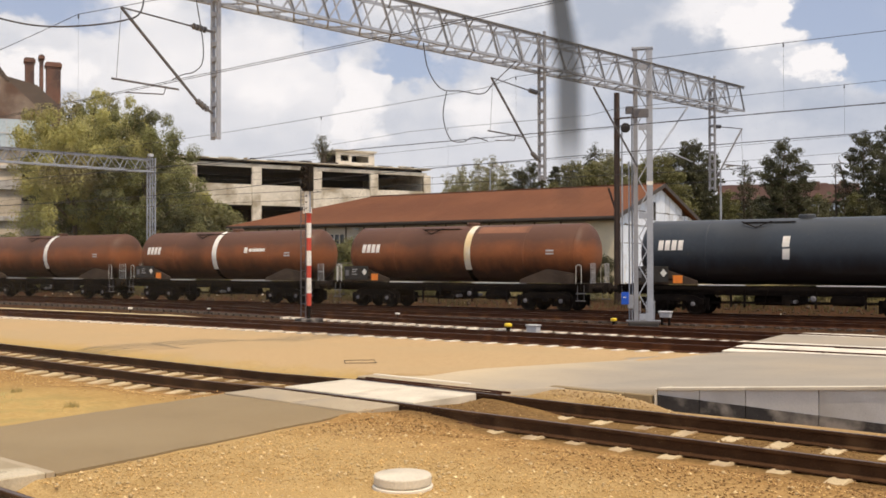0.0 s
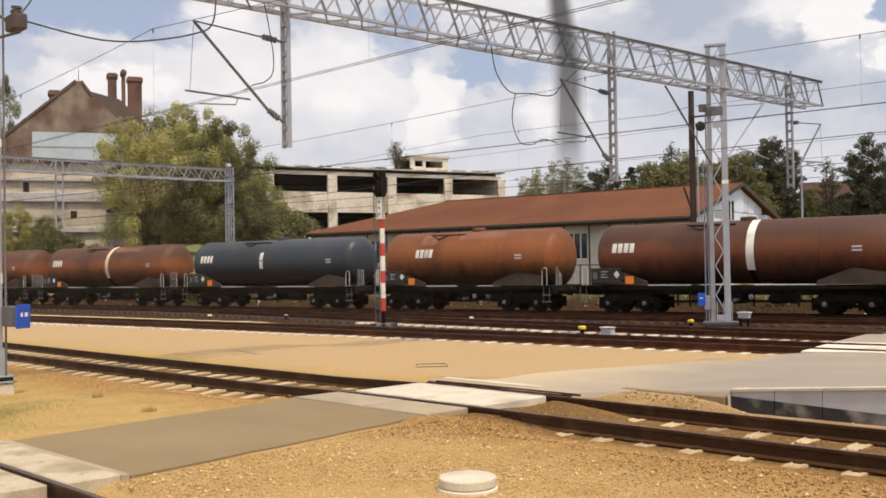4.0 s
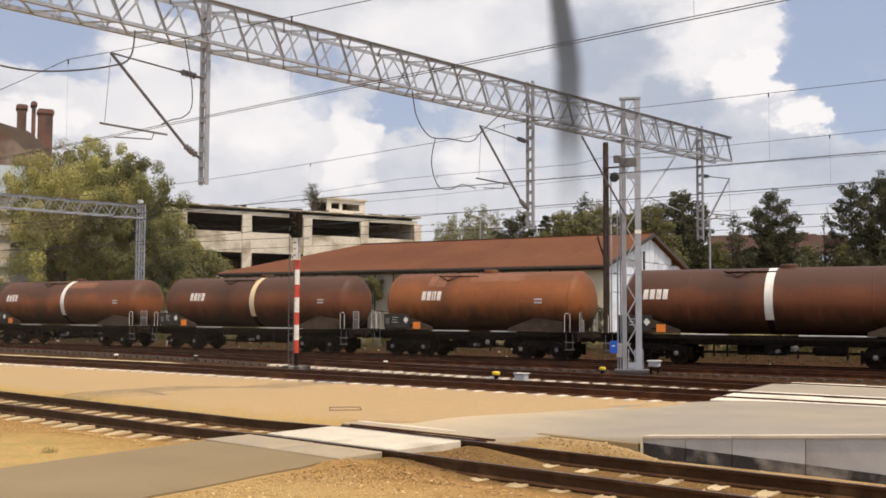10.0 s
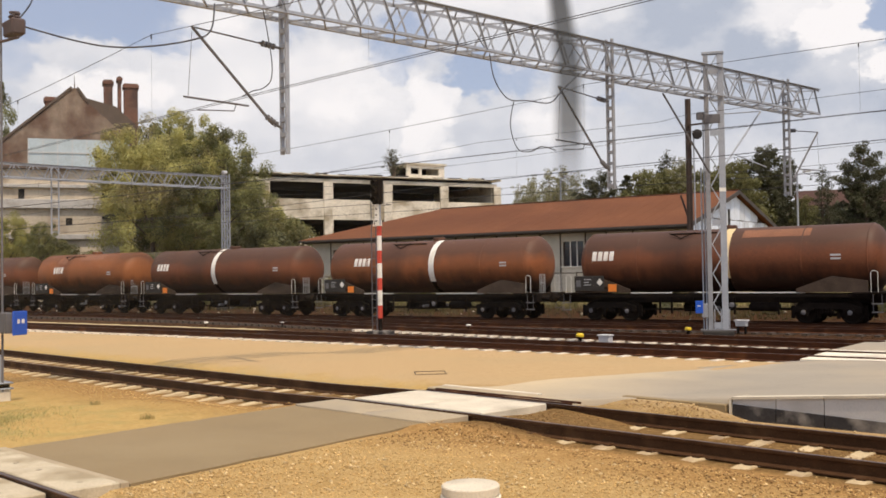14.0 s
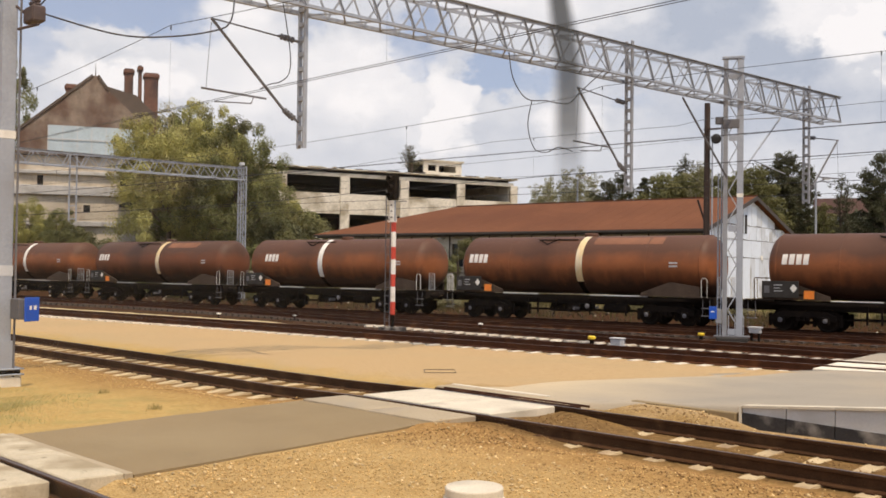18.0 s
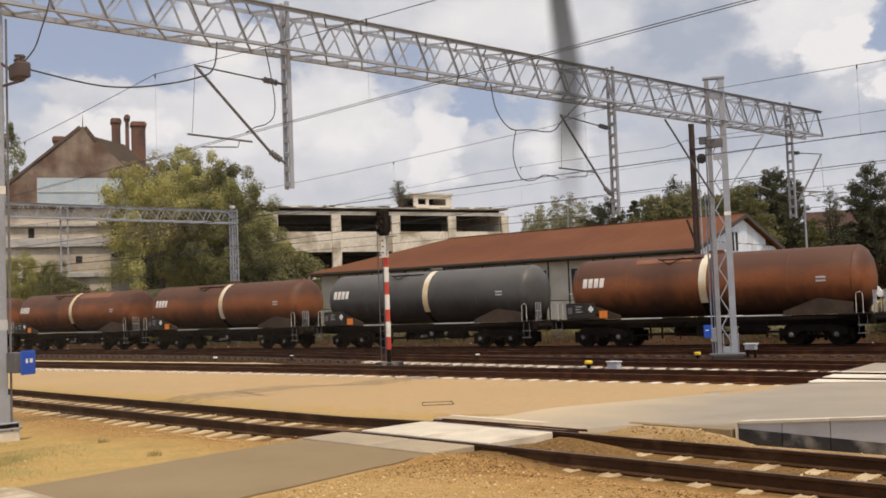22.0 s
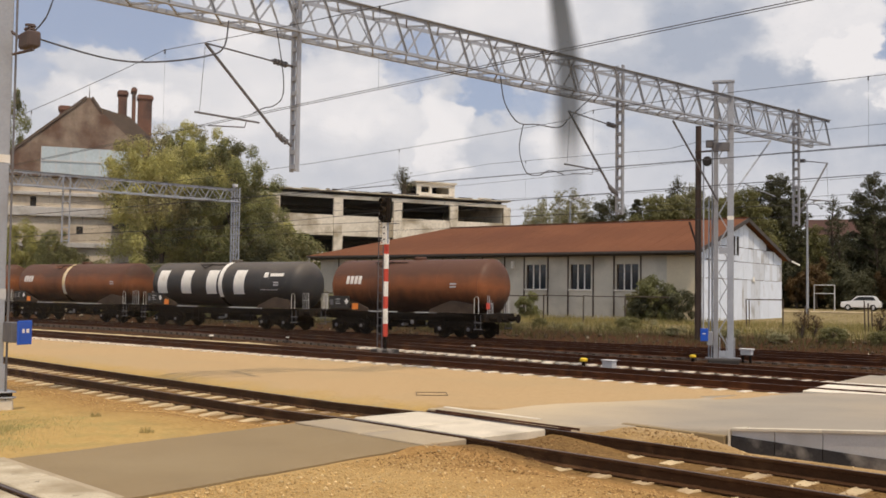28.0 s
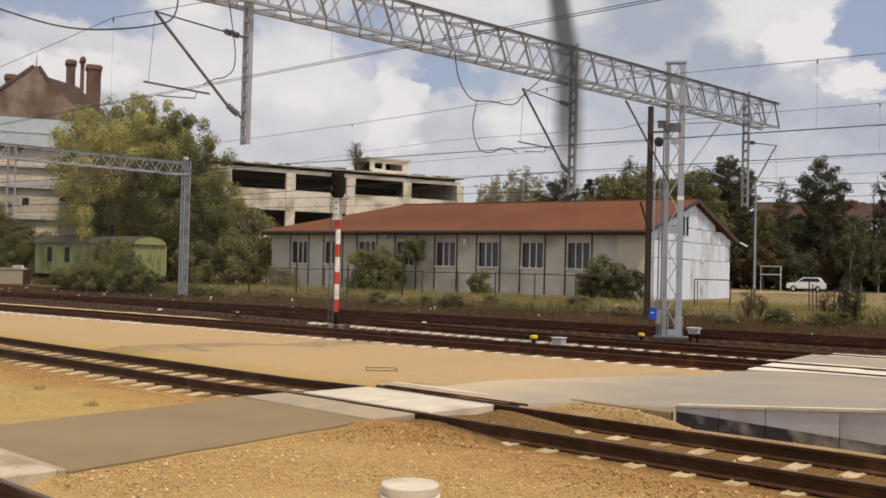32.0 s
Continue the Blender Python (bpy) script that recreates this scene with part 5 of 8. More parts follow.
def build_portal():
    g = thing("portal_gantry", pose(TA.x, TA.y, 0, 0, 0, math.degrees(TRUSS_ANGLE)), "galvanised steel lattice portal spanning the railway tracks", "gantry")
    length = (TB - TA).length
    truss(g, length, 7.5, 0.85, 0.62, 0.98, STEEL)
    # near post: two deep channels
    for y in (-0.15, 0.15):
        part("post_channel", bx(-0.13, y - 0.07, -0.1, 0.13, y + 0.07, 9.0, 0.012), STEEL, g)
    for k in range(16):
        part("lacing_bar", beam(bmesh.new(), (-0.12, -0.1, 0.3 + 0.5 * k), (-0.12, 0.1, 0.55 + 0.5 * k), 0.05, 0.012), STEEL, g)
        part("lacing_bar", beam(bmesh.new(), (0.12, 0.1, 0.3 + 0.5 * k), (0.12, -0.1, 0.55 + 0.5 * k), 0.05, 0.012), STEEL, g)
    part("post_band", bx(-0.137, -0.226, 4.1, 0.137, 0.226, 4.24), WHITE, g, "white band")
    part("post_band", bx(-0.137, -0.226, 1.72, 0.137, 0.226, 1.9), GREYBOX, g, "pale band")
    part("footing", bx(-0.3, -0.3, -0.6, 0.3, 0.3, 0.0, 0.03), CONCRETE_LT, g, "pale concrete footing")
    part("base_plate", bx(-0.33, -0.33, 0.0, 0.33, 0.33, 0.03, 0.008), STEEL, g)
    part("base_frame", bx(-0.27, -0.3, 0.03, 0.27, 0.3, 0.1), BLACK, g)
    part("base_plate", bx(-0.33, -0.33, 0.1, 0.33, 0.33, 0.125, 0.008), STEEL, g)
    for y in (-0.25, 0.25):
        bm = prism(bmesh.new(), [(-0.15, -0.02), (0.15, -0.02), (0.15, 0.6), (-0.15, 0.6)], y - 0.02, y + 0.02)
        part("stiffener", bm, STEEL, g)
    # cabinet, sign and conduit on the near post
    s = part("sign_plate", bx(-0.02, -0.17, 0.95, 0.02, 0.17, 1.36, 0.01), BLUE, g, "blue sign plate", at=Matrix.Translation((0.3, -0.7, 0)) @ Matrix.Rotation(radians(-60), 4, "Z"))
    for k, w in ((0, 0.05), (1, 0.07)):
        for q in (-0.0235, 0.0235):
            part("sign_bar", bx(q - 0.0025, -0.08 + 0.1 * k, 1.15, q + 0.0025, -0.08 + 0.1 * k + w, 1.22), WHITE, s)
    part("control_box", bx(0.1, -0.62, 0.98, 0.26, -0.23, 1.33, 0.01), STEEL_DK, g)
    part("conduit", tube(bmesh.new(), (0.16, -0.28, -0.1), (0.16, -0.28, 7.2), 0.02, 8), STEEL_DK, g)
    bm = bx(0.18, -0.75, 6.1, 0.42, -0.3, 6.38, 0.03)
    run(bm, [(0.25, -0.6, 6.38), (0.3, -0.6, 6.5), (0.3, -0.35, 6.55)], 0.03)
    run(bm, [(0.1, -0.3, 6.0), (0.3, -0.72, 6.05)], 0.025)
    sw = part("line_switch", bm, SWITCH, g, "dark rusty line switch")
    for k in range(3):
        part("insulator", lathe(bmesh.new(), [(6.36, 0.03), (6.4, 0.055), (6.43, 0.03), (6.46, 0.055), (6.5, 0.03)], 10, "z", (0.3, -0.68 + 0.15 * k, 0)), SWITCH, sw)
    part("switch_arm", run(bmesh.new(), [(0.22, -0.3, 6.3), (0.1, -0.2, 6.42), (0.0, -0.1, 6.42)], 0.03), SWITCH, sw)
    # far mast
    s_m = (Vector((-12.55, 32.0)) - TA).dot(TD)
    m = part("mast_base", bx(-0.48, -0.36, -0.6, 0.5, 0.36, -0.07, 0.04), BOARD, g, at=Matrix.Translation((s_m, 0, 0)) @ Matrix.Rotation(radians(-57), 4, "Z"))
    part("base_plate", bx(-0.55, -0.3, -0.069, 0.56, 0.3, -0.03, 0.01), STEEL_DK, m)
    part("leg", bx(0.13, -0.2, -0.03, 0.33, 0.0, 8.85, 0.008), STEEL, m)
    part("leg", bx(-0.3, -0.2, -0.03, -0.15, -0.03, 8.85, 0.008), STEEL_MD, m, "duller grey leg")
    for k in range(18):
        za = 0.35 + 0.47 * k
        a, b = ((-0.13, 0.13) if k % 2 else (0.13, -0.13))
        part("brace", beam(bmesh.new(), (a, -0.17, za), (b, -0.17, za + 0.47), 0.035), STEEL, m)
    for x in (-0.36, -0.1, 0.1, 0.36):
        part("stiffener", prism(bmesh.new(), [(-0.2, -0.03), (0.0, -0.03), (0.0, 0.62), (-0.2, 0.55)], x - 0.012, x + 0.012, "x"), STEEL, m)
    part("mast_cap", bx(-0.34, -0.22, 8.85, 0.35, 0.02, 8.93, 0.01), STEEL, m)
    part("mast_band", bx(0.125, -0.206, 4.4, 0.335, 0.005, 4.52), WHITE, m, "white band")
    part("mast_box", bx(-0.32, -0.26, 6.6, 0.2, -0.21, 6.9, 0.02), STEEL_DK, m)
    part("cable_bracket", bx(-0.55, -0.15, 6.75, -0.3, -0.05, 7.0, 0.03), STEEL_DK, m)
    for z in (0.0, 3.3, 6.2, 8.2):
        part("mast_strap", bx(-0.128, -0.196, z, 0.128, -0.182, z + 0.2), STEEL, m)
    sg = part("sign_plate", bx(-0.12, -0.02, 0.5, 0.12, 0.02, 0.9, 0.01), BLUE, m, "blue sign plate", at=Matrix.Translation((-0.58, -0.27, 0)))
    part("sign_bar", bx(-0.06, -0.026, 0.72, 0.04, -0.021, 0.75), WHITE, sg)
    part("control_box", bx(-0.5, -0.24, 0.35, -0.31, -0.02, 0.8, 0.02), STEEL_MD, m)
    for x, z in ((-0.44, 5.2), (-0.34, 7.0)):
        part("conduit", tube(bmesh.new(), (x, 0.02, -0.3), (x, 0.02, z), 0.025, 8), STEEL, m)
    # drop posts with their cantilevers
    for s, zb in ((6.2, 4.5), (17.4, 4.25), (27.35, 4.45)):
        # farther posts turn their shaded faces here; that shade is put into the steel
        steel = STEEL if s < 10 else STEEL_MD
        d = part("drop_post", bx(-0.05, -0.13, zb, 0.05, -0.075, 8.6, 0.008), steel, g, at=Matrix.Translation((s, 0, 0)))
        part("drop_channel", bx(-0.05, 0.075, zb, 0.05, 0.13, 8.6, 0.008), steel, d)
        n = int((8.4 - zb) / 0.32)
        for k in range(n):
            part("batten", bx(-0.054, -0.078, zb + 0.06 + 0.32 * k, 0.054, 0.078, zb + 0.15 + 0.32 * k), steel, d)
        q = -1 if s < 27 else 1  # the last one reaches away over the far track
        reach, lift, tip = ((2.2, zb + 0.62, 6.93) if s < 10 else (2.25, zb + 0.62, 6.98)) if q < 0 else (2.25, 4.95, 6.9)
        part("diagonal_tube", tube(bmesh.new(), (q * 0.3, 0, lift), (q * reach, 0, tip), 0.032, 8), STEEL_DK, d)
        part("top_tube", tube(bmesh.new(), (q * 0.6, 0, 6.82), (q * reach, 0, tip), 0.018, 8), STEEL_DK, d)
        for a, b in (((q * 0.08, 0, lift - 0.07), (q * 0.5, 0, lift + 0.18)), ((q * 0.1, 0, 6.78), (q * 0.62, 0, 6.83))):
            a, b = Vector(a), Vector(b)
            bm = tube(bmesh.new(), a, b, 0.03, 8)
            for k in range(4):
                e = a.lerp(b, 0.3 + 0.17 * k)
                tube(bm, e, e + (b - a).normalized() * 0.03, 0.07, 10)
            part("insulator", bm, STEEL_DK, d)
        part("registration_tube", tube(bmesh.new(), (q * 0.9, 0, 5.46), (q * 2.4, 0, 5.5), 0.022, 8), STEEL_DK, d)
        part("steady_arm", run(bmesh.new(), [(q * 1.2, 0, 5.46), (q * 1.25, 0, 5.32), (q * 2.1, 0, 5.26)], 0.014), STEEL_DK, d)
        part("hanger", tube(bmesh.new(), (q * 2.2, 0, 6.85), (q * 2.3, 0, 5.5), 0.006, 5), STEEL_DK, d)
    bm = run(bmesh.new(), [(s_m - 0.3, 0, 5.0), (s_m - 2.75, 0, 7.3)], 0.032)
    part("mast_cantilever", bm, STEEL_DK, g)
    part("mast_cantilever", tube(bmesh.new(), (s_m + 0.35, 0, 5.1), (s_m + 2.9, 0, 7.3), 0.03, 8), STEEL, g)
    part("mast_cantilever", tube(bmesh.new(), (s_m + 0.3, 0, 6.95), (s_m + 2.9, 0, 7.3), 0.018, 8), STEEL, g)
    part("registration_tube", tube(bmesh.new(), (s_m + 1.2, 0, 5.7), (s_m + 3.2, 0, 5.4), 0.02, 8), STEEL, g)
    return g


build_portal()


def cable(pts, r, label, category="cable", name="hanging_cable", fine=8):
    """A cable through the points, smoothed."""
    P = [pts[0]] + list(pts) + [pts[-1]]
    line = []
    for i in range(1, len(P) - 2):
        p0, p1, p2, p3 = (Vector(p) for p in P[i - 1:i + 3])
        for k in range(fine):
            t = k / fine
            line.append(0.5 * ((2 * p1) + (p2 - p0) * t + (2 * p0 - 5 * p1 + 4 * p2 - p3) * t * t + (3 * p1 - p0 - 3 * p2 + p3) * t ** 3))
    line.append(Vector(pts[-1]))
    return tagged(part(name, run(bmesh.new(), line, r, 5), WIRE), label, category)


cable([(-14.37, 21.63, 7.45), (-14.27, 21.69, 6.78), (-13.99, 21.87, 6.28), (-13.57, 22.14, 6.22), (-13.1, 22.42, 6.15), (-12.83, 22.58, 6.45), (-13.6, 25.2, 7.5)], 0.015, "black jumper cable looping under the portal truss")
cable([(-13.87, 21.95, 6.24), (-13.96, 21.91, 5.6), (-13.81, 21.99, 5.02), (-13.54, 22.16, 4.93), (-13.3, 22.31, 5.05), (-13.0, 22.5, 4.95)], 0.013, "thin black jumper cable hanging in a loop")
cable([(-16.9, 10.1, 6.45), (-16.53, 11.14, 6.26), (-16.15, 11.7, 6.18), (-15.74, 12.25, 6.23), (-15.3, 12.8, 6.37), (-15.3, 13.3, 6.64), (-16.2, 14.2, 7.5)], 0.017, "thick black feeder cable sagging from the post")
cable([(-15.77, 15.14, 7.54), (-15.71, 15.20, 7.05), (-15.65, 15.27, 6.40), (-15.67, 15.25, 6.01), (-15.79, 15.12, 5.83), (-15.92, 14.98, 5.78), (-16.08, 14.82, 5.66)], 0.012, "black jumper cable beside the drop post")

cable([(-16.64, 10.13, 6.50), (-16.55, 10.27, 6.75), (-16.50, 10.36, 7.06), (-16.44, 10.46, 7.45), (-16.39, 10.53, 7.85)], 0.014, "black cable rising from the line switch to the truss")


def overhead_line(pts, zc, zm, span, start, label, sag=0.85, sag_right=0.85, fine_wire=0.0022):
    """Contact wire, catenary wire and droppers over a track. pts: plan line."""
    o = thing("overhead_wire", Matrix.Identity(4), label, "overhead wire", "overhead wires")
    line = spline(pts, 1.0)
    acc = []
    for i, p in enumerate(line):
        u = ((i + start) % span) / span
        acc.append((p, zm - (sag if p.x < -13.5 else sag_right) * 4 * u * (1 - u), u))
    for off in (-0.05, 0.05):
        part("contact_wire", run(bmesh.new(), [(p.x, p.y + off, zc) for p, z, u in acc[::4]], 0.006, 5), WIRE, o)
    part("catenary_wire", run(bmesh.new(), [(p.x, p.y, z) for p, z, u in acc], 0.007, 5), WIRE, o)
    for i, (p, z, u) in enumerate(acc):
        if i % 7 == 3 and -80 < p.x < 15:
            part("dropper", tube(bmesh.new(), (p.x, p.y, zc), (p.x, p.y, z), fine_wire, 4), WIRE, o)
            part("clamp", tube(bmesh.new(), (p.x, p.y, z - 0.09), (p.x, p.y, z + 0.01), 0.016, 5), WIRE, o)


overhead_line([(20, 7.3), (-2, 11.0), (-16.6, 13.45), (-60, 20.9), (-110, 29.4)], 5.18, 6.95, 46, 8, "twin contact wire and sagging catenary over the siding")
overhead_line([(60, 19.0), (20, 21.6), (-13.9, 23.8), (-30, 25.1), (-60, 26.6), (-130, 29.5)], 5.22, 6.78, 48, 26, "contact wire and catenary over the main track", 0.72, 0.1)
overhead_line([(60, 23.0), (20, 26.2), (-12.9, 30.0), (-25, 32.3), (-48, 37.0), (-100, 37.6)], 5.3, 6.75, 50, 18, "contact wire and catenary over the diverging track", 0.35, 0.12)
overhead_line([(80, 37.6), (0, 37.6), (-70, 37.6), (-170, 37.6)], 5.3, 6.9, 52, 30, "contact wire and catenary over the far track")
overhead_line([(80, 43.1), (0, 43.1), (-70, 43.1), (-170, 43.1)], 5.3, 6.9, 52, 30, "contact wire and catenary over the freight track")
for z, y, r in ((8.7, 47.5, 0.009),):
    cable([(60, y, z + 0.3), (20, y, z - 0.4), (-12, y, z), (-40, y, z - 0.7), (-70, y, z), (-140, y, z - 0.5)], r, "thin feeder line along the tracks", fine=6)


def build_far_gantry():
    d = Vector((-0.19, -0.98)).normalized()
    g = thing("portal_gantry", pose(-53.5, 47.8, 0, 0, 0, math.degrees(math.atan2(d.y, d.x))), "smaller galvanised lattice portal by the trees", "gantry")
    truss(g, 36, 8.0, 0.8, 0.6, 1.1, STEEL)
    for s in (0.0, 36.0):
        m = part("mast_base", bx(-0.5, -0.5, -0.6, 0.5, 0.5, -0.1, 0.03), CONCRETE_DK, g, at=Matrix.Translation((s, 0, 0)))
        lattice_mast(m, -0.1, 8.95, 0.4, 0.34, STEEL, 0.55)
    d = part("drop_post", bx(-0.04, -0.3, 4.7, 0.04, -0.22, 8.7, 0.01), STEEL, g, at=Matrix.Translation((11.75, 0, 0)) @ Matrix.Rotation(radians(30), 4, "Z"))
    part("drop_channel", bx(-0.04, 0.22, 4.7, 0.04, 0.3, 8.7, 0.01), STEEL, d)
    for k in range(5):
        part("batten", bx(-0.02, -0.219, 4.8 + 0.8 * k, 0.02, 0.219, 4.85 + 0.8 * k), STEEL, d)
    part("roof_lamp", bx(-0.1, -0.15, 9.0, 0.2, 0.15, 9.2, 0.03), GREYBOX, g)


build_far_gantry()


def build_signal():
    s = thing("railway_signal", Matrix.Translation((-24.0, 28.72, 0)), "red and white banded signal post with a black lamp head", "railway signal")
    part("footing", bx(-0.4, -0.35, -0.5, 0.4, 0.35, -0.12, 0.03), CONCRETE_DK, s)
    part("foot", tube(bmesh.new(), (0, 0, -0.15), (0, 0, 0.36), 0.07, 12), BLACK, s)
    z = 0.33
    for k, (h, m) in enumerate(((0.46, RED), (0.55, WHITE), (0.44, RED), (0.54, WHITE), (0.46, RED), (0.54, WHITE), (0.36, RED))):
        part("band", lathe(bmesh.new(), [(z, 0.088), (z + h, 0.088)], 16, "z"), m, s)
        z += h
    part("number_plate", bx(-0.1, -0.13, z, 0.1, -0.1, z + 0.78, 0.005), WHITE, s, "white plate with dark bars")
    for k in range(3):
        part("plate_bar", bx(-0.05, -0.138, z + 0.14 + 0.22 * k, 0.02, -0.131, z + 0.19 + 0.22 * k), BLACK, s)
    part("upper_post", tube(bmesh.new(), (0, 0, z), (0, 0, z + 1.5), 0.07, 12), STEEL, s)
    part("step_bracket", run(bmesh.new(), [(-0.16, -0.1, z + 0.2), (-0.2, -0.1, z), (0.2, -0.1, z), (0.2, -0.1, z + 0.2)], 0.02), WHITE, s)
    h = part("lamp_head", bx(-0.21, -0.18, z + 0.78, 0.21, 0.06, z + 1.72, 0.05), BLACK, s)
    for k in range(3):
        bm = lathe(bmesh.new(), [(-0.17, 0.1), (-0.36, 0.11), (-0.36, 0.095), (-0.17, 0.085)], 14, "y", (0.0, 0, z + 0.95 + 0.3 * k))
        part("hood", bm, BLACK, h)
    # ladder behind
    bm = bmesh.new()
    for x in (-0.5, -0.28):
        tube(bm, (x, 0.15, -0.2), (x, 0.15, z + 1.2), 0.018, 6)
    for k in range(17):
        tube(bm, (-0.5, 0.15, 0.1 + 0.3 * k), (-0.28, 0.15, 0.1 + 0.3 * k), 0.012, 5)
    part("ladder", bm, STEEL_DK, s)
    bm = run(bmesh.new(), [(-0.5, 0.15, z + 0.75), (0.45, 0.15, z + 0.75), (0.45, -0.1, z + 0.75)], 0.016)
    part("platform_rail", bm, STEEL_DK, s)


build_signal()


def build_lineside():
    p = thing("timber_pole", Matrix.Translation((-20.1, 47.8, 0)), "dark rusty telegraph pole with a leaning strut and brackets", "pole")
    part("shaft", tube(bmesh.new(), (0, 0, -0.3), (0, 0, 10.3), 0.17, 12, 0.14), TIMBER, p)
    part("strut", tube(bmesh.new(), (-0.1, 0, 4.5), (-0.55, 0.2, 5.6), 0.05, 8), TIMBER, p)
    part("cross_arm", beam(bmesh.new(), (-0.1, -0.15, 9.0), (1.4, -0.15, 9.0), 0.08), TIMBER, p)
    part("cable_drum", lathe(bmesh.new(), [(-0.3, 0.14), (-0.28, 0.24), (-0.18, 0.24), (-0.16, 0.14)], 16, "y", (0.55, 0, 8.5)), BOARD, p)
    part("side_pipe", tube(bmesh.new(), (0.35, -0.2, -0.3), (0.35, -0.2, 8.5), 0.04, 8), STEEL, p)
    b = thing("junction_box", pose(-14.15, 27.2, -0.32, 0, 0, -6) @ Matrix.Scale(0.74, 4), "pale grey lineside junction box on short legs", "junction box")
    part("body", bx(-0.24, -0.16, 0.12, 0.24, 0.16, 0.42, 0.02), GREYBOX, b)
    part("lid", bx(-0.28, -0.19, 0.42, 0.28, 0.19, 0.48, 0.02), GREYBOX, b)
    for x in (-0.18, 0.18):
        part("leg", bx(x - 0.03, -0.05, 0, x + 0.03, 0.05, 0.12), STEEL_DK, b)
    for x, y, z in ((-15.0, 27.2, -0.36), (-14.85, 34.9, -0.56)):
        l = thing("ground_marker", Matrix.Translation((x, y, z)), "yellow-topped ground marker by the points", "marker", "yellow markers")
        part("stem", tube(bmesh.new(), (0, 0, 0), (0, 0, 0.3), 0.06, 10), BLACK, l)
        part("cap", lathe(bmesh.new(), [(0.3, 0.08), (0.32, 0.12), (0.38, 0.12), (0.41, 0.08)], 16, "z"), YELLOW, l, "yellow cap")
    b = thing("junction_box", pose(-13.4, 36.3, gz(-13.4, 36.3), 0, 0, -2), "low pale cable box on dark legs beside the lattice mast", "junction box")
    part("body", bx(-0.19, -0.13, 0.3, 0.19, 0.13, 0.47, 0.015), GREYBOX, b)
    part("lid", bx(-0.23, -0.16, 0.47, 0.23, 0.16, 0.53, 0.01), GREYBOX, b)
    for x in (-0.14, 0.14):
        part("leg", bx(x - 0.03, -0.05, 0, x + 0.03, 0.05, 0.3), BLACK, b)
    b = thing("cable_block", pose(-15.9, 26.6, -0.3, 0, 0, 4), "small concrete cable block", "block")
    part("body", bx(-0.16, -0.12, 0, 0.16, 0.12, 0.2, 0.03), CONCRETE, b)
    for x, y, z, h in ((-22.4, 32.0, -0.36, 0.34), (-32.6, 28.0, -0.3, 0.42), (-33.5, 33.2, -0.36, 0.22)):
        l = thing("clearance_post", Matrix.Translation((x, y, z)), "short white clearance post between the tracks", "marker", "clearance posts")
        part("stem", tube(bmesh.new(), (0, 0, 0), (0, 0, h * 0.85), 0.03, 8), BLACK, l)
        part("head", lathe(bmesh.new(), [(h * 0.84, 0.07), (h * 0.87, 0.09), (h * 0.97, 0.09), (h, 0.06)], 12, "z"), WHITE, l)
    # manhole ring in the gravel
    c = thing("manhole", pose(-5.12, 7.26, -0.05, 1, 0, 20), "round pale concrete manhole cover in the gravel", "manhole")
    part("ring", lathe(bmesh.new(), [(-0.12, 0.262), (0.015, 0.262), (0.022, 0.255), (0.022, 0.2)], 40, "z"), CONCRETE_LT, c, "pale rim")
    part("lid", lathe(bmesh.new(), [(0.02, 0.235), (0.034, 0.235), (0.038, 0.25), (0.1, 0.25), (0.11, 0.242), (0.112, 0.21)], 40, "z"), CONCRETE, c)
    # small hatch frame in the sand
    h = thing("ground_hatch", pose(-12.3, 16.2, gz(-12.3, 16.2), 0, 0, 40), "thin steel frame of a hatch in the sand", "hatch")
    for a, b in (((-0.3, -0.3), (0.3, -0.3)), ((0.3, -0.3), (0.3, 0.3)), ((0.3, 0.3), (-0.3, 0.3)), ((-0.3, 0.3), (-0.3, -0.3))):
        part("edge", beam(bmesh.new(), (*a, 0.01), (*b, 0.01), 0.011), FENCE, h)
    # steel trim of the crossing by the siding
    e = thing("edge_rail", Matrix.Identity(4), "narrow steel guard rail along the crossing", "guard rail", kind="structure")
    for n in (11.42, 11.62):
        part("bar", beam(bmesh.new(), near_at(-12.3, n, 0.0), near_at(-9.3, n, 0.0), 0.03, 0.03), RUST, e)


build_lineside()

# ---- buildings ----


def wall_with_holes(length, height, thick, holes):
    """A wall in x and z, its outer face at y = 0; holes are (x0, x1, z0, z1)."""
    bm = bmesh.new()
    xs = sorted({0.0, length, *[h[0] for h in holes], *[h[1] for h in holes]})
    zs = sorted({0.0, height, *[h[2] for h in holes], *[h[3] for h in holes]})
    for a, b in zip(xs, xs[1:]):
        for c, d in zip(zs, zs[1:]):
            if not any(h[0] - 1e-6 <= a and b <= h[1] + 1e-6 and h[2] - 1e-6 <= c and d <= h[3] + 1e-6 for h in holes):
                box(bm, a, 0, c, b, thick, d)
    bmesh.ops.remove_doubles(bm, verts=bm.verts[:], dist=0.0005)
    bm.verts.index_update()
    seen = {}
    for f in bm.faces[:]:
        seen.setdefault(frozenset(v.index for v in f.verts), []).append(f)
    bmesh.ops.delete(bm, geom=[f for fs in seen.values() if len(fs) > 1 for f in fs], context="FACES_ONLY")
    return bm


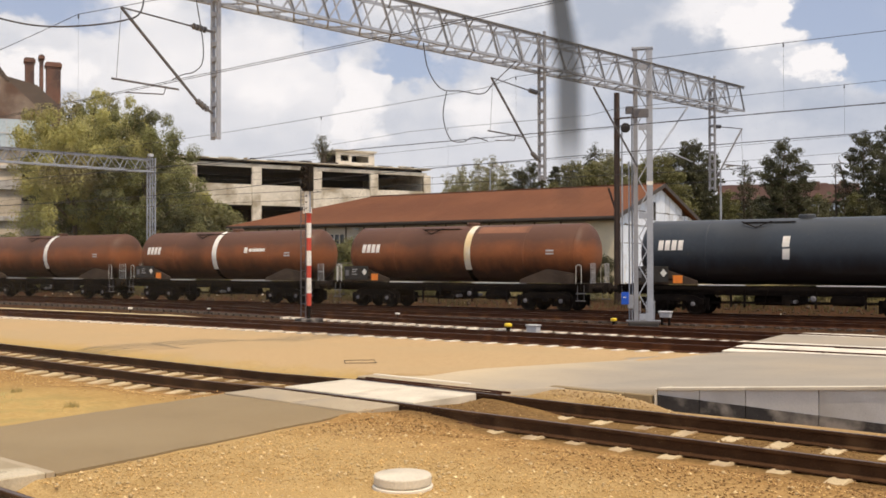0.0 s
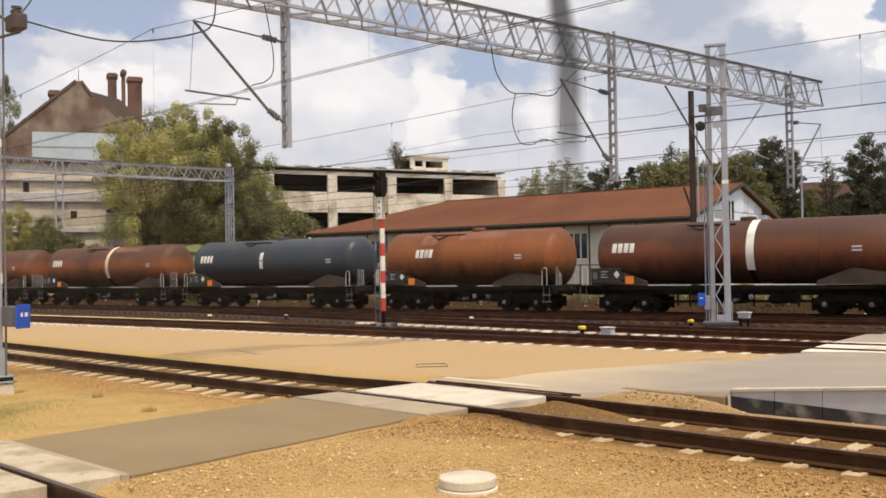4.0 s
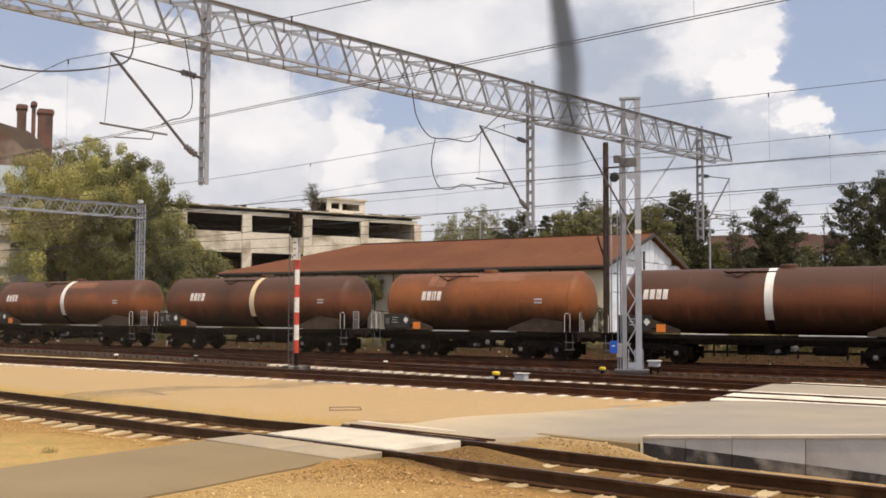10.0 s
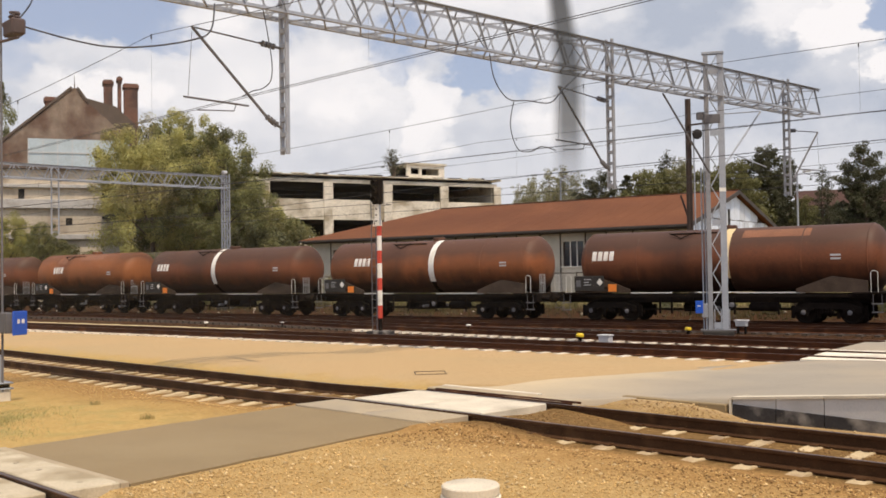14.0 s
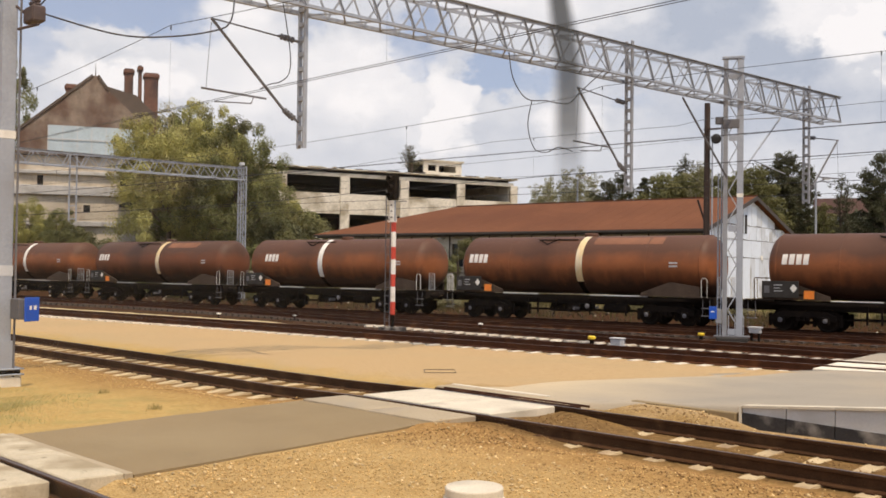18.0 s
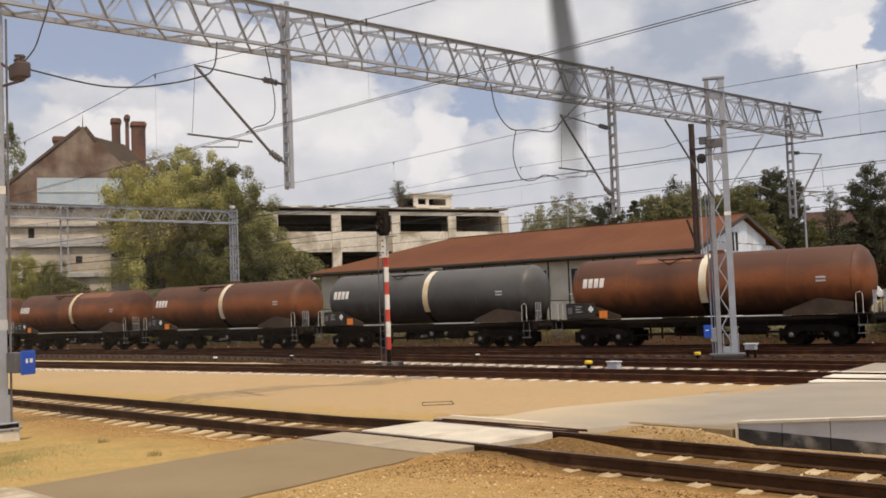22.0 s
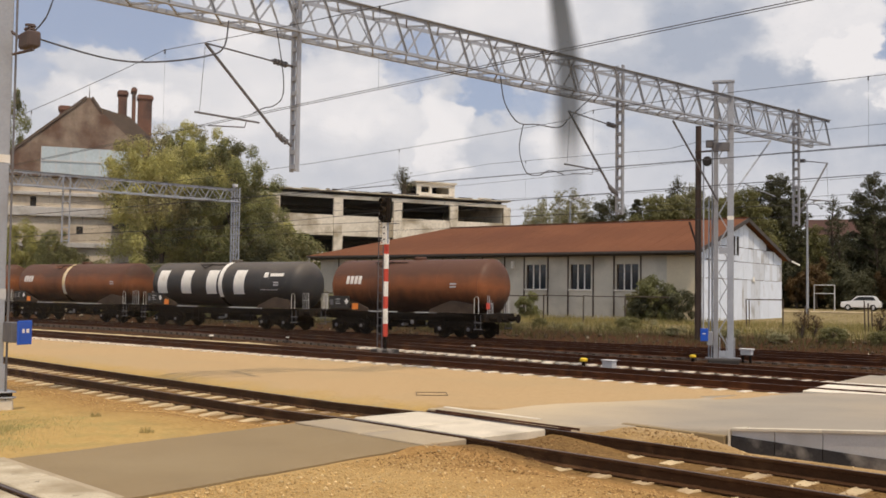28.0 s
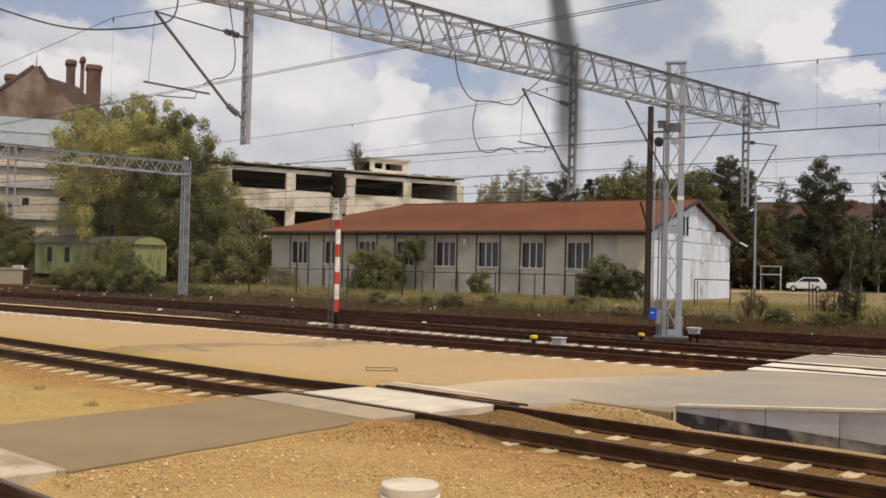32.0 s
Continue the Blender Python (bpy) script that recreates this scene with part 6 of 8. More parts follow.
def build_shed():
    X0, X1, Y0, Y1, Z0, ZE, ZR = -57.0, -25.3, 60.0, 75.4, 0.0, 4.72, 7.0
    s = thing("shed", Matrix.Translation((X0, Y0, Z0)), "long grey plastered railway shed with a rusty red roof", "shed")
    L, W, yr = X1 - X0, Y1 - Y0, (Y1 - Y0) / 2
    # windows given by their middles along the wall
    mids = [2.9, 6.3, 9.55, 13.1, 16.6, 20.1, 23.55, 26.95]
    holes = [(m - 0.78, m + 0.78, 2.3, 3.95) for m in mids]
    part("wall", wall_with_holes(L, ZE, 0.35, holes), PLASTER, s)
    part("wall", bx(0, W - 0.35, 0, L, W, ZE), PLASTER, s)
    part("wall", bx(0, 0.351, 0, 0.35, W - 0.351, ZE), PLASTER, s)
    for m in mids:
        w = part("window", bx(m - 0.78, 0.2, 2.3, m + 0.78, 0.22, 3.95), PANE, s)
        for a in (-0.78, -0.3, 0.2, 0.71):
            part("frame_bar", bx(m + a, 0.12, 2.3, m + a + (0.07 if a not in (-0.3, 0.2) else 0.06), 0.19, 3.95), WHITE if a in (-0.3, 0.2) else TIMBER, w)
        part("frame_bar", bx(m - 0.78, 0.13, 3.45, m + 0.78, 0.18, 3.51), TIMBER, w)
        part("sill", bx(m - 0.92, -0.08, 2.22, m + 0.92, 0.1, 2.298, 0.01), WHITE, w, "pale window sill")
    # timber strips between the bays
    for m in mids:
        for a in (-0.97, 0.92):
            part("wall_strip", bx(m + a, -0.05, 0.0, m + a + 0.09, -0.002, 4.5), TIMBER, s)
    part("plinth", bx(0, -0.06, 0, L, -0.002, 0.5), CONCRETE_GR, s)
    # roof: gable to the right, hip to the left
    o = 0.75
    ridge_l = 7.2
    bm = bmesh.new()
    th = 0.16
    e0, e1 = ZE - 0.12, ZR + 0.1
    og = 0.35
    A, B, C, D = (-o, -o, e0), (L + og, -o, e0), (L + og, W + o, e0), (-o, W + o, e0)
    R0, R1 = (ridge_l, yr, e1), (L + og, yr, e1)
    for pts in ((A, B, R1, R0), (C, D, R0, R1), (D, A, R0)):
        vs = [bm.verts.new(p) for p in pts]
        vb = [bm.verts.new((p[0], p[1], p[2] + th)) for p in pts]
        bm.faces.new(vs[::-1])
        bm.faces.new(vb)
        for i in range(len(vs)):
            j = (i + 1) % len(vs)
            bm.faces.new((vs[i], vs[j], vb[j], vb[i]))
    bmesh.ops.recalc_face_normals(bm, faces=bm.faces[:])
    roof = part("roof", bm, ROOF_RED, s)
    # seams of the roofing sheets on the near slope
    n = Vector((0, -(e1 - e0), yr + o)).normalized()
    for k in range(1, 36):
        x = -o + k * (L + o + og) / 36
        t = min(1.0, (x + o) / (ridge_l + o))
        a = Vector((x, -o, e0 + th))
        b = Vector((x, -o + (yr + o) * t, e0 + th + (e1 - e0) * t))
        part("sheet_seam", beam(bmesh.new(), a + n * 0.002, b + n * 0.002, 0.02, 0.008), ROOF_RED, roof)
    part("ridge_cap", beam(bmesh.new(), (ridge_l, yr, e1 + th + 0.02), (L + og, yr, e1 + th + 0.02), 0.3, 0.06), ROOF_RED, roof)
    part("gutter", bx(-o, -o - 0.12, e0 - 0.02, L + og, -o - 0.004, e0 + 0.13, 0.02), TRIM, roof)
    part("fascia", bx(-o + 0.1, -0.5, e0 - 0.14, L + og - 0.1, -0.42, e0 - 0.0), TRIM, roof)
    # white boarded gable
    g = part("gable_frame", prism(bmesh.new(), [(0.351, 0), (W - 0.351, 0), (W - 0.351, ZE), (yr, ZR - 0.05), (0.351, ZE)], L - 0.3, L - 0.03, "x"), TIMBER, s)
    r2 = random.Random(11)

    def top(y):
        return ZE - 0.05 + (ZR - ZE) * (1 - abs(y - yr) / yr)
    for z0, z1 in ((0.05, 3.08), (3.095, 4.26), (4.28, 5.21), (5.225, 9.0)):
        y0 = 0.02
        while y0 < W - 0.05:
            y1 = min(W - 0.02, y0 + r2.uniform(0.5, 1.35))
            if y0 < yr < y1:
                y1 = yr
            za, zb = min(z1, top(y0)), min(z1, top(y1))
            if min(za, zb) > z0 + 0.05:
                g0, g1 = (r2.choice((0.003, 0.004, 0.006, 0.02, 0.045)) for _ in range(2))
                cut = r2.choice((0.0, 0.0, 0.0, 0.02, 0.06))
                part("board", prism(bmesh.new(), [(y0 + g0, z0 + cut), (y1 - g1, z0 + r2.uniform(0, 0.04)), (y1 - g1 * r2.uniform(0.3, 1), zb - r2.uniform(0, 0.02)), (y0 + g0, za)], L - 0.02, L + 0.02 + r2.uniform(0, 0.025), "x"), r2.choice((WHITEWALL, WHITEWALL, WHITEWALL_GR)), s)
            y0 = y1
    # flat panel on the boards, painted with the shade of the loft
    part("loft_opening", bx(L + 0.046, 5.6, 4.7, L + 0.06, 6.75, 5.95), DARK, s)
    part("loft_slat", bx(L + 0.062, 6.1, 4.7, L + 0.09, 6.25, 5.95), WHITEWALL, s)
    part("enamel_plate", bx(L + 0.08, 9.25, 3.0, L + 0.1, 9.6, 3.3), WHITE, s, "bright white plate")
    part("gable_rail", bx(L + 0.047, 1.2, 4.255, L + 0.062, 5.5, 4.285), TIMBER, s)
    for a, b in ((-o, yr), (W + o, yr)):
        za, zb = e0 - 0.02, e1 - 0.02
        part("barge_board", beam(bmesh.new(), (L + og + 0.035, a, za + 0.05), (L + og + 0.035, b, zb + 0.05), 0.06, 0.26), TRIM, roof)
    part("corner_post", bx(L - 0.02, -0.06, 0, L + 0.1, 0.34, ZE), PLASTER_LT, s, "cream corner pilaster")
    part("corner_panel", bx(L - 2.0, -0.05, 0.5, L - 0.03, -0.003, ZE - 0.2), PLASTER_LT, s)
    part("wall_lamp", bx(11.4, -0.5, 4.25, 11.75, -0.06, 4.4, 0.03), GREYBOX, s)
    part("wall_lamp", bx(18.3, -0.4, 3.7, 18.42, -0.06, 4.2, 0.02), WHITE, s)
    part("downpipe", tube(bmesh.new(), (L + 0.5, W + o, e0), (L + 1.0, W + o + 0.3, e0 - 0.3), 0.06, 8), WHITE, s)


build_shed()


def build_ruin():
    """Roofless concrete block with rows of empty openings."""
    a, b = Vector((-79.0, 58.5)), Vector((-62.0, 94.5))
    L = (b - a).length
    ang = math.degrees(math.atan2((b - a).y, (b - a).x))
    r = thing("abandoned_building", pose(a.x, a.y, 0.4, 0, 0, ang), "abandoned pale concrete building with rows of empty openings", "building")
    H, D = 11.3, 14.0
    bay = L / 6
    holes = []
    for k in range(6):
        for z0, z1 in ((1.4, 3.2), (5.5, 7.2), (9.25, 10.95)):
            holes.append((k * bay + 0.6, (k + 1) * bay - 0.35, z0, z1))
    part("facade", wall_with_holes(L, H, 0.4, holes), RUIN, r)
    for k in range(7):
        part("pier", bx(k * bay - 0.45, -0.14, 0, k * bay + 0.45, -0.003, H - 0.3, 0.02), RUIN, r)
    part("end_wall", bx(L - 0.4, 0.402, 0, L, D, H), RUIN, r)
    # back wall and slabs near-black, the unlit inside's shade put into their colour
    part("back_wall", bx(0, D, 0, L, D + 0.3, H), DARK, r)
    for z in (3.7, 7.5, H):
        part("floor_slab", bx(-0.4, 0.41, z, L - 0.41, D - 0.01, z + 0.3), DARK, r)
    part("roof_slab", bx(-0.5, -0.3, H + 0.31, L + 0.4, D + 0.4, H + 0.42, 0.03), RUIN, r, "pale crumbling roof edge")
    ph = part("roof_house", wall_with_holes(4.6, 1.6, 0.25, [(0.5, 1.5, 0.6, 1.25), (1.8, 3.9, 0.5, 1.2)]), RUIN, r, at=Matrix.Translation((L * 0.755, 2.5, H + 0.5)))
    part("side_wall", bx(4.35, 0.251, 0, 4.6, 4, 1.6), RUIN, ph)
    # roof house's inner shade, put into its back wall's colour
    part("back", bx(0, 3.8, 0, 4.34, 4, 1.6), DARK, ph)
    part("cap", bx(-0.2, -0.2, 1.6, 4.8, 4.2, 1.78), RUIN, ph)
    rr = random.Random(4)
    for k in range(40):
        x = rr.uniform(-0.5, L)
        part("crumbled_edge", bx(x, -0.36 + 0.06 * (k % 2), H + 0.421, x + rr.uniform(0.2, 1.4), 0.0, H + 0.42 + rr.uniform(0.03, 0.16)), (RUIN, TRIM)[k % 2], r)


build_ruin()


def build_brick_house():
    az = 56.0
    c = Vector((-91.0, 61.5))
    h = thing("brick_house", pose(c.x, c.y, 0.3, 0, 0, az) @ Matrix.Diagonal((0.86, 1, 1, 1)), "old soot-stained brick house with a stepped gable and tall chimneys", "house")
    D = 16.0
    part("gable_wall", prism(bmesh.new(), [(-8.4, 0), (7.2, 0), (7.2, 15.0), (5.0, 16.8), (1.3, 19.7), (0.3, 21.0), (-0.3, 21.0), (-2.8, 19.0), (-8.4, 14.9)], 0, 0.6), BRICK, h)
    part("side_wall", bx(6.6, 0.601, 0, 7.2, D, 17.0), BRICK, h)
    part("side_wall", bx(-8.4, 0.601, 0, -7.8, D, 14.9), BRICK, h)
    part("roof", prism(bmesh.new(), [(-8.8, 14.9), (0, 20.4), (4.6, 19.4), (7.6, 17.0), (7.6, 16.7), (-8.8, 14.6)], 0.61, D), SLATE, h)
    for x0, x1, z0, z1, nm in ((-3.3, -2.1, 18.2, 20.2, "chimney"), (3.3, 4.3, 18.5, 22.2, "chimney"), (4.9, 5.3, 18.5, 22.6, "chimney"), (5.6, 7.2, 16.5, 21.9, "chimney")):
        ch = part(nm, bx(x0, 1.0, z0, x1, 2.4, z1, 0.04), BRICK_RD, h)
        part("chimney_cap", bx(x0 - 0.14, 0.86, z1 - 0.5, x1 + 0.14, 2.54, z1 - 0.15, 0.03), BRICK_RD, ch)
    part("finial", tube(bmesh.new(), (0, 0.3, 21.0), (0, 0.3, 22.3), 0.08, 6, 0.02), SLATE, h)
    part("coping", beam(bmesh.new(), (-8.6, 0.3, 14.95), (-0.3, 0.3, 21.05), 0.9, 0.25), SLATE, h)
    part("coping", beam(bmesh.new(), (0.3, 0.3, 21.05), (1.5, 0.3, 19.6), 0.9, 0.25), SLATE, h)
    # glazed lean-to in front
    g = part("glazing", bx(-5.0, -3.0, 12.7, 6.0, -2.9, 15.4), GLASSROOF, h, "pale glazed lean-to")
    for k in range(8):
        part("glazing_bar", bx(-5.0 + k * 1.56, -3.06, 12.7, -4.92 + k * 1.56, -3.004, 15.4), GREYBOX, g)
    part("glazing_bar", bx(-5.0, -3.09, 14.0, 6.0, -3.062, 14.1), GREYBOX, g)
    part("lower_block", bx(-10, -2.88, 0, 14, -0.01, 12.4), HOUSEWALL, h, "pale stained lower wing")
    part("eaves_slab", bx(-10.4, -3.3, 12.42, 14.4, 0.0, 12.68, 0.02), SLATE, h)
    for z, hh in ((10.6, 0.35), (8.6, 0.9), (5.6, 0.5)):
        part("ledge", bx(-10, -3.25, z, 14, -2.885, z + hh, 0.04), CONCRETE_GR, h, "pale crumbling ledge")
    r5 = random.Random(6)
    for k in range(6):
        x, z = -9 + k * 3.8 + r5.uniform(-0.8, 0.8), r5.choice((6.6, 7.0, 9.5))
        # openings shown as flat panels with their inner shade in the colour
        part("opening", bx(x, -2.9, z, x + r5.uniform(0.4, 0.8), -2.884, z + r5.uniform(0.6, 1.0)), DARK, h)


build_brick_house()


def build_coach():
    c = thing("railway_coach", Matrix.Translation((-67.4, 51.5, 0.0)), "old faded green wooden railway van with a mossy roof", "railway van")
    hl, hw = 5.9, 1.5
    body = part("body", bx(-hl, -hw, 0.95, hl, hw, 3.35, 0.03), GREENPAINT, c)
    prof = [(-hw - 0.12, 3.35), (-hw, 3.55), (-1.0, 3.85), (0, 3.98), (1.0, 3.85), (hw, 3.55), (hw + 0.12, 3.35)]
    part("roof", prism(bmesh.new(), prof, -hl - 0.15, hl + 0.15, "x"), GREENROOF, c)
    part("end_gable", prism(bmesh.new(), [(-hw + 0.02, 3.351), (hw - 0.02, 3.351), (hw - 0.05, 3.52), (1.0, 3.8), (0, 3.93), (-1.0, 3.8), (-hw + 0.05, 3.52)], hl + 0.151, hl + 0.18, "x"), GREENPAINT, c)
    for k in range(11):
        y = -hw + 0.05 + k * 0.29
        part("end_board", bx(hl + 0.002, y, 1.0, hl + 0.03, y + 0.26, 3.34), GREENPAINT, body)
    for k in range(22):
        x = -hl + 0.04 + k * 0.537
        part("side_board", bx(x, -hw - 0.025, 1.0, x + 0.5, -hw - 0.002, 3.3), GREENPAINT, body)
    for x in (-3.95, -1.75, 1.9):
        w = part("window", bx(x - 0.32, -hw - 0.04, 1.9, x + 0.32, -hw - 0.027, 3.08), PANE, c)
        for a, b in (((x - 0.38, 1.85), (x - 0.32, 3.13)), ((x + 0.32, 1.85), (x + 0.38, 3.13)), ((x - 0.32, 3.08), (x + 0.32, 3.13)), ((x - 0.32, 1.85), (x + 0.32, 1.9))):
            part("frame_bar", bx(a[0], -hw - 0.06, a[1], b[0], -hw - 0.028, b[1]), GREENPAINT, w)
    part("underframe", bx(-hl, -1.2, 0.6, hl, 1.2, 0.94, 0.03), BLACK, c)
    for x in (-3.4, 3.4):
        part("wheelset", WHEEL_ME, None, c, at=Matrix.Translation((x, 0, 0.45)))


build_coach()


def build_low_wall():
    w = thing("low_wall", Matrix.Translation((-79.0, 50.0, 0.0)), "low whitewashed wall on the grassy bank beside the old van", "wall")
    part("wall", bx(-6.0, 0, -0.2, 4.2, 0.25, 1.22, 0.02), PLASTER_LT, w)
    part("coping", bx(-6.05, -0.05, 1.221, 4.25, 0.3, 1.31, 0.02), CONCRETE_LT, w)
    part("end_pier", bx(4.27, -0.1, -0.2, 4.75, 0.35, 1.2, 0.02), TIMBER, w, "dark weathered end pier")
    part("stump", bx(2.7, -0.04, 1.312, 3.9, 0.28, 1.55, 0.03), CONCRETE_LT, w)


build_low_wall()


def build_car():
    c = thing("car", pose(-29.1, 111.3, gz(-29.1, 111.3), 0, 0, 8) @ Matrix.Diagonal((0.87, 0.95, 0.96, 1)), "white sport utility car parked by the field", "car")
    body = prism(bmesh.new(), [(-2.2, 0.35), (-2.25, 0.75), (-2.1, 0.95), (-1.1, 1.05), (1.9, 1.1), (2.2, 0.95), (2.2, 0.35)], -0.9, 0.9)
    bmesh.ops.bevel(body, geom=body.edges[:], offset=0.06, segments=2, affect="EDGES")
    part("body", body, CARWHITE, c)
    cab = prism(bmesh.new(), [(-1.1, 1.04), (-0.35, 1.58), (1.5, 1.6), (1.95, 1.08)], -0.78, 0.78)
    bmesh.ops.bevel(cab, geom=cab.edges[:], offset=0.05, segments=2, affect="EDGES")
    part("cabin", cab, CARWHITE, c)
    for s in (-1, 1):
        part("side_window", prism(bmesh.new(), [(-0.85, 1.1), (-0.25, 1.5), (1.4, 1.5), (1.65, 1.12)], s * 0.785 - 0.01, s * 0.785 + 0.01), PANE, c)
        for x in (-1.4, 1.35):
            w = part("wheel", lathe(bmesh.new(), [(s * 0.72, 0.2), (s * 0.72, 0.34), (s * 0.92, 0.34), (s * 0.92, 0.22)], 18, "y", (x, 0, 0.34)), RUBBER, c)
            part("rim", lathe(bmesh.new(), [(s * 0.9, 0.2), (s * 0.925, 0.2), (s * 0.925, 0.05)], 14, "y", (x, 0, 0.34)), GREYBOX, w)
    part("windscreen", prism(bmesh.new(), [(-1.12, 1.08), (-0.44, 1.54), (-0.46, 1.56), (-1.15, 1.1)], -0.66, 0.66), PANE, c)
    g = thing("goal_frame", pose(-31.7, 107.4, gz(-31.7, 107.4), 0, 0, 14), "rusty white steel goal frame on the field", "goal")
    for x, rr in ((-0.98, 0.04), (0.98, 0.055)):
        part("post", tube(bmesh.new(), (x, 0, -0.1), (x, 0, 2.6), rr, 8), GREYBOX, g)
    for z in (2.6, 1.75):
        part("crossbar", tube(bmesh.new(), (-0.98, 0, z), (0.98, 0, z), 0.04, 8), GREYBOX, g)
    # pale way across the field
    vs = [(x, y, gz(x, y) + 0.05) for x, y in ((-36.0, 96.0), (-36.0, 101.0), (-28.0, 101.0), (-28.0, 97.5), (-23.5, 101.0), (-23.5, 99.0))]
    raw("field_path", vs, [(0, 3, 2, 1), (3, 5, 4, 2)], ASPHALT_LT, kind="structure", label="pale gravel way across the dry field", category="path")
    for x, y, h in ((-27.6, 88.8, 9.4), (-49.6, 86.8, 10.4)):
        l = thing("street_lamp", Matrix.Translation((x, y, 0.5)), "slim grey street lamp behind the shed", "street lamp", "street lamps")
        part("pole", tube(bmesh.new(), (0, 0, 0), (0, 0, h), 0.11, 10, 0.07), STEEL, l)
        part("arm", tube(bmesh.new(), (0, 0, h), (0.9, -0.3, h + 0.25), 0.04, 8), STEEL, l)
        part("lamp", bx(0.6, -0.5, h + 0.2, 1.3, -0.2, h + 0.34, 0.04), GREYBOX, l)


build_car()


def build_far_houses():
    """Roofs that show over the wood."""
    for az, d, half, ridge, lab in ((14.6, 205, 9.5, 16.6, "distant house with a long dull red roof behind the wood"), (11.7, 200, 4.5, 16.0, "distant house with a red roof and a white gable")):
        a = radians(az)
        h = thing("house", pose(-math.sin(a) * d, math.cos(a) * d, 2.0, 0, 0, az), lab, "house", "houses behind the wood")
        part("wall", bx(-half, -4, 0, half, 4, ridge - 5.4), WHITEWALL, h)
        part("roof", prism(bmesh.new(), [(-4.6, ridge - 5.4), (0, ridge - 2.0), (4.6, ridge - 5.4), (4.6, ridge - 5.7), (-4.6, ridge - 5.7)], -half - 0.4, half + 0.4, "x"), FAR_ROOF, h)
        for x in (-half * 0.5, half * 0.4):
            part("chimney", bx(x - 0.4, -1.6, ridge - 4.4, x + 0.4, -0.8, ridge - 1.6), BRICK, h)
    h = thing("house", pose(-math.sin(radians(10.9)) * 196, math.cos(radians(10.9)) * 196, 2.0, 0, 0, 10.9), "distant white house gable among the trees", "house", "houses behind the wood")
    part("gable", prism(bmesh.new(), [(-1.8, 0), (1.8, 0), (1.8, 10.2), (0, 11.6), (-1.8, 10.2)], -0.2, 0.2), WHITEWALL, h)
    part("roof", prism(bmesh.new(), [(-2.1, 10.1), (0, 11.9), (2.1, 10.1), (2.1, 9.8), (0, 11.59), (-2.1, 9.8)], 0.21, 8.0), FAR_ROOF, h)


build_far_houses()


def build_fence():
    f = thing("fence", Matrix.Translation((0, 0, 0)), "rusty steel frame fence before the shed", "fence")
    x = -57.5
    r = random.Random(9)
    k = 0
    while x < -25.5:
        z = gz(x, 54.2)
        part("post", tube(bmesh.new(), (x, 54.2, z - 0.1), (x + r.uniform(-0.03, 0.03), 54.2, z + 1.62), 0.045, 6), FENCE, f)
        part("rail", tube(bmesh.new(), (x, 54.2, z + 1.55 + r.uniform(-0.04, 0.04)), (x + 2.75, 54.2, z + 1.55), 0.03, 6), FENCE, f)
        x += 2.75
    # a single frame by the gable, and what is left of the posts beyond
    z = gz(0, 54.2)
    for x, h in ((-20.05, 1.5), (-19.9, 1.45), (-18.1, 1.5), (-16.96, 1.2), (-16.78, 1.1), (-13.97, 1.5), (-13.8, 1.4), (-13.62, 1.3), (-12.75, 1.1), (-12.5, 1.05), (-12.1, 1.15)):
        part("post", tube(bmesh.new(), (x, 54.2, z - 0.1), (x + r.uniform(-0.04, 0.04), 54.2, z + h), 0.035, 6), FENCE, f)
    part("rail", tube(bmesh.new(), (-20.05, 54.2, z + 1.5), (-18.1, 54.2, z + 1.5), 0.03, 6), FENCE, f)
    for k in range(4):
        x = -50 + 4.3 * k
        p = thing("pipe_post", Matrix.Translation((x, 50.5, gz(x, 50.5) - 0.1)), "thin rusty pipe post on the bank", "post", "pipe posts")
        part("pipe", tube(bmesh.new(), (0, 0, 0), (0, 0, 2.2 + 0.4 * (k % 2)), 0.05, 6), TIMBER, p)
    # lamp post with a brick pier at the edge of the view
    l = thing("lamp_post", Matrix.Translation((-20.72, 10.12, -0.2)), "grey lamp post on a whitewashed brick pier", "lamp post")
    part("pole", tube(bmesh.new(), (0, 0, 1.2), (0, 0, 7.85), 0.09, 12, 0.075), STEEL, l)
    part("lamp", lathe(bmesh.new(), [(7.7, 0.1), (7.9, 0.2), (8.05, 0.26), (8.14, 0.25), (8.22, 0.12)], 16, "z"), GREYBOX, l)
    pier = part("pier", bx(-0.28, -0.28, -0.2, 0.28, 0.28, 1.3, 0.01), CONCRETE_GR, l)
    for row in range(15):
        for col in range(2):
            z = -0.05 + 0.088 * row
            for side in range(4):
                x0 = -0.29 + (0.0 if row % 2 else 0.14) + 0.29 * col
                x1 = min(x0 + 0.28, 0.29)
                part("brick", bx(x0, -0.292, z, x1, -0.282, z + 0.078), PLASTER_LT, pier, at=Matrix.Rotation(radians(90 * side), 4, "Z"))
    part("cap", bx(-0.33, -0.33, 1.301, 0.33, 0.33, 1.36, 0.01), CONCRETE_GR, pier)
    part("side_arm", tube(bmesh.new(), (0, 0, 6.1), (0.55, -0.1, 6.1), 0.018, 6), STEEL, l)


build_fence()

# ---- plants and loose stones ----


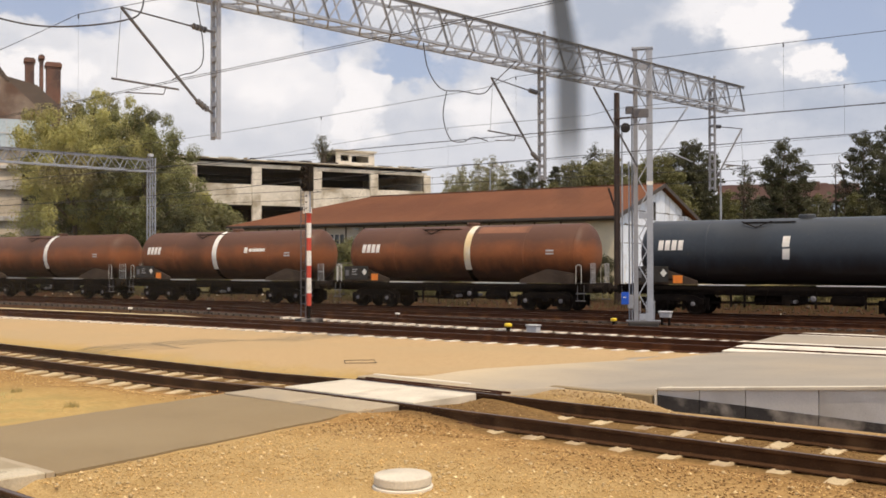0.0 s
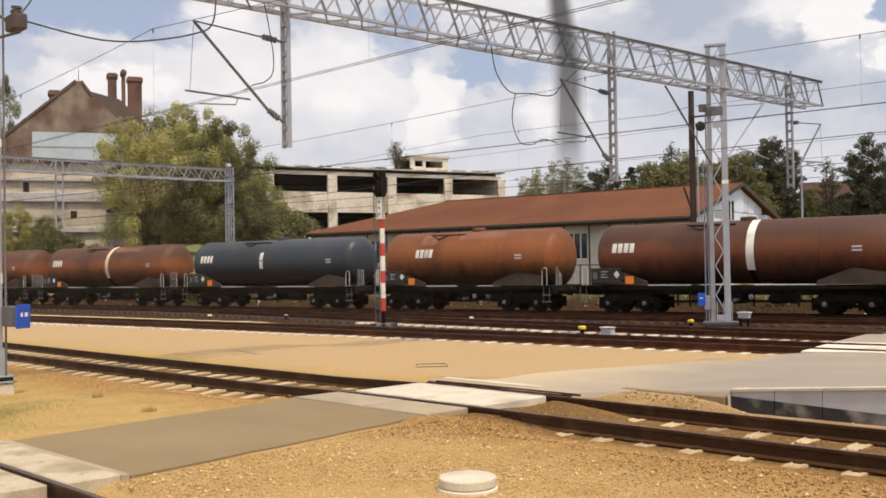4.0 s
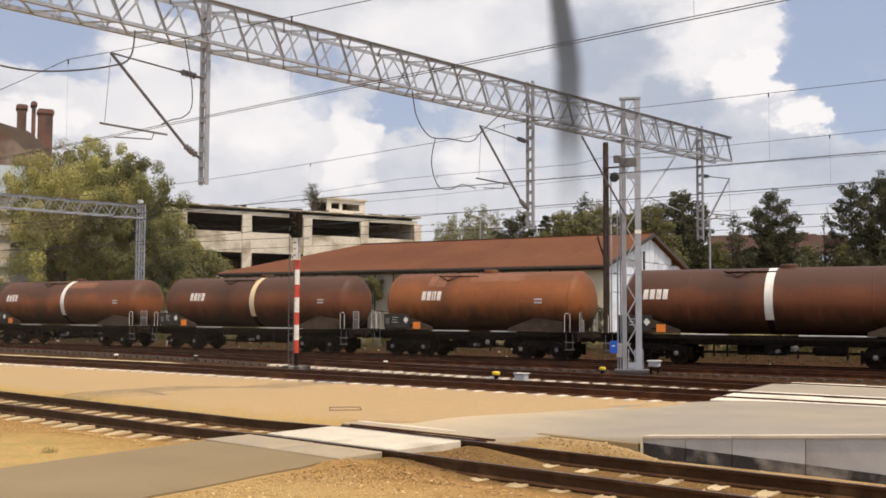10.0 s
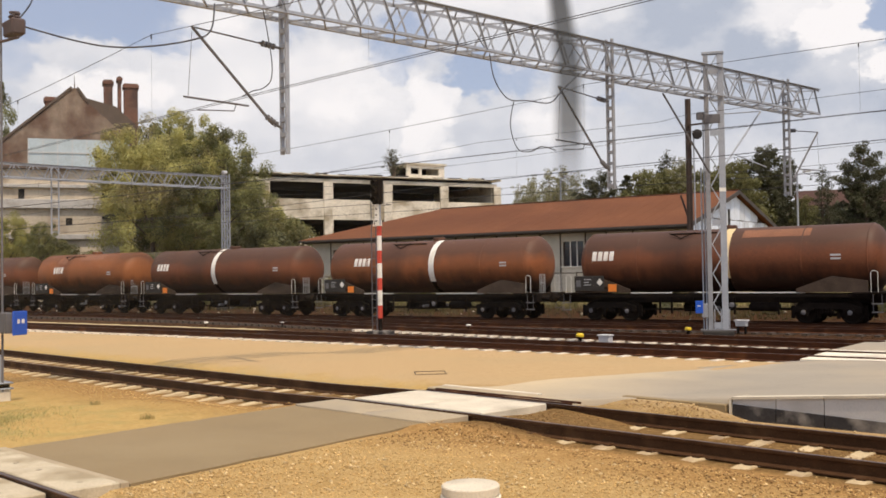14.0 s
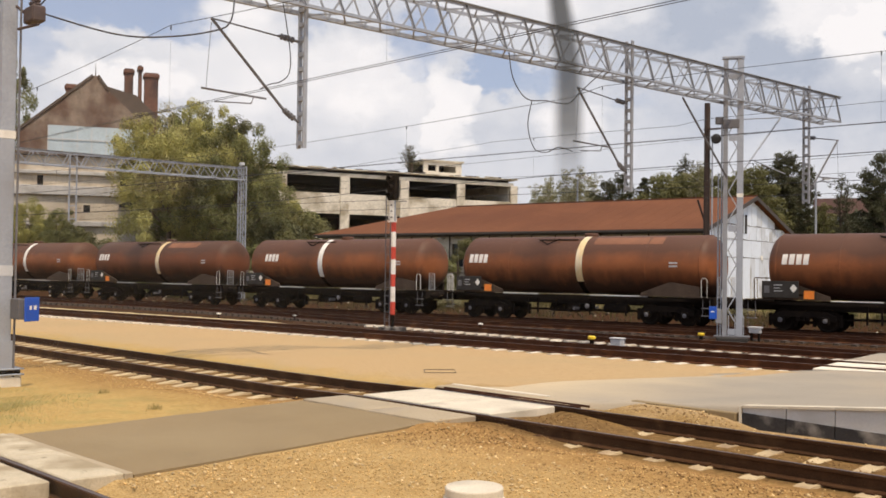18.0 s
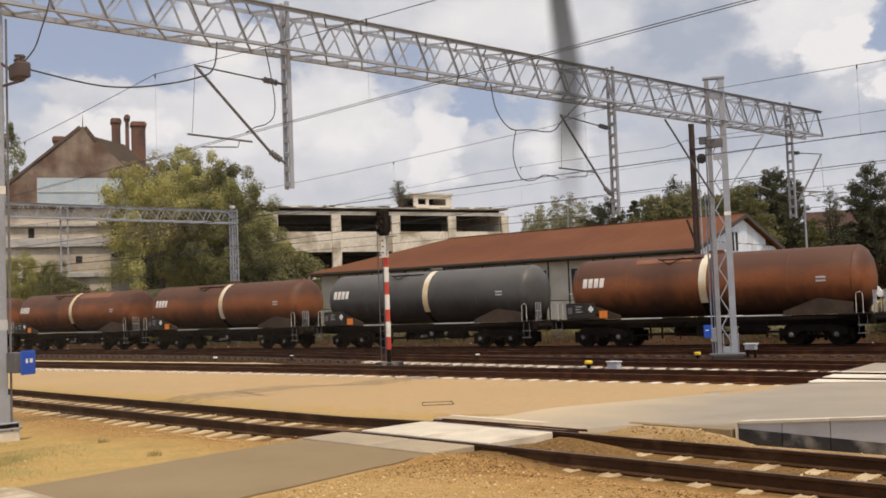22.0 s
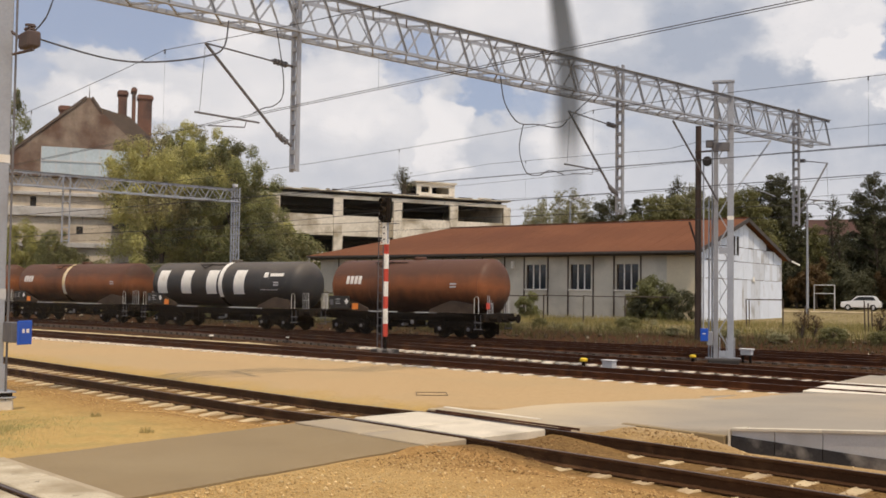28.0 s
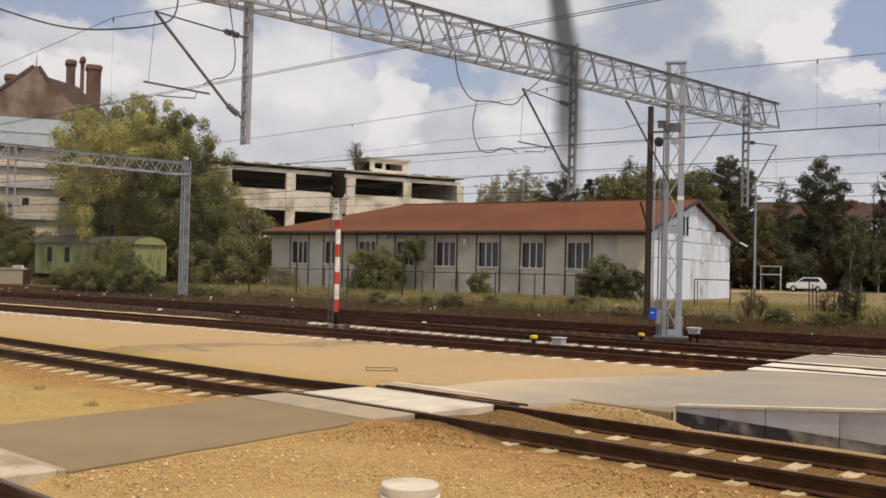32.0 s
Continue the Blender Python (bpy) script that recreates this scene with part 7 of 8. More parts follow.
def leaf_cloud(centres, radii, per, size, seed, squash=0.8, lean=0.5):
    """Leaf blades (two triangles each) set loosely on and in round clumps."""
    r = np.random.RandomState(seed)
    n = len(centres) * per
    c = np.repeat(np.asarray(centres, float), per, 0)
    rad = np.repeat(np.asarray(radii, float), per)
    d = r.normal(size=(n, 3))
    d /= np.linalg.norm(d, axis=1)[:, None]
    d[:, 2] *= squash
    p = c + d * (rad * (0.35 + 0.7 * r.rand(n) ** 0.5))[:, None]
    nrm = d * (1 - lean) + r.normal(size=(n, 3)) * lean
    nrm[:, 2] += 0.25
    nrm /= np.linalg.norm(nrm, axis=1)[:, None]
    t = np.cross(nrm, r.normal(size=(n, 3)))
    t /= np.linalg.norm(t, axis=1)[:, None] + 1e-9
    b = np.cross(nrm, t)
    s = (size * (0.6 + 0.8 * r.rand(n)))[:, None]
    v = np.stack([p - t * s * 0.5, p + b * s * 0.33 + nrm * s * 0.08, p + t * s * 0.5, p - b * s * 0.33 + nrm * s * 0.08], 1).reshape(-1, 3)
    f = np.arange(n * 4).reshape(n, 4)
    return v, f


def np_mesh(name, v, f, material):
    me = bpy.data.meshes.new(name)
    n, k = f.shape
    me.vertices.add(len(v))
    me.vertices.foreach_set("co", np.asarray(v, np.float32).ravel())
    me.loops.add(n * k)
    me.loops.foreach_set("vertex_index", np.asarray(f, np.int32).ravel())
    me.polygons.add(n)
    me.polygons.foreach_set("loop_start", np.arange(0, n * k, k, dtype=np.int32))
    me.update(calc_edges=True)
    me.materials.append(material)
    return me


def tree_proto(height, spread, leaf, bark, seed, clumps=70, per=120, size=0.34, trunk=0.28, base=0.2, squash=1.0, clump_r=1.35, lean=0.3, masses=0):
    """Meshes of a broadleaved tree: trunk with limbs, and a crown of leaf clumps, gathered in masses with gaps between."""
    r = random.Random(seed)
    bm = bmesh.new()
    th = height * 0.55
    pts = [Vector((0, 0, -0.4)), Vector((r.uniform(-0.2, 0.2), r.uniform(-0.2, 0.2), th * 0.5)), Vector((r.uniform(-0.4, 0.4), r.uniform(-0.4, 0.4), th)), Vector((r.uniform(-0.6, 0.6), r.uniform(-0.6, 0.6), height * 0.85))]
    rr = [trunk, trunk * 0.75, trunk * 0.5, trunk * 0.12]
    for a, b, ra, rb in zip(pts, pts[1:], rr, rr[1:]):
        tube(bm, a, b, ra, 8, rb)
    centres, radii = [], []
    tries = 0
    while len(centres) < clumps and tries < 4000:
        tries += 1
        u = Vector((r.uniform(-1, 1), r.uniform(-1, 1), r.uniform(-1, 1)))
        if u.length > 1 or u.length < 0.35:
            continue
        if masses and len(centres) >= masses:
            q = Vector(centres[r.randrange(masses)]) + u * spread * 0.36
            centres.append((q.x, q.y, max(q.z, base * height)))
            radii.append(clump_r * r.uniform(0.5, 1.0) * spread / 6)
            continue
        z = base * height + (1 - base) * height * (0.5 + 0.5 * u.z)
        wide = spread * (1.05 - 0.35 * max(0, u.z)) * (1 + 0.25 * noise.noise((u.x * 2 + seed, u.y * 2, u.z * 2)))
        p = Vector((u.x * wide, u.y * wide, z))
        centres.append(tuple(p))
        radii.append(clump_r * r.uniform(0.6, 1.25) * spread / 6)
    for p in r.sample(centres, min(12, len(centres))):
        a = pts[1].lerp(pts[3], r.uniform(0.0, 0.8))
        tube(bm, a, a.lerp(Vector(p), 0.92), trunk * 0.28, 6, trunk * 0.06)
    v, f = leaf_cloud(centres, radii, per, size, seed, squash, lean)
    return mesh_of("trunk", bm, bark), np_mesh("crown", v, f, leaf)


def pine_proto(height, spread, seed, leaf):
    r = random.Random(seed)
    bm = tube(bmesh.new(), (0, 0, -0.3), (0, 0, height), 0.2, 8, 0.03)
    centres, radii = [], []
    z = height * 0.22
    while z < height:
        t = (z - height * 0.22) / (height * 0.78)
        w = spread * (1 - t) ** 0.8 + 0.25
        for k in range(int(8 + 10 * (1 - t))):
            a = r.uniform(0, 6.28)
            q = w * r.uniform(0.3, 1.0)
            p = (q * math.cos(a), q * math.sin(a), z + r.uniform(-0.3, 0.4) - 0.12 * q)
            centres.append(p)
            radii.append(0.3 + 0.22 * (1 - t))
            if k % 3 == 0:
                tube(bm, (0, 0, z), p, 0.04, 5, 0.01)
        z += height * 0.042
    v, f = leaf_cloud(centres, radii, 42, 0.24, seed, 0.5, 0.7)
    return mesh_of("trunk", bm, BARK), np_mesh("crown", v, f, leaf)


def airy_proto(height, spread, leaf, bark, seed, tiers=10, per=110, size=0.2, low=0.22, rise=0.45, full=1.0):
    """Meshes of a tree with open tiers of rising branches, sky between them."""
    r = random.Random(seed)
    bm = bmesh.new()
    bend = [Vector((r.uniform(-0.3, 0.3) * k, r.uniform(-0.3, 0.3) * k, height * k / 3)) for k in range(4)]
    rad = [0.24, 0.17, 0.1, 0.02]
    for k in range(3):
        tube(bm, bend[k] - Vector((0, 0, 0.4 if k == 0 else 0)), bend[k + 1], rad[k], 8, rad[k + 1])
    centres, radii = [], []
    turn = r.uniform(0, 6.28)
    for k in range(tiers):
        f = low + (0.97 - low) * k / tiers
        i = min(2, int(f * 3))
        root = bend[i].lerp(bend[i + 1], f * 3 - i)
        span = spread * (1.0 - 0.78 * ((f - low) / (1 - low)) ** 1.2) * (0.7 if k == 0 else 1.0)
        for q in range(4 if k < tiers - 3 else 2):
            turn += 2.4 + r.uniform(-0.5, 0.5)
            reach = span * r.uniform(0.55, 1.12)
            tip = root + Vector((math.cos(turn) * reach, math.sin(turn) * reach, reach * rise * r.uniform(0.6, 1.4)))
            tube(bm, root, tip, 0.06, 5, 0.015)
            for e in (0.3, 0.45, 0.6, 0.75, 0.88, 1.0):
                if r.random() < 0.9 * full:
                    centres.append(tuple(root.lerp(tip, e) + Vector((r.uniform(-0.4, 0.4), r.uniform(-0.4, 0.4), r.uniform(-0.25, 0.5)))))
                    radii.append((0.3 + 0.085 * spread) * r.uniform(0.55, 1.1) * (1.1 - 0.35 * e))
    for k in range(3):
        centres.append((bend[3].x, bend[3].y, height * (0.93 + 0.03 * k)))
        radii.append(0.3 + 0.06 * spread)
    v, f = leaf_cloud(centres, radii, per, size, seed, 0.7, 0.6)
    return mesh_of("trunk", bm, bark), np_mesh("crown", v, f, leaf)


def plant(proto, x, y, s, label, name="tree", group="", rz=0.0, z=None, sz=None):
    t = thing(name, Matrix.LocRotScale((x, y, gz(x, y) if z is None else z), Euler((0, 0, rz)), (s, s, sz or s)), label, name, group)
    part("trunk", proto[0], None, t)
    part("crown" if name == "tree" else "foliage", proto[1], None, t)
    return t


T_YEL = tree_proto(13.5, 6.0, LEAF_A, BARK, 3, 170, 360, 0.155, clump_r=0.95, masses=75)
T_MID = tree_proto(13.0, 5.4, LEAF_B, BARK, 5, 150, 360, 0.155, clump_r=0.95, masses=65)
T_DRK = tree_proto(14.0, 5.0, LEAF_C, BARK, 8, 140, 360, 0.155, clump_r=1.0, masses=62)
T_OLV = tree_proto(13.0, 4.8, LEAF_F, BARK, 17, 100, 190, 0.28, clump_r=1.1)
B_EDG = tree_proto(2.6, 1.7, LEAF_E, BARK, 41, 30, 150, 0.16, 0.07, 0.05, 1.0, 1.6)
T_BIR = tree_proto(14.0, 4.4, LEAF_D, BIRCH, 12, 70, 90, 0.26, 0.2, 0.3, clump_r=1.1)
T_PI2 = pine_proto(13.0, 2.4, 23, LEAF_E)
T_RUS = tree_proto(6.0, 1.7, LEAF_R, BARK, 65, 40, 120, 0.2, 0.1, 0.1, 1.0, 1.9)
T_PAL = tree_proto(8.0, 1.7, LEAF_P, BIRCH, 67, 50, 110, 0.2, 0.1, 0.12, 1.0, 1.9)
A_DRK = airy_proto(14.0, 3.4, LEAF_E, BARK, 71, 13, 60, 0.17)
A_OLV = airy_proto(14.0, 3.8, LEAF_F, BARK, 73, 14, 75, 0.17)
A_THN = airy_proto(13.0, 2.2, LEAF_E, BARK, 75, 10, 26, 0.15, 0.3, 0.7, 0.8)
A_BIR = airy_proto(14.0, 2.6, LEAF_D, BIRCH, 77, 12, 40, 0.15, 0.25, 0.7, 0.9)
A_BRD = airy_proto(15.0, 4.6, LEAF_E, BARK, 79, 15, 70, 0.18, 0.15, 0.45)
A_DEAD = airy_proto(12.0, 0.9, LEAF_R, BARK, 81, 7, 6, 0.14, 0.4, 1.2, 0.5)
B_THIN = tree_proto(2.8, 1.5, LEAF_D, BARK, 38, 20, 45, 0.12, 0.05, 0.2, 1.0, 1.4)
B_GRN = tree_proto(2.6, 1.7, LEAF_F, BARK, 31, 34, 210, 0.14, 0.07, 0.05, 1.0, 1.6)
B_DRK = tree_proto(2.8, 1.5, LEAF_C, BARK, 33, 34, 210, 0.14, 0.07, 0.05, 1.0, 1.6)
B_AIR = airy_proto(3.4, 1.5, LEAF_C, BARK, 83, 9, 44, 0.1, 0.05, 0.7, 1.0)
B_DIM = airy_proto(3.4, 1.5, LEAF_E, BARK, 87, 8, 26, 0.1, 0.05, 0.8, 0.9)
B_RUS = airy_proto(3.0, 1.2, LEAF_R, BARK, 85, 8, 16, 0.1, 0.05, 1.1, 0.9)
B_YEL = tree_proto(2.4, 1.8, LEAF_D, BARK, 35, 30, 200, 0.13, 0.06, 0.05, 1.0, 1.6)


def polar(az, dist):
    """A place by its bearing to the left of +y, in degrees, and its distance."""
    return -math.sin(radians(az)) * dist, math.cos(radians(az)) * dist


def build_plants():
    big = "tall leafy tree in late summer green behind the tracks"
    # (proto, bearing, distance, size, label)
    for p, az, d, s, sz, lab in ((T_YEL, 52.0, 88, 0.95, 1.16, "broad yellow-green tree beside the old van"), (T_YEL, 50.6, 97, 0.9, 1.2, big), (T_MID, 49.6, 92, 0.95, 1.16, "tall leafy tree with a dense mid-green crown"),
                                 (T_DRK, 48.6, 86, 0.92, 0.98, "dark green tree at the edge of the grove"), (T_MID, 47.4, 90, 0.72, 0.74, "smaller green tree before the ruin"), (T_DRK, 51.5, 97, 1.0, 1.12, big),
                                 (T_MID, 59.2, 100, 0.54, 0.6, "low leafy tree before the old house"), (T_DRK, 57.6, 96, 0.5, 0.48, "low leafy tree before the old house"), (T_MID, 60.4, 103, 0.63, 0.57, "low leafy tree before the old house"), (T_DRK, 60.2, 128, 0.90, 1.85, "slender dark tree beside the old house"), (T_MID, 62.0, 113, 0.94, 1.55, big), (T_DRK, 63.8, 120, 1.12, 1.6, big), (T_YEL, 66.0, 132, 1.29, 1.51, big), (T_DRK, 61.6, 118, 0.95, 1.15, big), (T_MID, 68.5, 146, 1.58, 1.66, big)):
        x, y = polar(az, d)
        plant(p, x, y, s, lab, group="trees by the tracks", rz=az, sz=sz)
    # behind the shed and to its right: bearing, distance, shape, height of the top above the eye in degrees
    for az, d, p, top in ((32.0, 150, A_BIR, 5.0), (31.3, 146, A_BIR, 5.5), (30.4, 150, A_BIR, 5.8), (29.6, 144, A_BIR, 6.0), (28.9, 148, A_BIR, 5.6), (31.0, 155, T_BIR, 5.0), (29.7, 156, T_BIR, 5.2), (28.2, 140, A_DRK, 5.3), (27.6, 142, A_BRD, 5.6), (26.9, 146, A_THN, 5.0), (26.1, 138, T_PI2, 5.3),
                          (25.3, 132, A_OLV, 5.6), (24.7, 128, T_OLV, 5.6), (24.2, 140, A_THN, 6.2), (23.8, 142, A_THN, 6.6), (23.7, 128, T_OLV, 5.7), (22.9, 132, A_OLV, 5.9), (23.2, 126, A_BIR, 6.2), (22.2, 130, T_OLV, 5.5), (21.3, 132, A_OLV, 5.6), (20.7, 124, T_OLV, 5.8), (20.1, 122, A_OLV, 6.0),
                          (19.3, 128, A_BRD, 6.5), (18.4, 130, A_BRD, 6.7), (17.8, 134, A_DRK, 5.9), (16.1, 136, A_THN, 5.4), (15.7, 138, A_THN, 5.0), (14.6, 128, A_DRK, 5.7), (13.9, 126, A_BRD, 6.6), (13.1, 130, A_DRK, 5.3), (16.9, 124, A_OLV, 3.9), (12.2, 124, A_OLV, 3.6),
                          (11.1, 128, A_DEAD, 5.5), (11.4, 130, A_DEAD, 4.9), (9.9, 128, A_BRD, 6.8), (8.9, 124, A_BRD, 7.3), (8.3, 130, A_DRK, 6.6), (7.2, 126, A_BRD, 7.3), (6.1, 130, A_DRK, 6.9), (4.6, 128, A_BRD, 7.0), (3.0, 128, A_DRK, 6.6), (1.2, 128, A_BRD, 6.8), (10.6, 122, A_OLV, 3.6)):
        x, y = polar(az, d)
        tall = max(v.co.z for v in p[1].vertices)
        size = (1.9 + d * math.tan(radians(top)) - gz(x, y)) / tall
        plant(p, x, y, size, "dark pine at the wood's edge" if p is T_PI2 else ("slender birch with a pale trunk behind the shed" if p in (A_BIR, T_BIR) else ("thin bare-branched tree at the wood's edge" if p is A_DEAD else "leafy tree at the edge of the wood")), group="trees at the wood's edge", rz=az * 3)
    # young trees before the wood
    for az, d, p, s, lab in ((16.8, 121, T_RUS, 1.0, "young tree with thin browning leaves"), (15.2, 120, B_EDG, 1.5, "dull green bush before the wood"), (14.6, 121, B_EDG, 1.2, "dull green bush before the wood"), (13.7, 121, T_RUS, 0.72, "small russet tree before the wood"), (12.5, 119, T_PAL, 1.08, "slender pale green birch before the wood"),
                             (12.0, 121, T_PAL, 0.85, "slender pale green birch before the wood"), (11.2, 120, T_PAL, 0.75, "slender pale green birch before the wood"), (17.8, 122, T_RUS, 0.7, "small russet tree before the wood"), (9.8, 121, T_PAL, 0.9, "slender pale green birch before the wood"), (8.6, 121, T_RUS, 0.8, "small russet tree before the wood")):
        x, y = polar(az, d)
        plant(p, x, y, s, lab, "bush" if p is B_EDG else "tree", "young growth before the wood", rz=az * 7)
    # undergrowth along the wood
    r = random.Random(41)
    for k in range(34):
        az = r.uniform(0, 20.5)
        x, y = polar(az, r.uniform(125, 133))
        plant(B_EDG, x, y, r.uniform(1.0, 2.2), "dense bush under the wood's edge", "bush", "bushes at the wood's edge", rz=az * 5)
    # bushes at the shed and along the bank: x, y, size
    for x, y, s, p in ((-45.6, 57.3, 1.0, B_DRK), (-44.2, 57.6, 1.15, B_GRN), (-43.2, 57.2, 0.8, B_DRK), (-36.0, 57.8, 0.6, B_DRK), (-54.0, 57.8, 0.7, B_YEL), (-26.9, 57.4, 0.95, B_DRK), (-25.6, 57.6, 0.75, B_EDG), (-28.1, 57.8, 0.7, B_GRN), (-27.5, 57.0, 0.55, B_EDG),
                       (-60.0, 58.5, 1.6, B_GRN), (-62.5, 60.0, 1.9, B_DRK), (-58.6, 57.0, 1.3, B_GRN), (-64.5, 57.5, 1.5, B_GRN), (-61.2, 56.0, 1.2, B_DRK), (-64.4, 49.3, 1.0, B_AIR), (-63.6, 49.4, 0.85, B_AIR), (-61.3, 49.3, 1.0, B_AIR), (-67.9, 48.7, 0.55, B_GRN), (-66.4, 48.6, 0.62, B_DRK), (-65.1, 48.5, 0.6, B_GRN), (-63.2, 48.4, 0.66, B_DRK), (-61.8, 48.5, 0.6, B_GRN),
                       (-60.2, 48.5, 0.66, B_DRK), (-58.8, 48.5, 0.68, B_GRN), (-57.7, 48.7, 0.55, B_DRK), (-80.5, 55.5, 1.4, B_DRK), (-84, 56, 1.7, B_DRK), (-88, 57.5, 1.8, B_DRK), (-60.9, 48.2, 0.4, B_YEL), (-8.4, 51.5, 0.8, B_DRK), (-7.0, 52.5, 1.0, B_DRK), (-5.4, 52.5, 1.0, B_GRN),
                       (-11.3, 50.0, 0.55, B_DIM), (-10.9, 50.4, 0.42, B_DIM), (-12.1, 50.2, 0.42, B_RUS), (-15.8, 50.0, 0.4, B_RUS), (-15.3, 50.3, 0.33, B_RUS), (-9.2, 52.4, 0.6, B_DIM), (-88, 51, 1.7, B_GRN), (-92, 52, 2.4, B_DRK), (-64.0, 64, 2.3, B_GRN), (-68.0, 66, 2.5, B_DRK), (-71.0, 62, 2.2, B_GRN)):
        plant(p, x, y, s, "overgrown bush on the railway bank", "bush", "bushes on the bank", rz=x)
    r = random.Random(43)
    for k in range(46):
        x = -58 + 56 * (k + r.random()) / 46
        y = r.uniform(48.2, 51.0)
        s = r.uniform(0.22, 0.5)
        plant(r.choice((B_THIN, B_THIN, B_YEL, B_GRN)), x, y, s, "low scrubby weed on the slope", "bush", "weeds on the slope", rz=k, sz=s * 0.55)
    # saplings on the ruin's roof
    plant(B_DIM, -68.9, 85.1, 0.8, "small tree rooted in the ruin's flat roof", "bush", z=12.4)
    plant(B_GRN, -42.6, 59.2, 0.6, "climber on the shed's wall", "bush", z=2.6)


build_plants()


def far_wood():
    """The wood behind, too deep to count."""
    r = np.random.RandomState(77)
    cs, rs = [], []
    for k in range(900):
        az = r.uniform(-6, 22) if k % 5 else r.uniform(22, 75)
        d = r.uniform(140, 190)
        top = 8.6 + 0.6 * math.sin(az * 0.9) + 0.6 * math.sin(az * 2.3) if az < 22 else 6.0
        x, y = polar(az, d)
        cs.append((x, y, 1.0 + r.uniform(0.0, 1.0) * top))
        rs.append(r.uniform(1.5, 2.6))
    v, f = leaf_cloud(cs, rs, 60, 0.75, 78, 0.9, 0.6)
    ob = new("woodland", np_mesh("woodland", v, f, LEAF_E))
    tagged(ob, "dark mixed wood closing the view", "wood", "", "stuff")


far_wood()


def blades(name, n, area, height, material, seed, label, clump=0.5, ok=None):
    """Upright grass blades, one triangle each, over a stretch of ground."""
    r = np.random.RandomState(seed)
    x0, x1, y0, y1 = area
    m = max(1, int(n / 14))
    cx, cy = r.uniform(x0, x1, m), r.uniform(y0, y1, m)
    idx = r.randint(0, m, n)
    x, y = cx[idx] + r.normal(0, clump, n), cy[idx] + r.normal(0, clump, n)
    if ok is not None:
        keep = np.array([ok(a, b) for a, b in zip(x, y)])
        x, y = x[keep], y[keep]
        n = len(x)
    z = np.array([gz(a, b) for a, b in zip(x, y)])
    h = height * (0.4 + 0.9 * r.rand(n))
    a = r.uniform(0, 6.28, n)
    w = 0.03 * height + 0.004
    lx, ly = r.normal(0, 0.25, n) * h, r.normal(0, 0.25, n) * h
    v = np.stack([np.stack([x - np.cos(a) * w, y - np.sin(a) * w, z - 0.02], 1), np.stack([x + np.cos(a) * w, y + np.sin(a) * w, z - 0.02], 1), np.stack([x + lx, y + ly, z + h], 1)], 1).reshape(-1, 3)
    ob = new(name, np_mesh(name, v, np.arange(n * 3).reshape(n, 3), material))
    return tagged(ob, label, "grass", "", "stuff")


blades("grass", 30000, (-95, 5, 50.2, 58.5), 0.36, GRASS, 51, "dry tufted grass on the railway bank")
blades("grass", 20000, (-95, 5, 50.0, 59.5), 0.33, GRASS_G, 52, "green weeds on the railway bank")
blades("grass", 12000, (-60, 4, 46.6, 51.0), 0.38, GRASS_D, 57, "scrubby weeds on the slope behind the freight track", 0.6)
blades("grass", 12000, (-50, 5, 58, 112), 0.2, GRASS, 53, "dry meadow beyond the shed", 1.2, lambda a, b: a > -24)
off_path = lambda a, b: not (-11.3 < a < -7.8)
blades("grass", 34000, (-17.5, -11.5, 6.0, 9.6), 0.035, GRASS_P, 54, "short pale grass round the gantry post", 0.22, lambda a, b: a < -11.35 and a + b < -5.0 + 0.7 * noise.noise((a * 1.3, b * 1.3, 7)) + rng.gauss(0, 0.45))
blades("grass", 500, (-21, -11.4, 6.0, 9.0), 0.05, GRASS, 55, "dry grass tufts in the sand", 0.2, off_path)
blades("grass", 70, (-11.79, -11.69, 8.95, 9.05), 0.09, GRASS, 56, "dry weed tuft beside the footpath", 0.05)
blades("grass", 60, (-14.14, -13.94, 9.74, 9.84), 0.08, GRASS, 58, "small dry weed tuft in the sand", 0.05)


def stones(name, n, place, size, material, seed, label):
    """Loose stones: small uneven octahedra."""
    r = np.random.RandomState(seed)
    P = np.array([place(r) for _ in range(n)])
    s = size * (0.45 + 0.9 * r.rand(n) ** 2)
    base = np.array([(1, 0, 0), (-1, 0, 0), (0, 1, 0), (0, -1, 0), (0, 0, 1), (0, 0, -0.6)], float)
    v = base[None] * s[:, None, None] * (0.6 + 0.7 * r.rand(n, 6, 1))
    a = r.uniform(0, 6.28, n)
    ca, sa = np.cos(a)[:, None], np.sin(a)[:, None]
    tilt = r.normal(0, 0.5, (n, 1))
    x, y, z = v[..., 0] * ca - v[..., 1] * sa, v[..., 0] * sa + v[..., 1] * ca, v[..., 2] * 0.7
    z = z + tilt * x * 0.5
    v = np.stack([x, y, z], -1) + P[:, None, :]
    f = np.array([(0, 2, 4), (2, 1, 4), (1, 3, 4), (3, 0, 4), (2, 0, 5), (1, 2, 5), (3, 1, 5), (0, 3, 5)])
    F = (f[None] + 6 * np.arange(n)[:, None, None]).reshape(-1, 3)
    ob = new(name, np_mesh(name, v.reshape(-1, 3), F, material))
    return tagged(ob, label, "gravel", "", "stuff")


def in_front(r):
    while True:
        s, n = r.uniform(-10.2, 1.5), r.uniform(4.3, 12.6)
        p = near_at(s, n)
        if 9.0 < n < 11.85 and r.rand() < 0.93 or n > 8.0 and r.rand() < 0.55:
            continue
        if p.x > -8.0 + 0.03 * (n - 6) and not (11.2 < n and s < -7.2 and p.x < -7.7):
            return p.x, p.y, gz(p.x, p.y) + 0.004


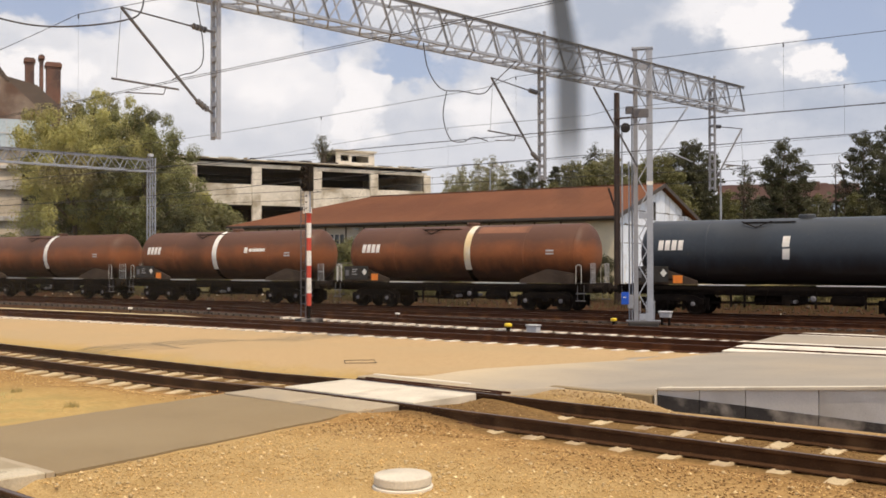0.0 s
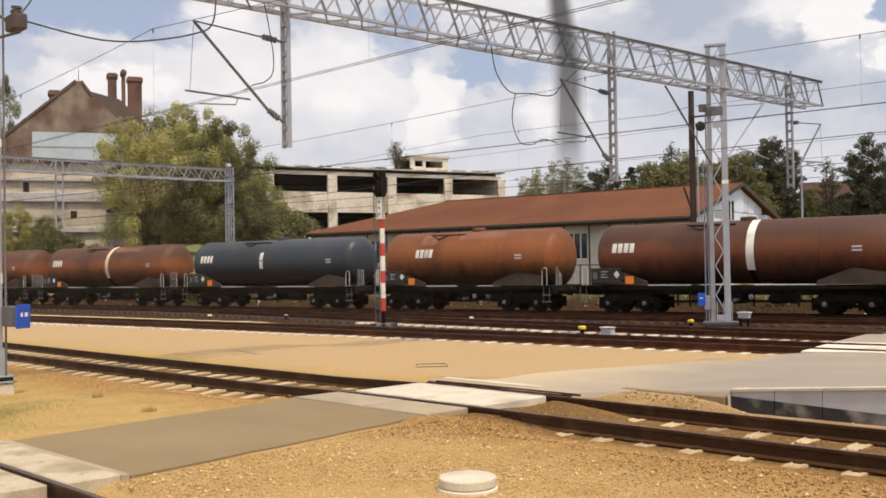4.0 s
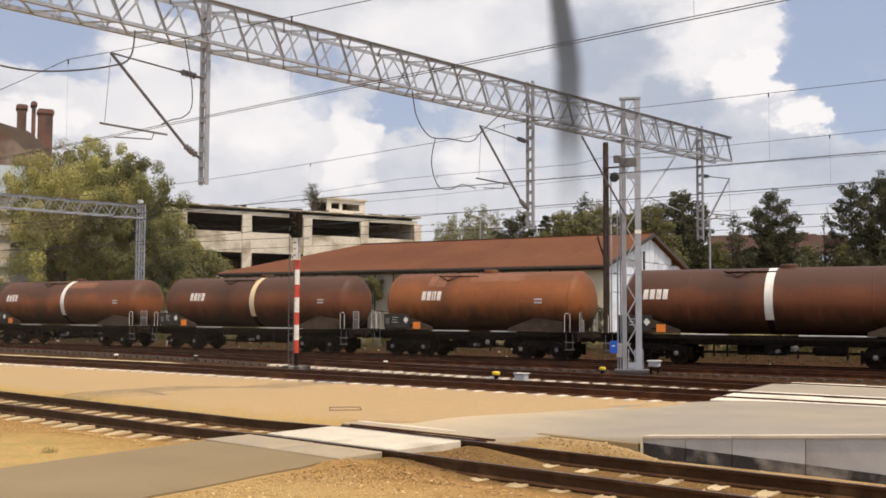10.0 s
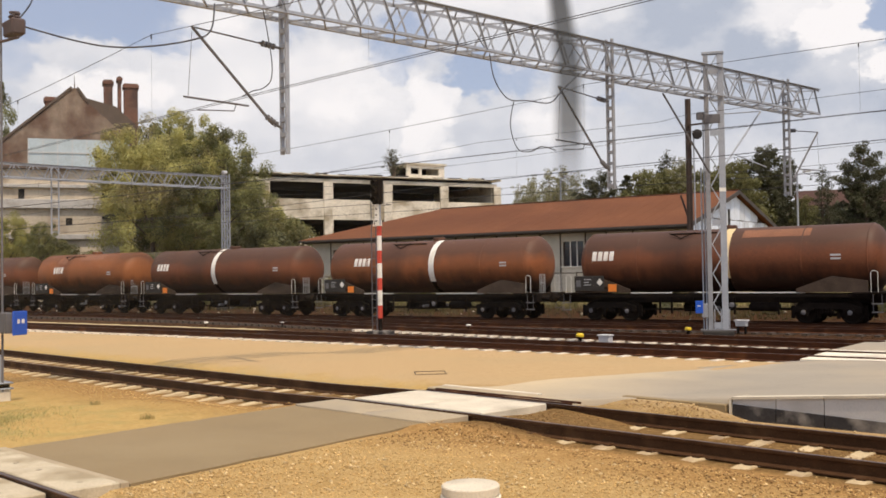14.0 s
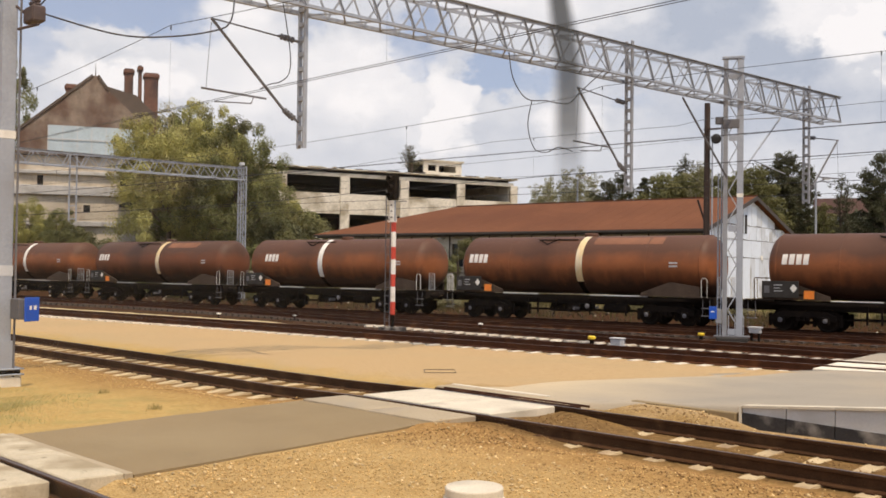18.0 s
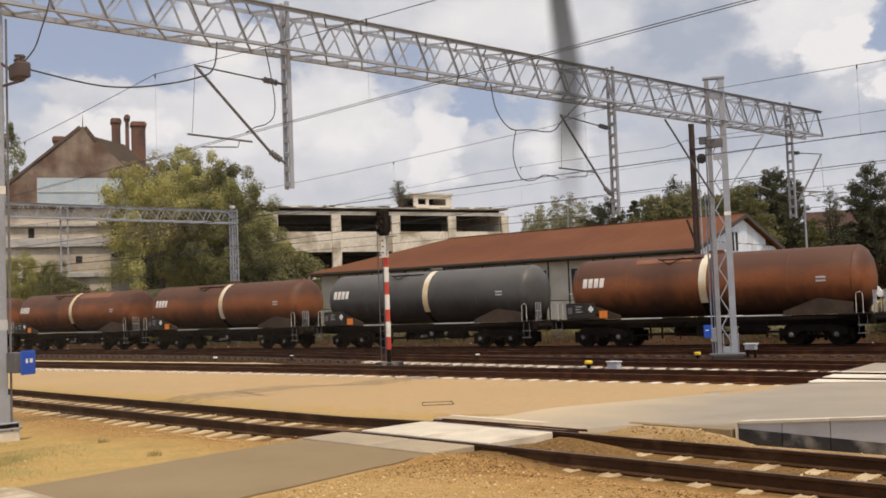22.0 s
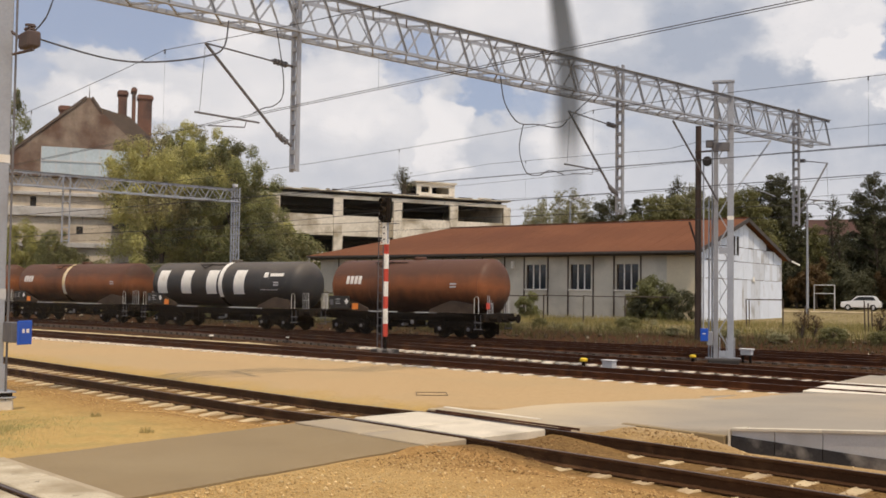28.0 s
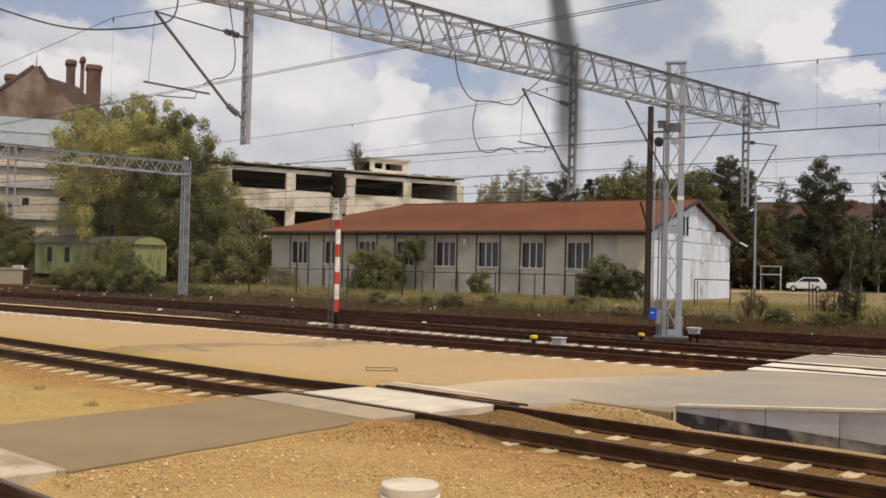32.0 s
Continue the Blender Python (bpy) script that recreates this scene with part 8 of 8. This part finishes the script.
def right_bed(r):
    p = near_at(r.uniform(-9.4, 1.5), r.uniform(7.7, 12.5))
    return p.x, p.y, gz(p.x, p.y) + 0.002


def left_bed(r):
    p = near_at(r.uniform(-34, -12.2), r.normal(8.7, 0.3))
    return p.x, p.y, gz(p.x, p.y) + 0.01


def bank(r):
    x, y = r.uniform(-75, 2), r.normal(47.2, 1.0)
    return x, y, gz(x, y) + 0.02


def main_bed(r):
    x = r.uniform(-45, -7)
    y = r.uniform(24.1 - 0.07 * (x + 18.5), 46)
    return x, y, gz(x, y)


stones("gravel", 38000, in_front, 0.0125, STONE, 61, "fine orange-brown track gravel")
stones("gravel", 1500, in_front, 0.026, STONE_LT, 65, "pale loose stones in the gravel")
stones("gravel", 13000, right_bed, 0.016, STONE_BR, 66, "rust-stained gravel in and beside the siding")
stones("gravel", 5000, left_bed, 0.015, STONE, 62, "rust-stained ballast along the siding")
stones("rubble", 1500, bank, 0.1, RUBBLE, 63, "brown rubble and slag along the bank")
stones("rubble", 60, bank, 0.12, RUIN, 67, "scattered pale broken stones on the bank")
stones("ballast", 16000, main_bed, 0.045, STONE_DK, 64, "dark oily ballast between the far tracks")

# ---- single pieces of the tracks ----
for nm, me, par, m in laid:
    o = new(nm, me)
    o.parent = par
    o.matrix_basis = m


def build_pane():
    """The carriage window close before the eye: a soft dark streak and an added veil of glare."""
    m = bpy.data.materials.new("window_streak")
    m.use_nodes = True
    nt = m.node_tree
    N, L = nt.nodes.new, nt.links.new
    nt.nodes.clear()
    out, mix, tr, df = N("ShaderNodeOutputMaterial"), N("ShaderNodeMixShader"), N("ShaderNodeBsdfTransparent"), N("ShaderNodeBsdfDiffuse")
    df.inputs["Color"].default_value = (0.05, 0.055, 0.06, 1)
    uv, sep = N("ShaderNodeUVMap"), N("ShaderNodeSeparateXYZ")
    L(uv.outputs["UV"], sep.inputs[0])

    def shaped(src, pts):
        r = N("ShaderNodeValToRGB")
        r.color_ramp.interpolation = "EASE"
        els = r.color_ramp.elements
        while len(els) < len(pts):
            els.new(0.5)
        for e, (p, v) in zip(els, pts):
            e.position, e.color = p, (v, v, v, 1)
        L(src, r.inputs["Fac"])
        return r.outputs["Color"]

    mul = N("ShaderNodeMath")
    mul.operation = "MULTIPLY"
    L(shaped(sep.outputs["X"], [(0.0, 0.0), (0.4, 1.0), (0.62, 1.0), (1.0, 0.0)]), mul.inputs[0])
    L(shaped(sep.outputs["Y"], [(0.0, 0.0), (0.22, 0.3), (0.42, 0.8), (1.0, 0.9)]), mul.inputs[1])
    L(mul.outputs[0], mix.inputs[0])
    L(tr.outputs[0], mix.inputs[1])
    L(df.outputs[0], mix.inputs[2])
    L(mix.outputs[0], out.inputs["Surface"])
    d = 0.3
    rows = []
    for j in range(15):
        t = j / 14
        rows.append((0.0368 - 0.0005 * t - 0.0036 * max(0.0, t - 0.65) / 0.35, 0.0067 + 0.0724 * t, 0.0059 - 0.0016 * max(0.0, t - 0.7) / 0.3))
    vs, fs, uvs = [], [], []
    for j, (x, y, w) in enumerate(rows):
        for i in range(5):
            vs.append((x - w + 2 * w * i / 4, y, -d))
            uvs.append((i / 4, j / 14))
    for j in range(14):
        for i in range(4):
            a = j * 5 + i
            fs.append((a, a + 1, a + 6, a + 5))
    pane = thing("window_pane", Matrix.Identity(4), "carriage window pane with an added glare veil and soft dark streak", "window pane")
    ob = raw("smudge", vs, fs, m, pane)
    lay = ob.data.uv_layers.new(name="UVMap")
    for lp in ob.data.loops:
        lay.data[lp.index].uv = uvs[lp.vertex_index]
    # translucent veil standing in for the pane's glare, thicker towards one side
    f = bpy.data.materials.new("window_glare")
    f.use_nodes = True
    nt = f.node_tree
    nt.nodes.clear()
    N, L = nt.nodes.new, nt.links.new
    out, mix, tr, tl = N("ShaderNodeOutputMaterial"), N("ShaderNodeMixShader"), N("ShaderNodeBsdfTransparent"), N("ShaderNodeBsdfTranslucent")
    tl.inputs["Color"].default_value = (0.8, 0.72, 0.55, 1)
    tc, sep, mr = N("ShaderNodeTexCoord"), N("ShaderNodeSeparateXYZ"), N("ShaderNodeMapRange")
    L(tc.outputs["Object"], sep.inputs[0])
    mr.inputs["From Min"].default_value, mr.inputs["From Max"].default_value = -0.14, 0.08
    mr.inputs["To Min"].default_value, mr.inputs["To Max"].default_value = 0.036, 0.001
    L(sep.outputs["X"], mr.inputs["Value"])
    L(mr.outputs["Result"], mix.inputs[0])
    L(tr.outputs[0], mix.inputs[1])
    L(tl.outputs[0], mix.inputs[2])
    L(mix.outputs[0], out.inputs["Surface"])
    film = raw("dust_film", [(-0.22, -0.14, -0.306), (0.22, -0.14, -0.306), (0.22, 0.14, -0.306), (-0.22, 0.14, -0.306)], [(0, 1, 2, 3)], f, pane)
    film.visible_shadow = False
    return pane


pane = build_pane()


def motions():
    # wheels turn as the train rolls; rows close enough for under a quarter turn
    times = [k / 15 for k in range(481)]
    for w, mid in wagons:
        for b in w.children:
            for c in b.children:
                if c.name.startswith("wheelset"):
                    at = c.matrix_basis.translation.copy()
                    walk(c, [(t, Matrix.Translation(at) @ Matrix.Rotation(-travelled(t) / 0.46, 4, "Y")) for t in times])
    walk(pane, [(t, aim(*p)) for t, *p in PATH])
    for w, mid in wagons:
        walk(w, [(t, Matrix.Translation((mid - travelled(t), TRAIN_Y, TRAIN_Z))) for t in range(0, 33, 2)])


motions()
